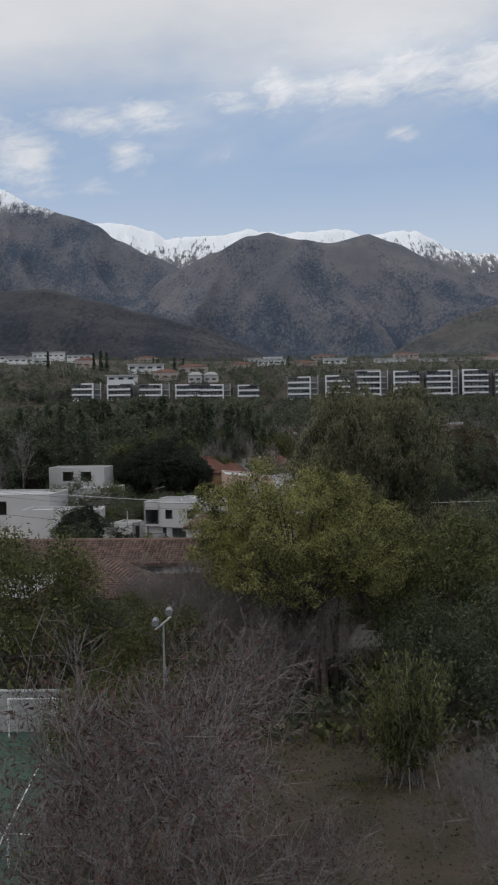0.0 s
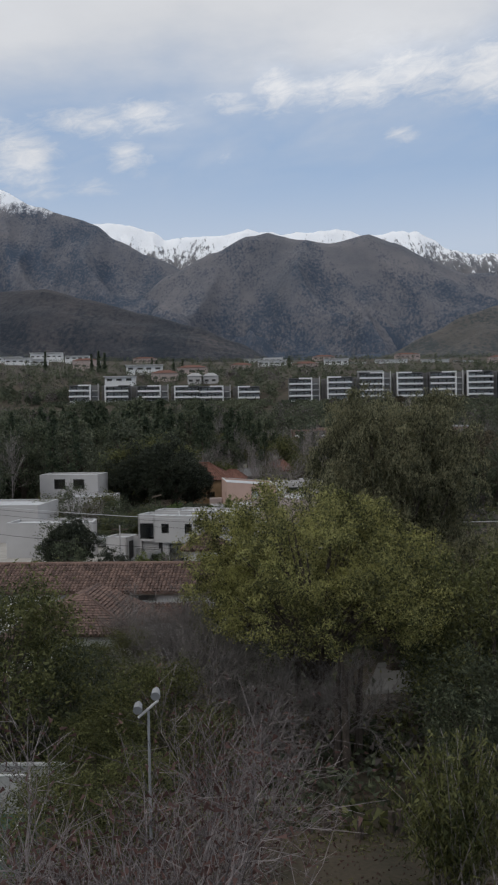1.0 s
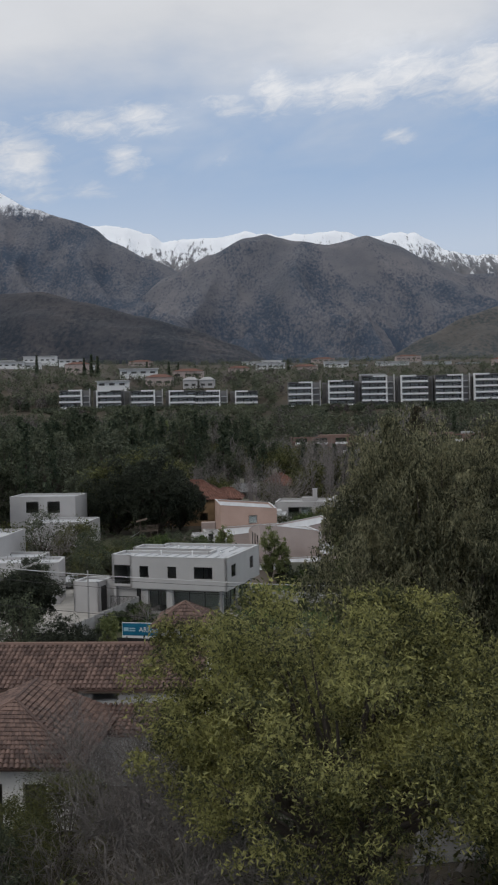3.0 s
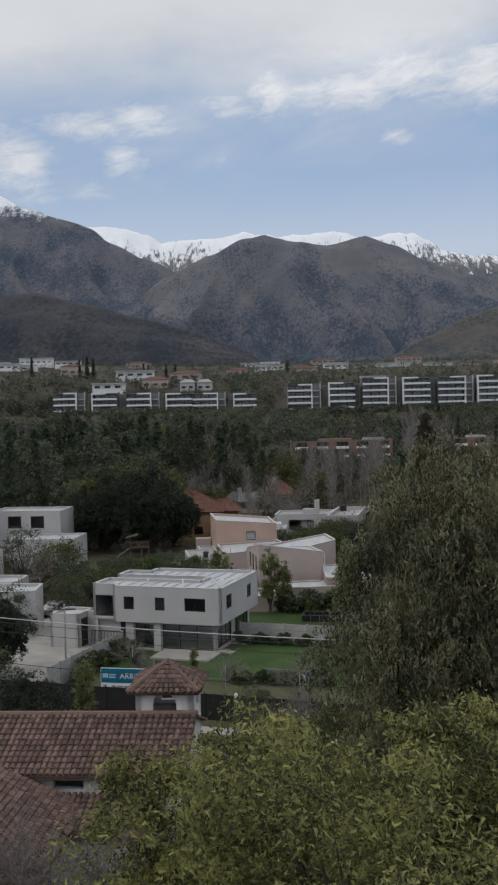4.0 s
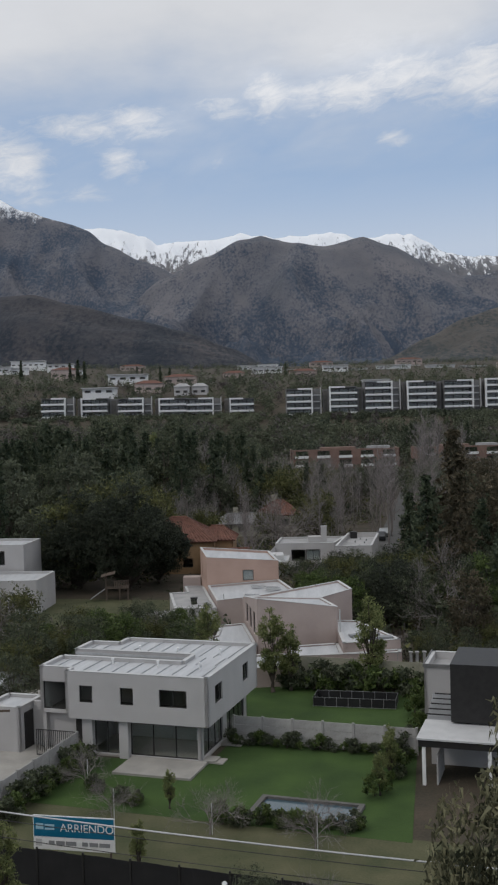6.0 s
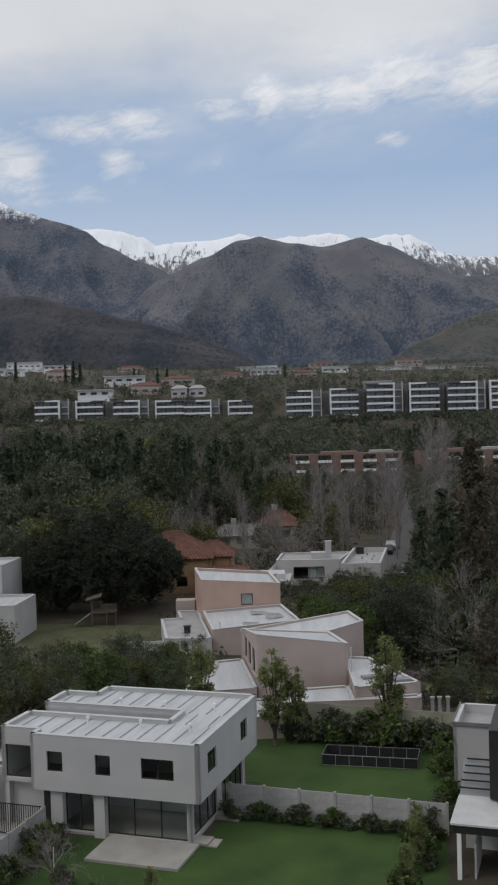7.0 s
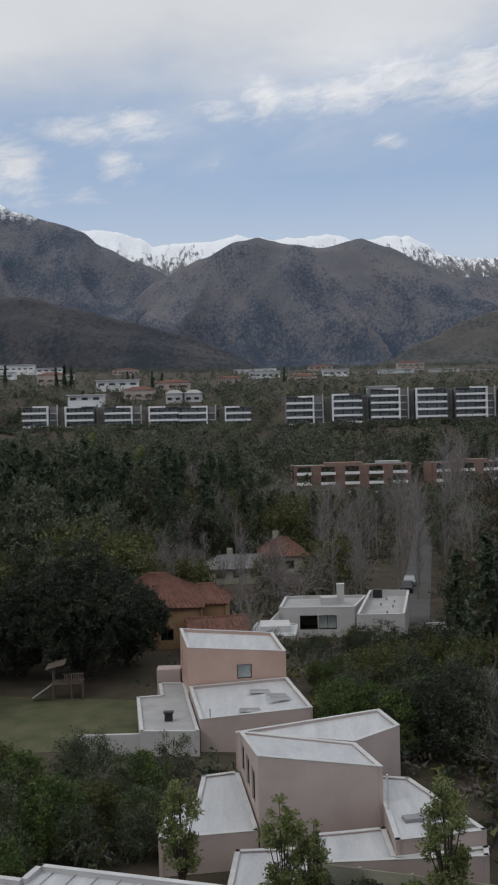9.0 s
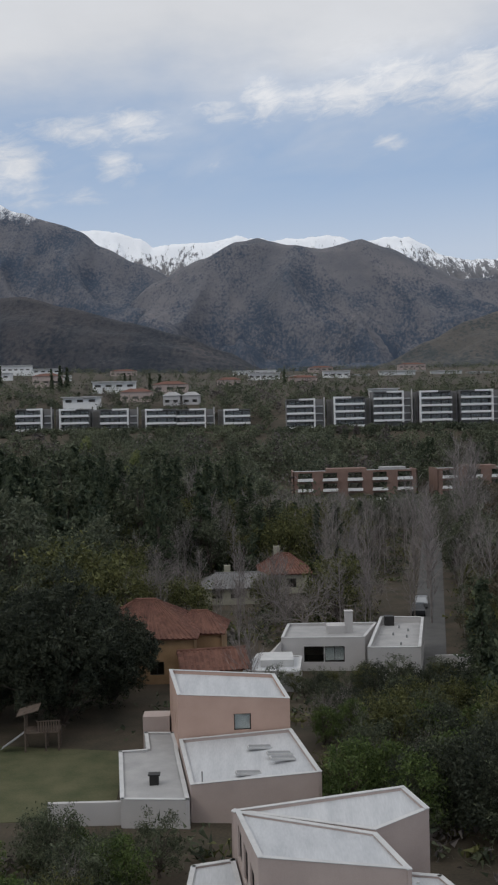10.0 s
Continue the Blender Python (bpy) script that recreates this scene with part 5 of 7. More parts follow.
for i, (off, w, fin, link) in enumerate(LEFT_ROW):
    apartment(-91.2 + off, 523, w, fin, 19.4 - 0.024 * off, link=link, gap=LEFT_ROW[i + 1][0] - off if i < 5 else 0)
for i, (off, w, fin, dz, link) in enumerate(RIGHT_ROW):
    apartment(17.2 + off, 512, w, fin, 20.6 + dz, link=link, gap=RIGHT_ROW[i + 1][0] - off if i < 6 else 0)


def brick_flats(x, y, w, rz):
    base = 0.6
    t = thing("apartment_building", "red brick apartment building with white balconies among trees", "apartment building", x, y, base, rz, "brick flats")
    wl, h = Mesh(), 9.0
    holes = [(1.5 + 7.2 * i, 5.5 + 7.2 * i, 3.0 * k + 0.9, 3.0 * k + 2.5) for i in range(int(w / 7.2)) for k in range(3)]
    wall_run(wl, (0, 0), (w, 0), -1, h, 0.35, holes)
    wall_run(wl, (w, 0), (w, 12), -1, h, 0.35)
    wall_run(wl, (0, 12), (0, 0), -1, h, 0.35)
    part("wall", wl, "brick", t)
    part("roof", Mesh().box(0.36, w - 0.36, 0.36, 12, h - 0.6, h - 0.4), "grey_roof", t)
    part("attic", Mesh().box(w * 0.28, w * 0.6, 3, 9, h - 0.398, h + 0.5), "brick", t)
    part("attic", Mesh().box(w * 0.72, w * 0.92, 3, 9, h - 0.398, h + 0.6), "grey_roof", t)
    for hh in holes:
        window(t, (0, 0), (w, 0), hh, inset=0.2, bars=1)
        part("balcony", Mesh().box(hh[0] - 0.2, hh[1] + 0.2, -1.0, -0.85, hh[2] - 0.75, hh[2] + 0.1).box(hh[0] - 0.2, hh[1] + 0.2, -0.848, -0.002, hh[2] - 0.75, hh[2] - 0.6), "white_paint", t)
    part("room_floor", Mesh().box(0.4, w - 0.4, 0.4, 6, 2.9, 3.1).box(0.4, w - 0.4, 0.4, 6, 5.9, 6.1), "indoor_shade", t)


brick_flats(14.2, 405, 36, 0)
brick_flats(56, 405, 30, 2)


# ---- smaller houses among the trees ----
def flat_house(label, poly, z, wall="white_wall", roof="roof_metal", holes=None, frame="frame", bars=None, base=-0.5, parapet=0.25):
    t = thing("house", label, "house")
    block(t, poly, base, z, wall, holes, roof, parapet, bars=bars, frame=frame)
    return t


def tile_house(label, x, y, w, d, ze, zr, rz, wall="plaster", hip=2.5, axis="x", z=None, chimney=True):
    z = ground_z(x, y) if z is None else z
    t = thing("house", label, "house", x, y, z, rz)
    wl = Mesh()
    holes = [(1.0 + k * 2.6, 2.4 + k * 2.6, 0.9, 2.2) for k in range(int((w - 1) / 2.6))]
    wall_run(wl, (0, 0), (w, 0), -0.5, ze, 0.25, holes)
    wall_run(wl, (w, 0), (w, d), -0.5, ze, 0.25)
    wall_run(wl, (w, d), (0, d), -0.5, ze, 0.25)
    wall_run(wl, (0, d), (0, 0), -0.5, ze, 0.25)
    part("wall", wl, wall, t)
    for h in holes:
        window(t, (0, 0), (w, 0), h, bars=1)
    gable_roof(t, 0, w, 0, d, ze, zr, hip=hip, axis=axis)
    if chimney:
        part("chimney", Mesh().box(w * 0.3, w * 0.3 + 0.9, d * 0.55, d * 0.55 + 0.7, ze, zr + 1.0), wall, t)
    return t


tile_house("ochre house with a red clay tile roof among tall trees", -15.6, 206.6, 10.6, 10, 4.5, 7.5, -2, wall="ochre", hip=4.6, chimney=False)
tile_house("low ochre wing with a red clay tile roof", -7.4, 209.6, 5.0, 6, 4.3, 6.0, -4, wall="ochre", hip=2.0, chimney=False)
tile_house("single-storey ochre wing with a red clay tile roof", -5.8, 202.8, 6.0, 5.6, 2.0, 3.4, 10, wall="ochre", hip=0.0, chimney=False)
tile_house("house with brown tile roof behind bare trees", 2.4, 255, 7.0, 9, 2.9, 5.3, 2, wall="old_wall", hip=3.0)
gh = tile_house("low house with a grey roof behind bare trees", -5.6, 247.5, 9.6, 8, 2.3, 3.8, 3, wall="old_wall", hip=2.0)
for o in gh.children:
    if o.name.startswith(("roof", "ridge")):
        o.data.materials[0] = M["facade"]
villa = flat_house("white flat-roofed house with a square chimney", [(3.6, 210.3), (12.0, 209.6), (14.2, 217.0), (4.6, 217.5)], 3.4, "white_wall", "grey_roof", {0: [(2.3, 4.3, 0.9, 2.5), (4.4, 6.4, 0.9, 2.5)]}, bars={(0, 1): 1})
part("curtain", Mesh().box(8.1, 10.0, 210.5, 210.56, 0.95, 2.45), "white_paint", villa, "pale drawn curtain")
part("chimney", Mesh().box(10.4, 11.2, 213.0, 213.8, 3.0, 5.35).box(10.34, 11.26, 212.94, 213.86, 5.36, 5.44), "white_wall", villa)
part("service_room", Mesh().box(8.5, 10.38, 212.8, 214.4, 3.1, 3.95), "white_wall", villa)
part("side_wall", Mesh().prism([(2.4, 208.9), (3.5, 209.6), (3.6, 210.2), (2.3, 210.1)], -0.5, [1.9, 3.1, 3.1, 1.9]), "white_wall", villa, "stepped white side wall")
w2 = flat_house("white house wing with a grey roof terrace", [(11.6, 203.6), (16.6, 203.2), (19.4, 217.8), (14.8, 218.6)], 3.7, "white_wall", "grey_roof", {}, parapet=0.6)
for x, y in ((15.3, 207.0), (16.4, 210.4), (15.2, 211.6), (17.0, 213.4), (16.3, 215.0)):
    part("roof_vent", Mesh().tube([(x, y, 3.1), (x, y, 3.35), (x, y, 3.4)], [0.1, 0.1, 0.05], 8), "grey_paint", w2)
part("roof_unit", Mesh().box(15.0, 16.0, 216.4, 217.3, 3.1, 4.1), "frame", w2, "dark roof unit")
part("low_wall", Mesh().box(19.0, 23.5, 208.6, 208.9, -0.5, 1.6), "white_wall", w2)
low_wing = flat_house("low white wing with pale flat roofs", [(-0.3, 203.3), (5.0, 202.2), (5.6, 208.6), (1.2, 210.2)], 1.9, "white_wall", "roof_metal", {}, parapet=0.08)
part("step_roof", Mesh().box(1.4, 4.6, 204.6, 208.0, 1.83, 2.5), "light_grey", low_wing)
flat_house("white flat-roofed two-storey house with dark windows", [(-37.5, 188.2), (-27.2, 186.6), (-26.4, 193.0), (-36.7, 194.5)], 7.05, "white_wall", "roof_metal", {0: [(2.6, 4.6, 4.6, 6.3), (6.0, 8.0, 4.6, 6.3)]}, base=0)
flat_house("low white wing with sloping roof", [(-33, 179.6), (-24.2, 179.0), (-23.4, 186), (-33, 186.4)], 3.9, "white_wall", "roof_metal", {}, base=0)
flat_house("white flat-roofed house beside the street", [(-42, 152), (-30.0, 150.5), (-29, 160), (-41, 161.5)], 5.2, "white_wall", "roof_metal", {0: [(3, 5.5, 2.2, 4.2)]}, base=0)
flat_house("white flat-roofed garage block", [(-31, 136.2), (-20.3, 135.6), (-20.4, 140), (-30.4, 141.0)], 4.3, "white_wall", "roof_metal", {}, base=0)
flat_house("white cube-shaped neighbour house", [(-30.5, 149.5), (-25.2, 149.2), (-24.8, 154), (-30, 154.8)], 3.0, "white_wall", "roof_metal", {}, base=0)
flat_house("small white house between trees on the slope", [(20.5, 336), (27, 336), (27, 344), (20.5, 344)], 4.6, "white_wall", "grey_roof", {0: [(1, 2.2, 2.2, 3.4), (3.5, 4.8, 2.2, 3.4)]}, base=0)
rh = thing("house", "white neighbour house with dark roof trim and pergola", "house", *local(11.9, 11.3), 0, -17.9)
block(rh, [(0.1, -1.1), (9, -1.1), (9, 3.2), (0.1, 3.2)], -0.1, 4.6, "white_wall", {3: [(2.2, 3.2, 0.2, 2.4)]}, "grey_roof", 0.5)
part("coping", Mesh().box(0.02, 9.0, -1.2, -1.104, 4.5, 4.72).box(0.02, 0.096, -1.1, 3.2, 4.5, 4.72), "facade", rh)
part("upper_storey", Mesh().box(2.75, 9, -8.2, -3.4, 2.95, 6.5), "frame", rh, "dark clad upper storey")
part("metal_roof", Mesh().slab([(1.15, -7.5, 2.75), (2.74, -7.5, 2.75), (2.74, -2.3, 3.05), (0.85, -2.3, 3.05)], 0.1), "grey_paint", rh)
for k in range(5):
    part("roof_rib", Mesh().box(1.05, 2.74, -6.9 + k * 1.0, -6.8 + k * 1.0, 2.93 + k * 0.055, 3.0 + k * 0.055), "frame", rh)
part("ground_floor", Mesh().box(1.4, 9, -7.4, -1.2, -0.1, 2.6), "white_wall", rh)
part("carport_roof", Mesh().box(1.1, 9, -11.4, -7.52, 2.72, 2.82), "light_grey", rh)
part("carport_beam", Mesh().box(1.2, 9, -11.3, -11.0, 2.3, 2.718), "frame", rh)
part("carport_beam", Mesh().box(1.2, 1.4, -10.99, -7.6, 2.4, 2.718), "frame", rh)
for x in (1.4, 5.2):
    part("post", Mesh().box(x, x + 0.2, -11.26, -11.06, 0, 2.298), "white_paint", rh)
part("screen", Mesh().box(2.2, 2.3, -11.0, -8.2, 0, 1.7), "concrete", rh)

# ---- woods ----
HOMES = [(-12, 3, 199, 217), (0, 22, 200, 222), (-8, 11, 244, 264), (-40, -21, 176, 196), (-10, 5.5, 168, 190), (-14, -8, 168, 190), (-6, 13, 143, 163), (13, 52, 392, 418), (55, 88, 392, 418), (19, 29, 332, 344), (17.5, 26, 205, 260)]


def on_road(x, y):
    return y > 200 and abs(x - (20.5 + (y - 221) * 0.185)) < 4.2


def woods():
    rs = np.random.default_rng(5)
    spots = []
    for _ in range(14000):
        y = 176 + 150 * rs.uniform() ** 1.2
        x = rs.uniform(-1, 1) * (10 + (y - 30) * 0.27)
        if any(a - 2.5 < x < b + 2.5 and c - 2.5 < y < d + 2.5 for a, b, c, d in HOMES) or on_road(x, y):
            continue
        if y < 203 and (-22 < x < -7 or 2 < x < 24):
            continue
        gap = 3.6 + 0.012 * (y - 170)
        if all((x - a) ** 2 + (y - b) ** 2 > gap * gap for a, b in spots):
            spots.append((x, y))
        if len(spots) >= 290:
            break
    for x, y in spots:
        u = noise.noise((x * 0.035, y * 0.02, 9.0)) + rs.normal(0, 0.22)
        front = y < 262 and -16 < x < 24
        if on_road(x - 6, y) or on_road(x + 6, y):
            k, h = rs.choice(["poplar", "poplar", "poplar_wide"]), rs.uniform(7, 11)
        elif x > 30:
            k, h = rs.choice(["rust", "poplar_wide", "tall_dark", "conifer"], p=[0.3, 0.25, 0.25, 0.2]), rs.uniform(8, 12)
        elif front:
            k, h = rs.choice(["poplar", "poplar_wide", "bare", "round_olive"], p=[0.35, 0.25, 0.25, 0.15]), rs.uniform(5.5, 10)
        elif u > 0.25:
            k, h = rs.choice(["poplar", "poplar_wide", "tall_olive"], p=[0.4, 0.3, 0.3]), rs.uniform(8, 13 if x < 10 else 10)
        elif u < -0.12 or x < -28:
            k, h = rs.choice(["conifer", "conifer_slim", "tall_dark", "tall_olive"], p=[0.38, 0.22, 0.2, 0.2]), rs.uniform(11, 19)
        else:
            k, h = rs.choice(["tall_dark", "round_dark", "round_olive", "tall_olive", "poplar_wide"]), rs.uniform(8, 14)
        if y > 262 and 5 < x < 34:
            h = min(h, 9.8 - (y - 300) * 0.08)
        plant(k, x, y, h, group="woods")


woods()
tall = np.random.default_rng(29)
spots = []
for _ in range(400):
    x, y = tall.uniform(-56, 3), tall.uniform(256, 330)
    if all((x - a) ** 2 + (y - b) ** 2 > 30 for a, b in spots) and not any(a - 3 < x < b + 3 and c - 3 < y < d + 3 for a, b, c, d in HOMES):
        spots.append((x, y))
        plant(tall.choice(["conifer", "conifer_slim", "tall_dark"], p=[0.55, 0.25, 0.2]), x, y, tall.uniform(15, 21.5) - max(0, x + 16) * 0.25, group="tall conifers on the flat")
    if len(spots) >= 58:
        break
for x, y, h in ((38.5, 282, 17), (41.6, 307, 20), (39.0, 296, 18), (43.5, 300, 18.5), (45.5, 312, 19), (35.8, 274, 15.5), (47, 290, 17)):
    plant("poplar", x, y, h, group="tall bare poplars along the lane")
stand = np.random.default_rng(23)
placed = []
for _ in range(900):
    x, y = stand.uniform(-16, 24), stand.uniform(219, 322)
    if any(a - 1 < x < b + 1 and c - 1 < y < d + 1 for a, b, c, d in HOMES) or on_road(x, y) or any((x - a) ** 2 + (y - b) ** 2 < 9 for a, b in placed):
        continue
    placed.append((x, y))
    plant(stand.choice(["poplar", "poplar_wide", "round_olive"], p=[0.6, 0.25, 0.15]), x, y, stand.uniform(4.5, 8.5) if y < 262 and x < 10 else min(stand.uniform(7.5, 11.5), 9.8 - (y - 300) * 0.08) if y < 262 or x > 4 else stand.uniform(6, 11), group="stand of bare poplars")
    if len(placed) >= 105:
        break


TOWN_GAPS = [(-79.5, 565, 15.6), (-77, 640, 22), (-35.5, 570, 16), (-57, 590, 14.5), (-46, 640, 17.8), (105.5, 900, 27), (145, 900, 23), (4.5, 850, 22.6), (58.6, 860, 19.6), (-183, 880, 34)]


def far_woods():
    rs = np.random.default_rng(8)
    green, bare = [], []
    for _ in range(3700):
        y = rs.uniform(322, 508) if rs.uniform() < 0.42 else rs.uniform(536, 660) if rs.uniform() < 0.42 else rs.uniform(640, 1500)
        x = rs.uniform(-1, 1) * (15 + y * 0.30)
        if 480 < y < 508 and (x < -94 or 6 < x < 13):
            y += 30
        if any(a - 4 < x < b + 4 and c - 9 < y < d for a, b, c, d in HOMES) or on_road(x, y) and y < 380:
            continue
        if y > 530 and any(a - 3 < x < a + w0 + 3 and b - 14 < y < b + 10 for a, b, w0 in TOWN_GAPS):
            continue
        h = rs.uniform(2.6, 5.6) if 330 < y < 404 and 8 < x < 95 else rs.uniform(7, 13) if y < 470 else rs.uniform(4, 7.5)
        if y > 560:
            h = rs.uniform(2.5, 6.5) if y < 1000 else rs.uniform(3, 8)
        z = ground_z(x, y)
        if y < 560 and z + h > 22.5 and y < 512:
            h = max(2.0, 22.0 - z)
        tall = rs.uniform() < 0.3
        n = 260 if y < 540 else 100 if y < 620 else 46
        w = h * (0.26 if tall else 0.55) + 0.6
        d = rs.normal(size=(n, 3))
        d /= np.linalg.norm(d, axis=1)[:, None]
        f = rs.uniform(0.25, 1, (n, 1)) ** 0.5
        lump = 1 + 0.35 * np.sin(d[:, :1] * 5 + rs.uniform(0, 6)) * np.cos(d[:, 2:] * 6 + rs.uniform(0, 6))
        p = d * f * lump * np.array([w, w, h * 0.46])
        p[:, 2] += h * 0.52
        if tall:
            p[:, :2] *= (1.25 - p[:, 2:] / h)
        p += (x, y, z)
        (bare if rs.uniform() < 0.11 else green).append(p)
    # low bushes along the feet of the apartment blocks
    for k in range(300):
        x = rs.uniform(-100, 12) if k % 2 else rs.uniform(12, 128)
        y = rs.uniform(512, 519) if x < 8 else rs.uniform(501, 508)
        h, n = rs.uniform(0.9, 2.8), 90
        p = rs.normal(size=(n, 3)) * np.array([h * 0.55, h * 0.5, h * 0.34])
        p[:, 2] = np.abs(p[:, 2]) + 0.2
        green.append(p + (x, y, ground_z(x, y)))
    for pts, mat, lab in ((green, "far_leaf", "distant dark green woods on the slope"), (bare, "far_bare", "distant bare grey-brown trees")):
        solid("woodland", leaf_mesh("woodland", np.concatenate(pts), 0.40, mat, 0.6), mat, lab, "woods", "stuff")


far_woods()
tops = np.random.default_rng(61)
for k in range(70):
    x, y = tops.uniform(-95, 2) if k < 52 else tops.uniform(40, 110), tops.uniform(318 if k < 52 else 422, 455)
    if not any(a - 3 < x < b + 3 and c - 9 < y < d for a, b, c, d in HOMES):
        plant(tops.choice(["conifer", "conifer", "conifer_slim", "tall_olive", "tall_fresh"], p=[0.4, 0.2, 0.2, 0.14, 0.06]), x, y, min(tops.uniform(9, 16), 21.5 - ground_z(x, y)), group="tall trees on the slope")


def town():
    rs = np.random.default_rng(12)
    flat, tiled = "distant pale flat-roofed building among trees", "distant low house with a tiled roof among trees"
    rows = [(-79.5, 565, 15.6, 3.0, 33.2, 0), (-77, 640, 22, 3.4, 42, 0), (-35.5, 570, 7.5, 4.0, 32.2, 2), (-27, 572, 7.5, 4.0, 32.2, 2), (-57, 590, 14.5, 4.2, 34.6, 1), (-46, 640, 17.8, 3.6, 40, 1), (-208, 880, 22, 5, 60.5, 0), (-186, 884, 12, 5, 59.5, 0), (-170, 950, 22, 4, 66, 0), (4.5, 850, 22.6, 5, 51.5, 0), (9, 858, 15, 7.5, 51.5, 0), (105.5, 900, 27, 6.4, 51.5, 0), (145, 900, 23, 6, 51, 0), (58.6, 860, 19.6, 5, 52, 0), (56.2, 560, 12, 4.5, 32, 0), (28, 740, 18, 4, 45, 1), (-15, 720, 14, 4, 44, 1), (185, 820, 20, 5, 50, 1), (-120, 700, 16, 5, 47, 1), (-8, 1000, 30, 5, 62, 0), (-210, 990, 30, 6, 70, 0), (-120, 1050, 24, 5, 67, 1), (60, 1040, 22, 4, 64, 1), (150, 1100, 26, 5, 67, 1), (84, 905, 14, 4.0, 51.5, 0), (175, 905, 20, 4.5, 51.0, 0), (30, 870, 24, 3.6, 51.0, 0), (128, 980, 26, 4, 56, 0), (-232, 930, 26, 4, 65, 0), (-150, 900, 18, 4, 58, 0)]
    for x, y, w, h, z, style in rows:
        if y >= 850:
            z, h = z + (1.4 if x > 0 else -0.8), h * 0.8
        t = thing("house", tiled if style in (1, 2) else flat, "building", x, y, z - 1.0, rs.uniform(-4, 4), "distant town")
        h, d = h + 1.0, 9
        wl = Mesh()
        n = max(2, int(w / 4.5))
        holes = [(w * (i + 0.2) / n, w * (i + 0.75) / n, k * 3 + 1.9, k * 3 + 3.1) for k in range(max(1, int((h - 1) / 3))) for i in range(n)]
        wall_run(wl, (0, 0), (w, 0), -3, h, 0.3, holes)
        wl.box(0.002, 0.3, 0.3, d, -3, h).box(w - 0.3, w - 0.002, 0.3, d, -3, h).box(0.3, w - 0.3, d - 0.3, d, -3, h)
        part("wall", wl, {0: "white_paint", 1: "pale_pink", 2: "white_wall"}[style], t)
        # added dark sheet, painted to look like unlit rooms behind the windows
        part("room", Mesh().box(0.3, w - 0.3, 1.2, 1.4, 0, h - 0.2), "indoor_shade", t)
        if style in (1, 2):
            part("roof", Mesh().add([(-0.5, -0.5, h), (w + 0.5, -0.5, h), (w + 0.5, d + 0.5, h), (-0.5, d + 0.5, h), (w * 0.28, d / 2, h + 1.7), (w * 0.72, d / 2, h + 1.7)], [(0, 1, 5, 4), (2, 3, 4, 5), (1, 2, 5), (3, 0, 4), (3, 2, 1, 0)]), "tile_far" if style == 1 else "grey_roof", t)
        else:
            part("roof", Mesh().box(-0.6, w + 0.6, -1.4, d, h + 0.002, h + 0.45), "light_grey", t)


town()
for x, y, h in ((-98, 640, 12), (-94, 642, 14), (-90, 640, 13), (-66, 690, 10), (-63, 690, 9), (-52, 690, 10), (-44, 660, 10), (-136, 690, 13), (24, 700, 9)):
    plant("cypress", x, y, h, group="row of cypresses")

# ---- garden trees round the houses ----
for k, x, y, h in (("round_dark", -19.0, 150, 6.0), ("round_dark", -14.2, 152.5, 5.2), ("round_fresh", -11.5, 153, 5.0), ("round_olive", -22.5, 160, 6.5), ("round_dark", -8.8, 158, 4.6), ("round_fresh", -6.6, 160, 4.0), ("round_dark", -10.8, 163, 4.2), ("round_dark", -5.0, 163.5, 3.8), ("young", -3.6, 147.5, 6.6), ("young", 1.6, 143.8, 6.8), ("young", 3.0, 144.2, 5.4), ("young", 9.5, 144, 7.6),
                   ("round_fresh", 9.5, 172.5, 4.6), ("round_fresh", 13.5, 174, 4.8), ("round_dark", 7.0, 194, 3.0), ("round_dark", 11.5, 198, 2.2), ("round_dark", 17.5, 198, 2.4), ("round_dark", 25.5, 193, 5.0), ("conifer", 20.8, 183, 15), ("rust_cone", 23.2, 177, 15.5), ("conifer", 20.4, 194, 12), ("round_deep", 22.5, 204, 5), ("round_olive", 26, 212, 6.5), ("rust", 28.5, 219, 8), ("round_dark", 27, 226, 6), ("rust", 31, 232, 9), ("tall_fresh", 25.8, 219, 7), ("round_olive", 30, 240, 6.5), ("poplar", 17.0, 166, 7.0), ("poplar_wide", 20.5, 171, 7), ("rust", 20, 157, 7), ("conifer", 26.5, 166, 14.5), ("conifer", 29, 176, 14), ("round_olive", 19, 180, 6.5), ("rust_cone", 24.6, 186, 20.3), ("rust", 34, 200, 13), ("tall_fresh", -28.8, 214, 9.6), ("tall_fresh", -26.0, 210, 8.0), ("tall_fresh", -31.5, 220, 9.4), ("tall_fresh", -24.5, 217, 7.0), ("tall_fresh", -19.5, 226, 8.4), ("poplar", 22.8, 232, 12), ("poplar", 24.6, 242, 13), ("poplar_wide", 25.6, 248, 12), ("poplar", 26.6, 256, 13.5), ("poplar", 28.5, 266, 14), ("poplar", 24.0, 252, 12), ("poplar_wide", 27.5, 274, 13), ("poplar", 19.8, 229, 8), ("poplar", 21.4, 236, 9), ("round_dark", -28, 166, 7), ("bare", -24.5, 158, 7), ("bare", -10, 156.5, 4.4), ("round_olive", -31, 160, 6)):
    plant(k, x, y, h, group="garden trees")
for k in range(26):
    x, y = local(-0.2 + 12 * (k + rng.uniform(-0.3, 0.3)) / 25, 4.75 + rng.uniform(-0.3, 0.2))
    plant(["shrub", "shrub_fresh", "shrub"][k % 3], x, y, rng.uniform(0.5, 1.1), group="shrubs along the garden wall")
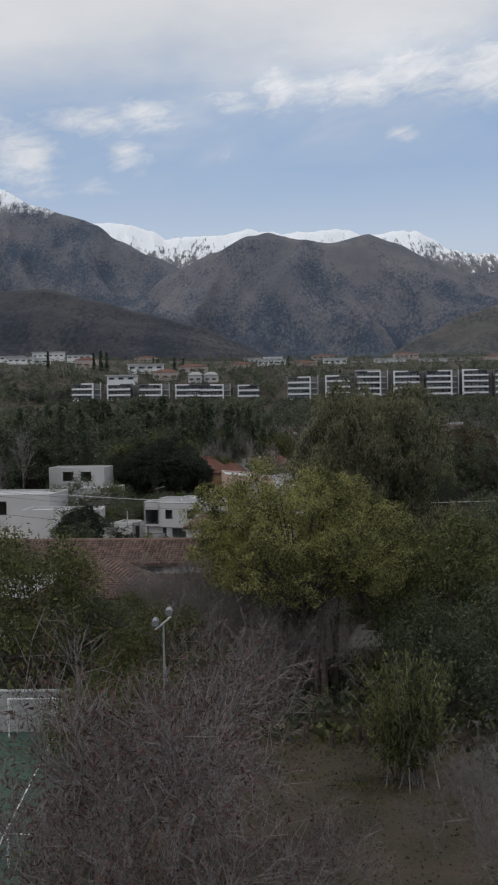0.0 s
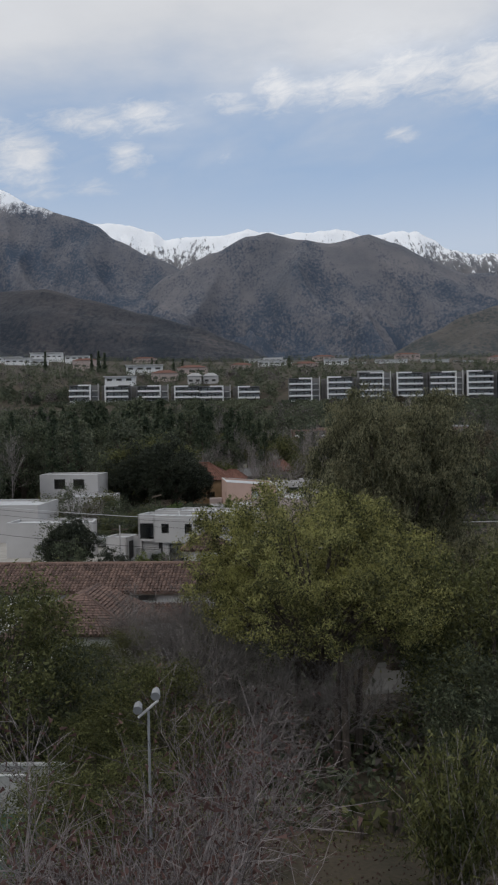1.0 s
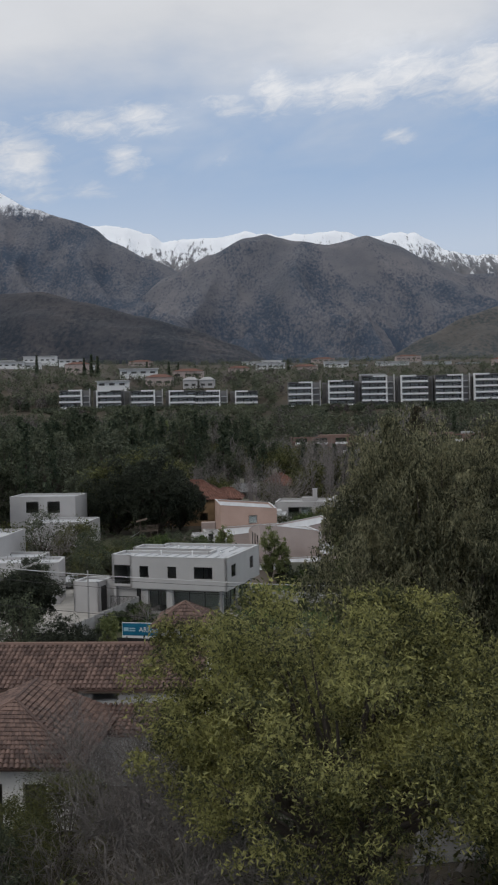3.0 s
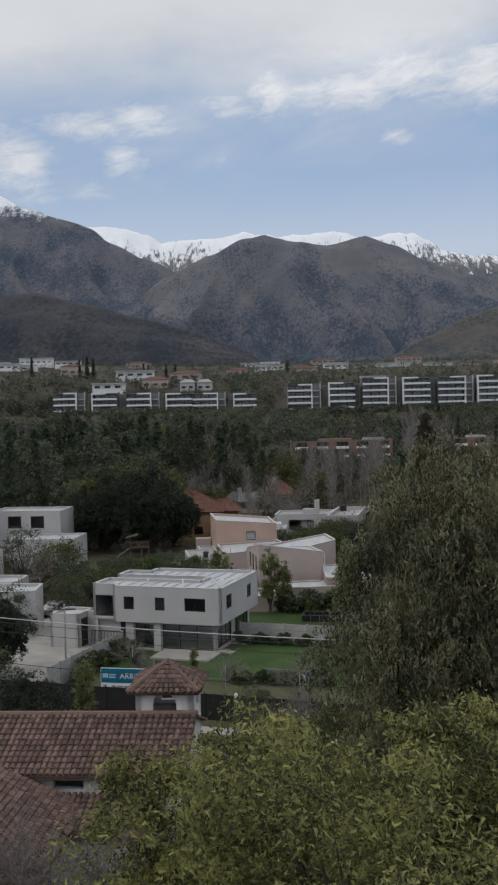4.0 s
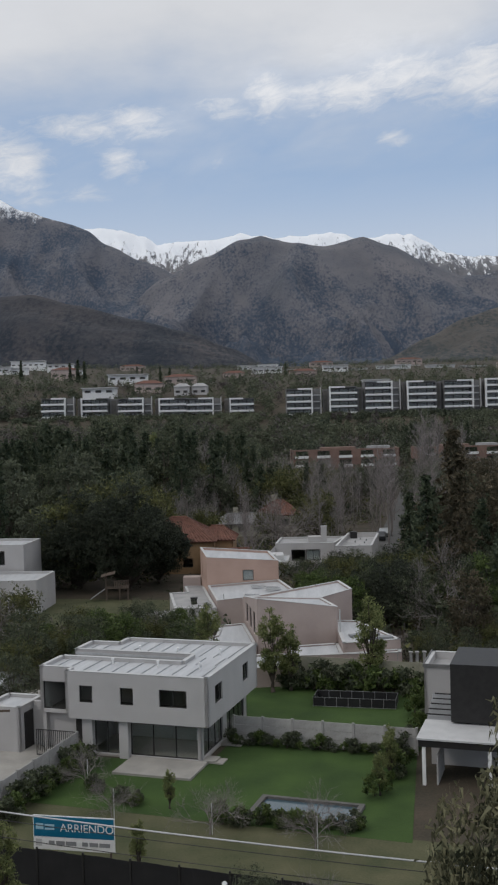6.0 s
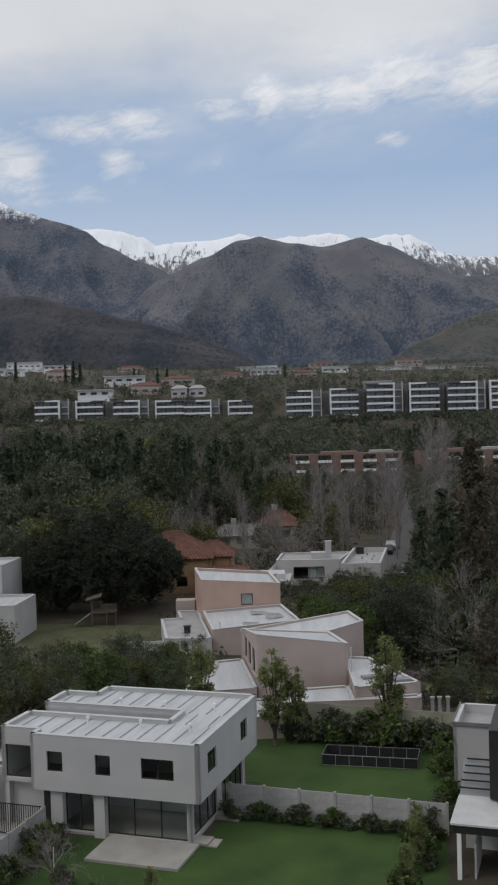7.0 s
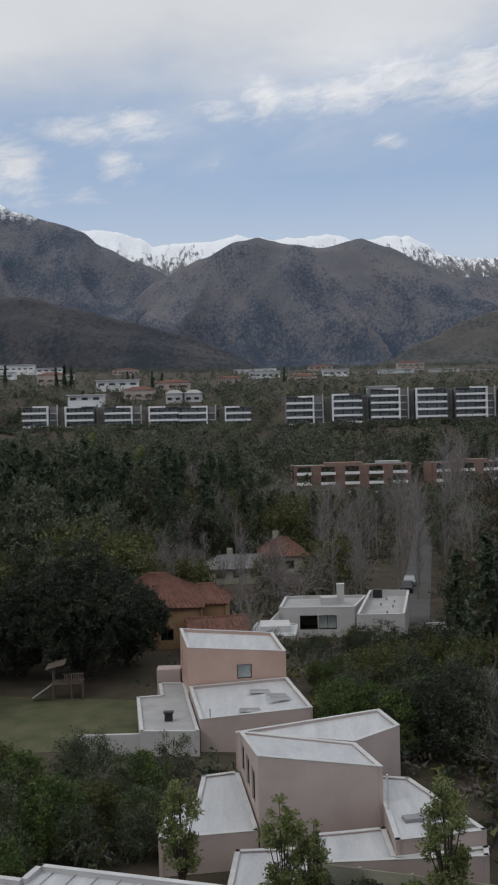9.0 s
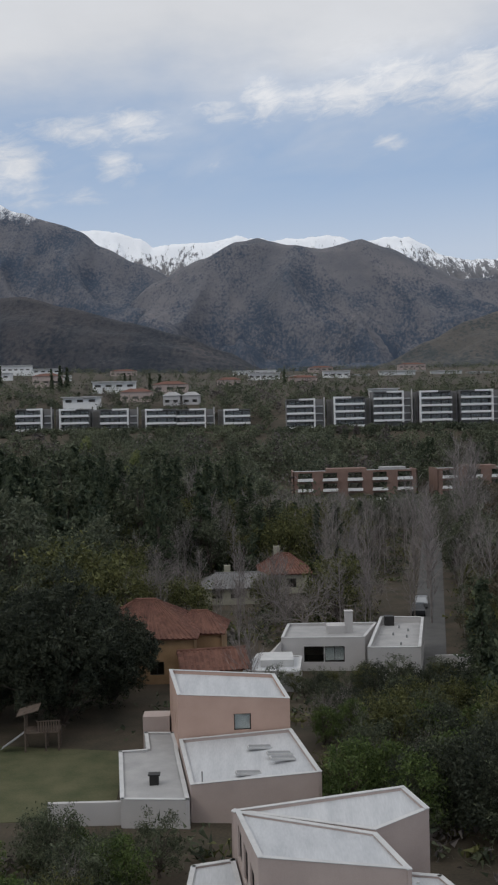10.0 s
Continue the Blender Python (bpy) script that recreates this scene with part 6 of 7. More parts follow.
for k in range(24):
    x, y = local(0.4 + 11.8 * (k + rng.uniform(-0.3, 0.3)) / 23, 18.9 + rng.uniform(-0.6, 0.6))
    plant(["shrub", "shrub_fresh"][k % 2], x, y, rng.uniform(0.9, 2.3), group="shrubs along the back wall")
for k in range(14):
    x, y = local(-8.2 + rng.uniform(-0.2, 0.5), -11 + 10.5 * k / 13)
    plant(["shrub", "shrub_fresh"][k % 2], x, y, rng.uniform(0.8, 1.7), group="shrubs along the driveway wall")

dark = make_tree("evergreen_tree", "broad very dark evergreen tree with a dense crown to the ground", 13.2, 11.5, "round", "leaf_shade", 38, 60000, 0.15, clear=0.03, lobes=60)
dark.matrix_basis = pose(-15.6, 193, 0, 0, 0, 30)
for x, y, r, k in ((-22.0, 196, 160, 0.9), (-12.2, 199.5, 250, 0.72)):
    copy_thing(dark, pose(x, y, 0, 0, 0, r) @ Matrix.Scale(k, 4))
hide = np.random.default_rng(91)
for k in range(18):
    plant(hide.choice(["round_dark", "round_olive", "conifer"], p=[0.5, 0.4, 0.1]), 10 + 44 * k / 17 + hide.uniform(-1, 1), hide.uniform(386, 399), hide.uniform(3.2, 4.6), group="bushes before the brick flats")
mass = np.random.default_rng(19)
for _ in range(125):
    x, y = mass.uniform(5.6, 32), mass.uniform(164, 203)
    if x < 14 and y < 166 or x < 8 and y < 171:
        continue
    h = mass.uniform(4.0, 7.4) if y < 181 else mass.uniform(3.0, 5.4) if y < 192 else mass.uniform(2.2, 4.0)
    plant(mass.choice(["round_deep", "round_dark", "round_olive", "round_fresh", "bare"], p=[0.36, 0.26, 0.14, 0.16, 0.08]), x, y, h if x > 11 else h * 0.8, group="garden thicket")
for _ in range(34):
    x, y = mass.uniform(-23, -6), mass.uniform(147, 167)
    if x > -9 and y < 152:
        continue
    plant(mass.choice(["round_dark", "round_fresh", "round_olive"], p=[0.5, 0.25, 0.25]), x, y, mass.uniform(2.4, 4.2), group="garden thicket")

for _ in range(26):
    x, y = mass.uniform(14.5, 27), mass.uniform(147, 168)
    plant(mass.choice(["round_dark", "round_olive", "shrub", "rust"], p=[0.4, 0.25, 0.2, 0.15]), x, y, mass.uniform(1.6, 3.4), group="garden thicket")
for k in range(15):
    plant(["round_dark", "round_olive", "round_dark"][k % 3], 3.0 + 16.5 * k / 14 + mass.uniform(-0.4, 0.4), mass.uniform(199.5, 203), mass.uniform(1.9, 2.9), group="trees before the white house")
for k in range(34):
    y = 212 + 100 * k / 33
    x = 20.5 + (y - 221) * 0.185 + 3.2 + mass.uniform(0, 8)
    plant(mass.choice(["poplar", "poplar_wide", "tall_olive", "rust", "round_dark"], p=[0.4, 0.2, 0.15, 0.1, 0.15]), x, y, mass.uniform(5, 8) if y < 235 else mass.uniform(8, 12), group="trees along the lane")
# ---- street trees and park ----
pepper = make_tree("pepper_tree", "tall pepper tree with drooping grey-green foliage", 19.4, 10.6, "weeping", "leaf_pepper", 51, 125000, 0.098, clear=0.05, lobes=84)
pepper.matrix_basis = pose(8.9, 79.4, 0, 0, 0, 40)
pepper2 = make_tree("pepper_tree", "pepper tree with hanging grey-green branches", 12.4, 8.6, "weeping", "leaf_pepper", 52, 34000, 0.105, clear=0.06, lobes=46)
pepper2.matrix_basis = pose(16.2, 72, 0, 0, 0, 10) @ Matrix.Scale(0.86, 4)
copy_thing(pepper2, pose(9.2, 83.5, 0, 0, 0, 150) @ Matrix.Scale(0.9, 4))
yellow = make_tree("yellow_green_tree", "broad tree with yellow-green leaves over dark trunks", 14.2, 13.4, "round", "leaf_yellow", 53, 140000, 0.072, clear=0.3, lobes=26)
yellow.matrix_basis = pose(2.7, 63, 0, 0, 0, 0)
# bare trees of the park: two grown, the rest copied
bare_a = make_tree("bare_tree", "wide bare tree with fine reddish twigs and withered leaves", 11.8, 10.5, "bare", "dead_leaf", 61, 4, 0.09, trunk="red_twig", clear=0.15)
bare_a.matrix_basis = pose(-4.4, 33.0, 0, 0, 0, 70)
bare_b = make_tree("bare_tree", "bare grey tree with tangled fine branches", 9.0, 8.6, "bare", "none", 62, 4, 0, trunk="bare_twig", clear=0.12)
bare_b.matrix_basis = pose(-4.9, 66, 0, 0, 0, 20)
for src, x, y, s, r in ((bare_a, -2.6, 39.0, 0.85, 200), (bare_a, 0.2, 31.0, 0.5, 130), (bare_a, -3.4, 27.0, 0.72, 300), (bare_b, -2.2, 62, 0.95, 130), (bare_b, 0.2, 60.5, 0.72, 80), (bare_b, 8.5, 40.0, 0.5, 10), (bare_b, 8.9, 35.5, 0.5, 150), (bare_b, 2.4, 100.5, 0.5, 60), (bare_b, 3.4, 60.0, 0.72, 33), (bare_b, -5.2, 79, 0.7, 90), (bare_b, -8.0, 76.5, 0.75, 190)):
    copy_thing(src, pose(x, y, 0, 0, 0, r) @ Matrix.Scale(s, 4))["group"] = "bare park trees"
for k, x, y, h in (("park_olive", -12.9, 58.5, 10.4), ("park_dark", -9.2, 60, 6.0), ("park_dark", -13.8, 63.5, 8.6), ("park_dark", -10.6, 66, 5.0), ("park_olive", -5.4, 57, 6.4), ("park_olive", -2.6, 56, 4.2), ("park_olive", -7.8, 55.5, 4.6), ("park_olive", 11.9, 62, 10.6), ("park_dark", 10.6, 65.5, 6.6), ("park_dark", 13.6, 54, 8.4), ("park_dark", 17, 68, 11), ("park_olive", -7.4, 44.5, 5.6), ("park_dark", 9.6, 57, 6.2), ("park_olive", -4.8, 47.5, 5.2), ("park_olive", -9.6, 68.5, 4.2), ("park_olive", -8.4, 73, 4.4), ("park_dark", -0.6, 67, 5.4), ("park_dark", 11.2, 70, 7.0), ("park_olive", -3.6, 78.5, 4.6), ("park_olive", -10.8, 71, 4.0), ("park_olive", 4.4, 90, 6.2), ("park_olive", 1.4, 86.5, 6.0), ("round_fresh", -0.8, 88.5, 5.2), ("park_olive", 7.4, 92.5, 7.0), ("round_dark", -19, 112, 5.2), ("round_dark", -22, 122, 6.2), ("round_dark", -18.2, 141, 4.6), ("round_dark", -22.5, 136, 5)):
    plant(k, x, y, h, group="park and street trees")
plant("young", -4.8, 120.1, 2.3, group="garden saplings", label="young yellowing garden tree")
for x, y, h in ((-2.4, 116.3, 3.4), (3.0, 114.1, 3.4), (-7.9, 118.9, 2.8), (-10.1, 123.8, 3.0)):
    plant("bare", x, y, h, group="garden saplings", label="bare staked sapling in the verge")
    st = tagged(part("stake", Mesh().tube([(0.12, 0, 0), (0.12, 0, 1.7)], [0.03, 0.028], 6), "light_grey", m=pose(x, y, 0)), "pale round stake beside a bare sapling", "stake", "sapling stakes")
for x, y, r, k in ((-20.5, 121, 80, 0.5), (-12.8, 97.6, 200, 0.45)):
    copy_thing(dark, pose(x, y, 0, 0, 0, r) @ Matrix.Scale(k, 4))["label"] = "dense dark evergreen tree beside the houses"
bed = np.random.default_rng(57)
for x, y in ((-6.6, 120.9), (-2.0, 117.9), (-1.2, 117.6), (0.2, 117.7), (1.0, 117.1), (1.8, 117.3), (2.5, 116.7), (3.7, 116.4), (4.8, 116.0), (5.7, 116.5), (-7.5, 121.6), (-9.2, 123.1)):
    for k in range(3):
        plant(bed.choice(["shrub", "shrub_fresh"]), x + bed.uniform(-0.7, 0.7), y + bed.uniform(-0.4, 0.4), bed.uniform(0.45, 1.1), group="shrubs in the garden bed")
for key, x, y, h in (("young", -11.2, 107.5, 4.6), ("park_dark", -0.2, 104.2, 3.3), ("bare", 2.3, 105.0, 3.6), ("young", -5.7, 112.2, 2.6)):
    plant(key, x, y, h, group="street trees", label="small street tree by the footpath" if key != "bare" else "small bare street tree by the footpath")

def feather_shrub():
    """Tall arching shrub: many canes with leaves along them."""
    rs = np.random.default_rng(77)
    t = thing("tall_shrub", "tall arching shrub with feathery green leaves on pale canes", "shrub", 6.9, 46.5, 0)
    wood, pts = Mesh(), []
    for k in range(46):
        a, lean, L = rs.uniform(0, 6.283), rs.uniform(0.05, 0.5), rs.uniform(3.6, 8.4)
        d = Vector((math.cos(a) * lean, math.sin(a) * lean, 1)).normalized()
        p, line = Vector((rs.normal(0, 0.5), rs.normal(0, 0.5), 0)), []
        for i in range(6):
            line.append(p.copy())
            p = p + d * L / 6
            d = (d + Vector((math.cos(a), math.sin(a), -0.55)) * 0.10 * i * lean).normalized()
        wood.tube(line, [0.035 - 0.005 * i for i in range(6)], 4, cap=False)
        for i in range(170):
            u = rs.uniform(1.2, 5)
            q = line[int(u)].lerp(line[min(int(u) + 1, 5)], u % 1)
            pts.append(np.array(q) + rs.normal(0, 0.22, 3) + (0, 0, -0.1))
    part("stem", wood, "twig", t)
    part("foliage", leaf_mesh("foliage", pts, 0.14, "leaf_olive", 0.28, 1.6), "leaf_olive", t)


feather_shrub()


def undergrowth():
    rs = np.random.default_rng(41)
    sets = {"leaf_olive": [], "far_bare": [], "leaf_dark": []}
    for _ in range(6200):
        y = rs.uniform(20, 105) if rs.uniform() < 0.22 else 150 + 185 * rs.uniform()
        x = rs.uniform(-1, 1) * (8 + y * 0.25)
        if any(a - 0.7 < x < b + 0.7 and c - 0.7 < y < d + 0.7 for a, b, c, d in HOMES) or on_road(x, y):
            continue
        if y < 105 and (-14 < x < -2.6 and 70 < y < 96 or x < -8.8 and y < 56 or 4.5 < x < 10 and 70 < y < 82 or y > 97 or abs(x - 2) < 9 and y < 52 or x > 12 and y > 90):
            continue
        if y < 200 and (-22 < x < -9 and y > 165 or y < 160 and x < -18):
            continue
        h, w, n = rs.uniform(0.5, 2.6), rs.uniform(0.8, 2.4), 30
        d = rs.normal(size=(n, 3)) * np.array([w * 0.5, w * 0.5, h * 0.3])
        d[:, 2] = np.abs(d[:, 2]) + 0.1
        sets[rs.choice(list(sets), p=[0.36, 0.20, 0.44])].append(d + (x, y, ground_z(x, y)))
    for mat, pts in sets.items():
        solid("undergrowth", leaf_mesh("undergrowth", np.concatenate(pts), 0.26, mat, 0.5), mat, "low tangled undergrowth between the trees", "undergrowth", "stuff")


undergrowth()


def litter():
    """Fallen leaves and tufts on the open earth of the park."""
    rs = np.random.default_rng(43)
    pts = np.stack([rs.uniform(-6, 16, 9000), rs.uniform(26, 72, 9000), rs.uniform(0.01, 0.05, 9000)], 1)
    solid("leaf_litter", leaf_mesh("leaf_litter", pts, 0.06, "dead_leaf", 0.7), "dead_leaf", "fallen brown leaves on bare earth", "leaf litter", "stuff")
    tuft = np.concatenate([np.array([x, y, 0.05]) + rs.normal(0, 1, (60, 3)) * np.array([0.5, 0.35, 0.05]) for x, y in zip(rs.uniform(1, 12, 60), rs.uniform(44, 56, 60))])
    tuft[:, 2] = np.abs(tuft[:, 2])
    solid("grass_tufts", leaf_mesh("grass_tufts", tuft, 0.09, "leaf_olive", 0.3), "leaf_olive", "thin green grass tufts on the earth", "grass", "stuff")


litter()

# ---- sports court ----
sheet("sports_court", "green painted sports court", "court", [(-30, 30), (-8.6, 30), (-9.6, 55.4), (-30, 55.4)], "court", 0.02)
for label, poly in (("white court line", [(-30, 43.0), (-9.4, 41.2), (-9.4, 41.27), (-30, 43.07)]), ("white court line", [(-10.2, 31), (-10.13, 31), (-10.9, 54.5), (-10.97, 54.5)]), ("white court line", [(-30, 40.0), (-10.6, 38.2), (-10.6, 38.26), (-30, 40.06)])):
    sheet("court_line", label, "line", poly, "white_paint", 0.034, thick=0.012)


def goal():
    t = thing("football_goal", "white tubular football goal on the court", "goal", -13.3, 54.0, 0)
    for x in (0, 2.85):
        part("post", Mesh().tube([(x, 0, 0), (x, 0, 2.05)], [0.045, 0.045], 8), "white_paint", t)
        part("stay", Mesh().tube([(x, 0.02, 2.05), (x + 0.25 * (1 if x == 0 else -1), 0.8, 0)], [0.025, 0.025], 6), "white_paint", t)
    part("crossbar", Mesh().tube([(-0.045, 0, 2.06), (2.895, 0, 2.06)], [0.045, 0.045], 8), "white_paint", t)


goal()
bw = thing("boundary_wall", "dark grey boarded wall behind the goal with a pale coping", "wall", -32, 55.6, 0, -2)
for k in range(46):
    part("board", Mesh().box(k * 0.5 + 0.01, k * 0.5 + 0.49, -0.03, 0.03, 0, 2.2), "concrete", bw)
part("coping", Mesh().box(0, 23, -0.12, 0.12, 2.203, 2.3), "light_grey", bw)
np_ = thing("net_post", "white net post on the court", "post", -9.6, 38.2, 0)
part("post", Mesh().tube([(0, 0, 0), (0, 0, 1.1)], [0.05, 0.05], 8), "white_paint", np_)


def flood_light(x, y, h, label):
    t = thing("flood_light", label, "lamp post", x, y, 0)
    part("pole", Mesh().tube([(0, 0, 0), (0, 0, h)], [0.055, 0.04], 8), "grey_paint", t)
    part("arm", Mesh().tube([(-0.32, 0, h - 0.2), (0.3, 0.1, h + 0.3)], [0.04, 0.04], 6), "light_grey", t)
    for dx, dz in ((-0.3, 0.0), (0.25, 0.42)):
        lamp = Mesh().tube([(dx, -0.28, h + dz + 0.1), (dx, 0.0, h + dz + 0.2), (dx, 0.12, h + dz + 0.24)], [0.15, 0.12, 0.05], 10)
        part("lamp_head", lamp, "grey_paint", t, "round floodlight head")


flood_light(-3.75, 40.6, 8.7, "grey floodlight pole with two round lamps")
pts = np.stack([rng.uniform(4.0, 7.4, 1600), rng.uniform(61.4, 62.6, 1600), rng.uniform(0.05, 0.95, 1600)], 1)
solid("hedge", leaf_mesh("hedge", pts, 0.11, "leaf_dark", 0.5), "leaf_dark", "low clipped dark green hedge", "hedge")
sheet("path", "pale concrete strip behind the trees, darkened by painted tree shade", "path", [(6.2, 73), (10.6, 73.8), (12.4, 82), (8.0, 81)], "shaded_yard", 0.03)
for x, y, h in ((2.4, 52.4, 1.0), (3.7, 51.8, 0.7), (5.1, 52.2, 0.9), (5.4, 51.9, 1.1), (6.4, 51.2, 0.8)):
    st = Mesh().tube([(0, 0, -0.05), (0.02, 0, h * 0.6), (0, 0.03, h)], [0.2, 0.16, 0.15], 8)
    tagged(part("tree_stump", st, "bark", m=pose(x, y, 0)), "short cut tree stump in the park", "tree stump", "park stumps")
for x, y, h, lean in ((1.2, 66.5, 6.5, 0.3), (2.0, 66.9, 6.0, -0.4), (3.4, 59.5, 5.5, 0.15), (3.9, 59.2, 6.2, -0.2), (4.5, 60.4, 6.0, 0.3)):
    tr = Mesh().tube([(0, 0, 0), (lean * 0.4, 0, h * 0.4), (lean * 0.7, 0.1, h * 0.75), (lean * 1.4, 0.2, h)], [0.24, 0.17, 0.12, 0.06], 8)
    tr.tube([(lean * 0.4, 0, h * 0.4), (-lean * 0.6, 0.2, h * 0.8)], [0.10, 0.04], 6)
    tagged(part("dead_tree", tr, "bark", m=pose(x, y, 0)), "dark leaning tree trunk with forked limb", "tree", "park trunks")

# ---- street edge ----


def mesh_fence():
    L, n = 34.0, 14
    x0, y0 = local(-12, -17.3)
    t = thing("fence", "black shade-cloth fence along the verge", "fence", x0, y0, 0, -17.9 - 1.0)
    s = L / n
    post = Mesh().box(-0.04, 0.04, -0.04, 0.04, 0, 1.9).data("post", "frame")
    pan = Mesh()
    for i in range(4):
        a, b = 0.045 + (s - 0.09) * i / 4, 0.045 + (s - 0.09) * (i + 1) / 4
        ya, yb = 0.05 * math.sin(i * 1.3), 0.05 * math.sin((i + 1) * 1.3)
        pan.hexa([(a, ya, 0.05), (b, yb, 0.05), (b, yb + 0.02, 0.05), (a, ya + 0.02, 0.05), (a, ya, 1.8), (b, yb, 1.78), (b, yb + 0.02, 1.78), (a, ya + 0.02, 1.8)])
    pan = pan.data("panel", "black_mesh")
    for k in range(n + 1):
        part("post", post, "frame", t, m=pose(k * s, 0, 0))
    for k in range(n):
        part("panel", pan, "black_mesh", t, m=pose(k * s, 0, 0))


mesh_fence()


def word(text, size, x, z, parent, material):
    c = bpy.data.curves.new("lettering", "FONT")
    c.body, c.size, c.extrude = text, size, 0.004
    c.materials.append(M[material])
    ob = new("lettering", c)
    ob.parent = parent
    ob.matrix_basis = pose(x, -0.05, z, 90, 0, 0)
    me = bpy.data.meshes.new_from_object(ob.evaluated_get(bpy.context.evaluated_depsgraph_get()))
    flat = part("lettering", me, material, parent, m=ob.matrix_basis.copy())
    bpy.data.objects.remove(ob)
    return flat


def rent_sign():
    a, b = Vector((-11.0, 113.2)), Vector((-6.85, 112.35))
    ang = math.degrees(math.atan2(b.y - a.y, b.x - a.x))
    L = (b - a).length
    t = thing("rental_sign", "blue and white rental board on posts reading ARRIENDO", "sign", a.x, a.y, 0, ang)
    part("board", Mesh().box(0, L, -0.02, 0.02, 0.85, 2.55), "white_paint", t)
    part("blue_field", Mesh().box(0.04, L - 0.04, -0.034, -0.0205, 1.5, 2.5), "blue_paint", t, "teal blue upper field")
    word("ARRIENDO", 0.56, L * 0.335, 1.8, t, "white_paint")
    for x, w, z, h in ((0.15, 0.4, 1.85, 0.3), (0.62, 0.5, 2.02, 0.1), (0.62, 0.5, 1.84, 0.1)):
        part("mark", Mesh().box(x, x + w, -0.044, -0.035, z, z + h), "blue_light", t, "pale mark on the blue field")
    for x, w in ((L * 0.19, 0.3), (L * 0.28, 0.45), (L * 0.40, 0.55), (L * 0.60, 0.3), (L * 0.69, 0.45), (L * 0.81, 0.55)):
        part("bar", Mesh().box(x, x + w, -0.034, -0.0205, 1.1, 1.3), "grey_paint", t, "dark bar")
    part("bar", Mesh().box(0.12, 0.45, -0.034, -0.0205, 1.02, 1.36), "light_grey", t, "grey square")
    for x in (0.25, L - 0.25):
        part("post", Mesh().box(x - 0.04, x + 0.04, 0.021, 0.1, 0, 2.5), "wood", t)


rent_sign()


def street_pole(x, y, h, label, lamp=False):
    t = thing("lamp_post" if lamp else "utility_pole", label, "pole", x, y, 0)
    part("pole", Mesh().tube([(0, 0, 0), (0, 0, h)], [0.09, 0.07] if not lamp else [0.045, 0.035], 8), "concrete" if not lamp else "grey_paint", t)
    if lamp:
        part("lamp_head", Mesh().tube([(0, 0, h), (0, -0.25, h + 0.12), (0, -0.6, h + 0.1)], [0.06, 0.12, 0.1], 8), "lamp_glass", t)
    else:
        part("cross_arm", Mesh().box(-0.9, 0.9, -0.05, 0.05, h - 0.5, h - 0.38), "wood", t)
    return t


street_pole(-1.3, 104.9, 2.6, "slender street lamp by the footpath", True)
street_pole(-15.4, 123.8, 5.2, "grey concrete utility pole beside the driveway")
street_pole(24.0, 86.8, 10.4, "concrete utility pole carrying street cables")
street_pole(-38.0, 107.2, 11.4, "concrete utility pole carrying street cables")
for k, (z0, z1, off, r, sag) in enumerate(((10.7, 9.2, 0.0, 0.03, 1.3), (10.45, 8.9, 0.15, 0.014, 1.25), (10.2, 8.6, 0.3, 0.014, 1.5), (8.6, 7.4, 0.1, 0.018, 1.9))):
    a, b = Vector((-38, 107.2 - off, z0)), Vector((24, 86.8 - off, z1))
    pts = [a.lerp(b, i / 24) + Vector((0, 0, -sag * (1 - (2 * i / 24 - 1) ** 2))) for i in range(25)]
    tagged(part("cable", Mesh().tube(pts, [r] * 25, 5), "light_grey" if k == 0 else "frame"), "overhead cable sagging along the street", "cable", "street cables")

# ---- garden things ----


def pool_fence():
    t = thing("pool_fence", "low black mesh fence with steel posts round the garden pit", "fence", 4.51, 139.61, 0, -13.4)
    w, d, h = 6.15, 2.0, 0.72
    for (ax, ay), (bx, by), n in (((0, 0), (w, 0), 7), ((0, 0), (0, d), 2), ((0, d), (w, d), 7), ((w, 0), (w, d), 2)):
        for k in range(n + 1):
            x, y = ax + (bx - ax) * k / n, ay + (by - ay) * k / n
            part("post", Mesh().tube([(x, y, 0), (x, y, h + 0.04)], [0.018, 0.018], 6), "grey_paint", t)
        for z in (0.06, h):
            part("rail", Mesh().tube([(ax, ay, z), (bx, by, z)], [0.014, 0.014], 6), "grey_paint", t)
        for k in range(n):
            xa, ya, xb, yb = ax + (bx - ax) * k / n, ay + (by - ay) * k / n, ax + (bx - ax) * (k + 1) / n, ay + (by - ay) * (k + 1) / n
            e = 0.004 if bx > ax else 0.0
            f = 0.004 - e
            part("net", Mesh().hexa([(xa - f, ya - e, 0.08), (xb - f, yb - e, 0.08), (xb + f, yb + e, 0.08), (xa + f, ya + e, 0.08), (xa - f, ya - e, h - 0.03), (xb - f, yb - e, h - 0.03), (xb + f, yb + e, h - 0.03), (xa + f, ya + e, h - 0.03)]), "black_mesh", t)
    part("cover", Mesh().box(0.2, w - 0.2, 0.2, d - 0.2, 0.02, 0.08), "black_mesh", t, "dark net cover over the pit")


pool_fence()


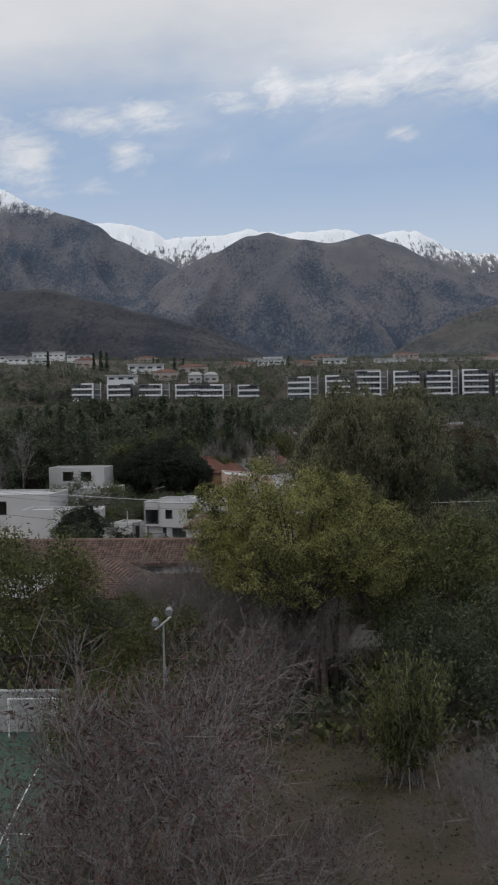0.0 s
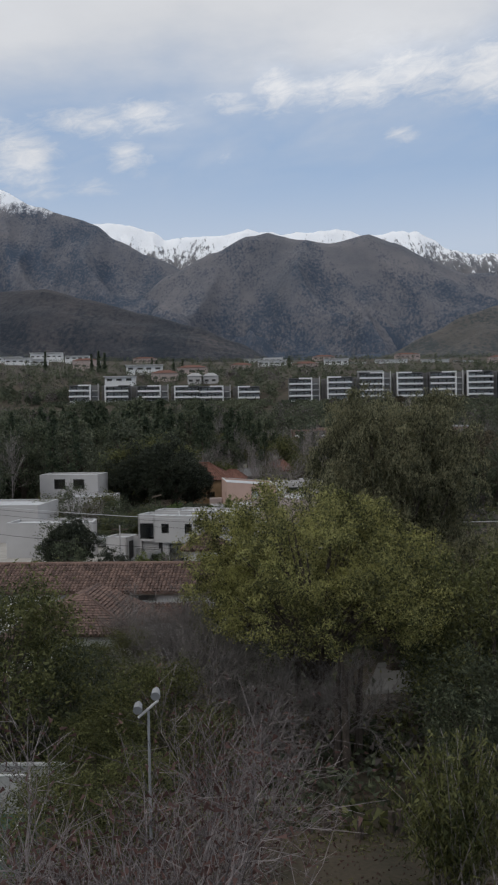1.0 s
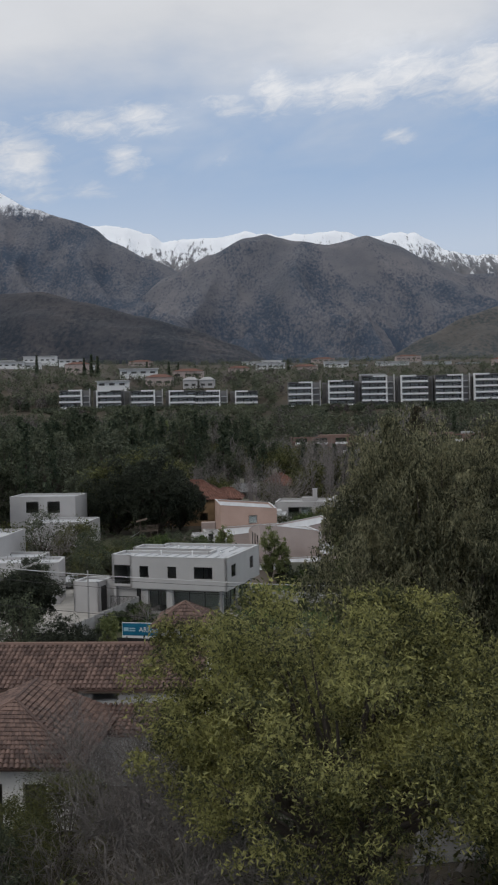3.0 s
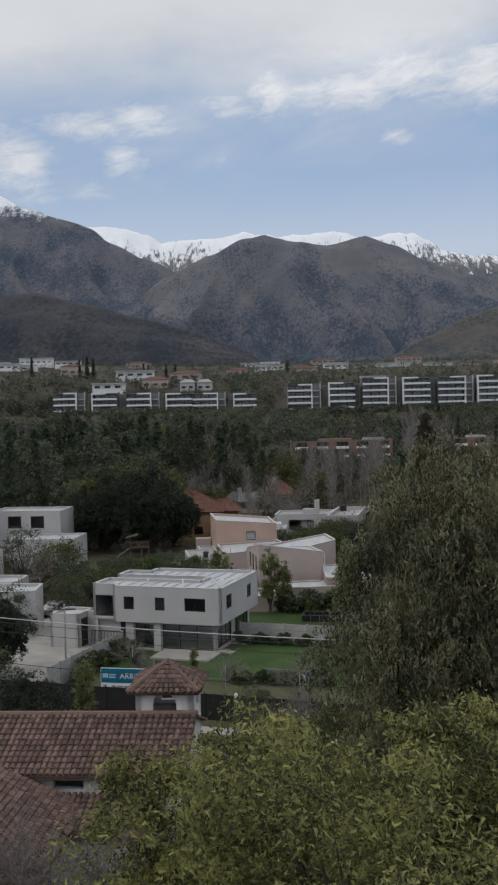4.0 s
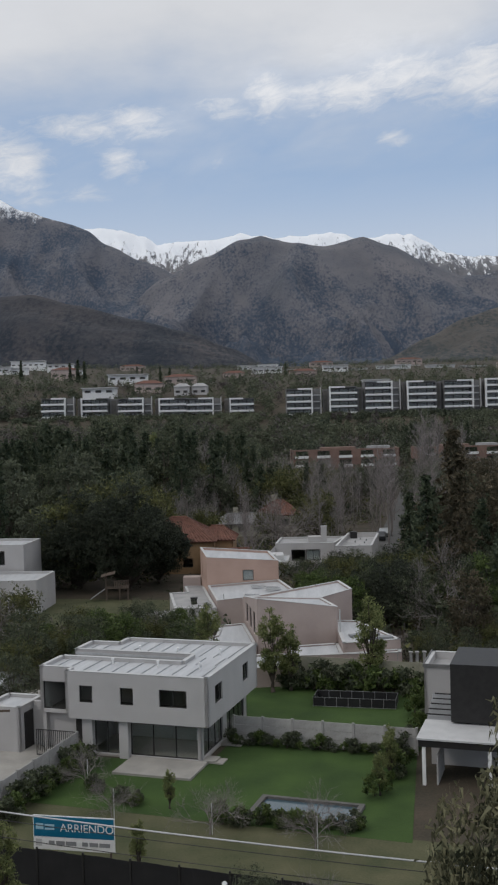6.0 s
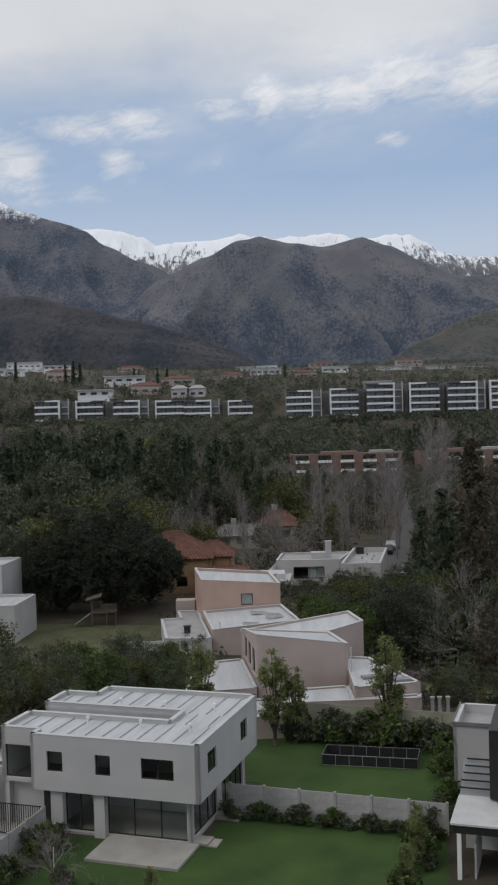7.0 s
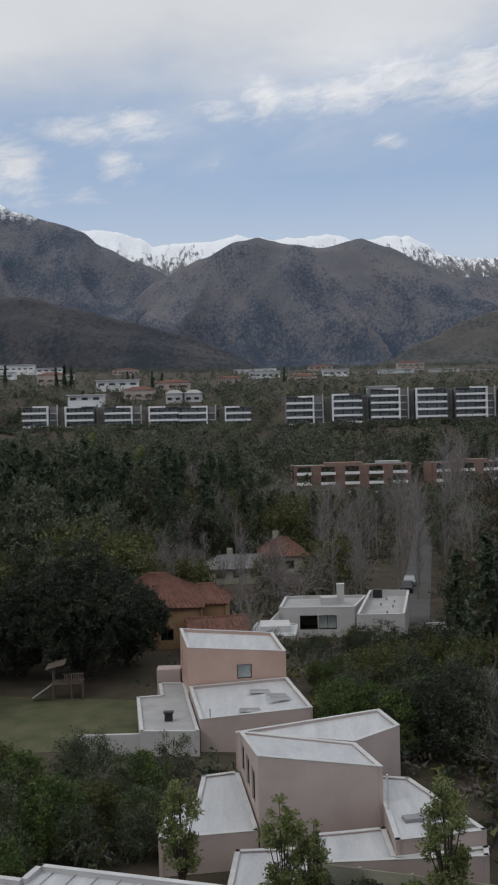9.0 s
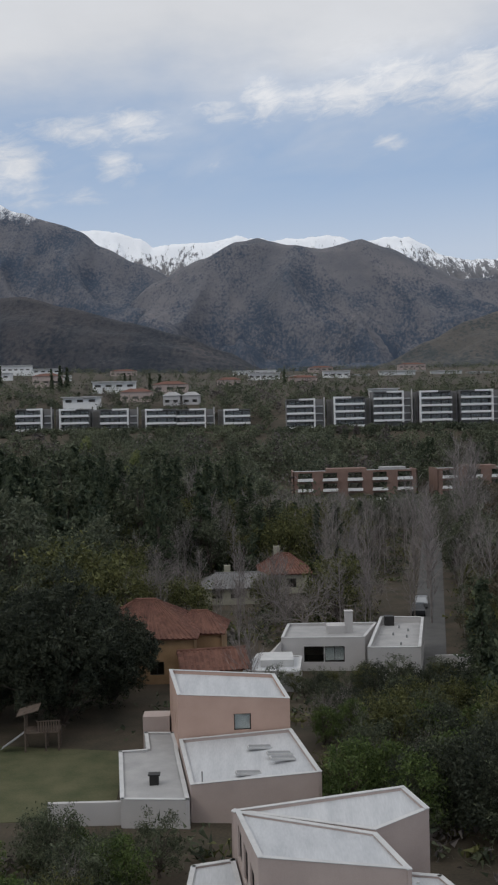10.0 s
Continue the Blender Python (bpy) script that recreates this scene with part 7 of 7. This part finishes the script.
def play_tower():
    t = thing("play_tower", "wooden children's play tower with a slatted deck on posts", "playhouse", -17.4, 186.4, 0, 5)
    for x in (0, 1.6, 2.6):
        for y in (0, 1.5):
            part("post", Mesh().box(x - 0.06, x + 0.06, y - 0.06, y + 0.06, 0, 1.5 if x else 3.2), "wood", t)
    part("deck", Mesh().box(-0.1, 2.7, -0.1, 1.6, 1.502, 1.6), "wood", t)
    for k in range(9):
        part("slat", Mesh().box(1.0 + k * 0.2, 1.1 + k * 0.2, -0.08, -0.04, 1.602, 2.4), "wood", t)
    part("rail", Mesh().box(0.9, 2.75, -0.1, -0.02, 2.402, 2.48), "wood", t)
    part("roof", Mesh().slab([(-0.6, -0.4, 3.0), (1.1, -0.4, 3.4), (1.1, 1.9, 3.4), (-0.6, 1.9, 3.0)], 0.06), "wood", t)
    part("slide", Mesh().slab([(-1.9, 0.2, 0.3), (-0.1, 0.2, 1.5), (-0.1, 0.9, 1.5), (-1.9, 0.9, 0.3)], 0.05), "grey_paint", t)


play_tower()
sheet("lawn", "shaded garden lawn behind the pink house", "lawn", [(-24, 172.2), (-8.8, 172.2), (-9.4, 186), (-24, 189)], "dry_grass", 0.03)


def car(x, y, rz, paint, label, z=0.0):
    t = thing("car", label, "car", x, y, z, rz)
    side = [(-2.1, 0.35), (2.1, 0.35), (2.15, 0.8), (1.3, 0.95), (0.6, 1.42), (-1.0, 1.45), (-1.8, 0.98), (-2.15, 0.85)]
    n = len(side)
    b = Mesh()
    for k, (yy, f) in enumerate(((-0.85, 0.94), (-0.78, 1.0), (0.78, 1.0), (0.85, 0.94))):
        b.v += [(px * (1 if pz < 1 else f), yy * (1 if pz < 1.0 else 0.86), pz * (1 if 0 < k < 3 else 0.99)) for px, pz in side]
    for k in range(3):
        b.f += [(k * n + i, k * n + (i + 1) % n, (k + 1) * n + (i + 1) % n, (k + 1) * n + i) for i in range(n)]
    b.f += [tuple(range(n)), tuple(range(3 * n, 4 * n))[::-1]]
    part("body", b, paint, t)
    for yy in (-0.80, 0.80):
        part("side_window", Mesh().prism([(-1.35, yy - 0.01), (0.75, yy - 0.01), (0.75, yy + 0.01), (-1.35, yy + 0.01)], 1.0, [1.36, 1.3, 1.3, 1.36]), "frame", t)
    part("windscreen", Mesh().hexa([(0.72, -0.6, 1.36), (1.28, -0.66, 1.0), (1.28, 0.66, 1.0), (0.72, 0.6, 1.36), (0.74, -0.6, 1.38), (1.30, -0.66, 1.02), (1.30, 0.66, 1.02), (0.74, 0.6, 1.38)]), "frame", t)
    for xx in (-1.3, 1.3):
        for yy in (-0.84, 0.66):
            w = part("wheel", Mesh().tube([(xx, yy, 0.32), (xx, yy + 0.18, 0.32)], [0.32, 0.32], 14), "rubber", t)
            part("rim", Mesh().tube([(xx, yy - 0.006, 0.32), (xx, yy + 0.186, 0.32)], [0.19, 0.19], 10), "steel", w)


car(-20.2, 146.5, 70, "car_silver", "silver car parked beside the white houses")
car(-22.8, 143.8, 75, "car_dark", "dark car parked beside the white houses")
car(-24.4, 151.5, 70, "car_dark", "dark car parked on the drive")
road = [(20.5 + (y - 221) * 0.185, y) for y in (200, 235, 270, 305, 345)]
rd = Mesh()
for (xa, ya), (xb, yb) in zip(road, road[1:]):
    za, zb = ground_z(xa, ya) + 0.05, ground_z(xb, yb) + 0.05
    rd.slab([(xa - 1.9, ya, za), (xa + 1.9, ya, za), (xb + 1.9, yb, zb), (xb - 1.9, yb, zb)], 0.08)
solid("road", rd, "asphalt", "narrow grey lane between bare poplars", "road", "structure")
car(22.2, 238, 80, "car_dark", "dark car parked on the lane", 0.06)
car(23.4, 243, 80, "car_silver", "silver car parked on the lane", 0.06)
edge = np.random.default_rng(71)
for k in range(26):
    x, y = local(edge.uniform(10.6, 12.0), -2.5 + 21.5 * k / 25)
    plant(edge.choice(["shrub", "shrub_fresh", "shrub_fresh"]), x, y, edge.uniform(0.6, 1.5), group="shrubs along the garden edge")
for x, y, h in ((10.9, 3.0, 2.6), (11.3, 0.5, 3.0), (11.2, -2.2, 2.6)):
    plant("young", *local(x, y), h, group="shrubs along the garden edge", label="slender brownish shrub at the garden edge")
for x in (11.85, 13.04, 13.55, 14.15):
    cl = Mesh().box(-0.11, 0.11, -0.11, 0.11, 0, 2.12).box(-0.16, 0.16, -0.16, 0.16, 2.12, 2.22)
    tagged(part("garden_column", cl, "concrete", m=pose(x, 147.0, 0)), "slender pale column standing behind the garden wall", "column", "garden columns")
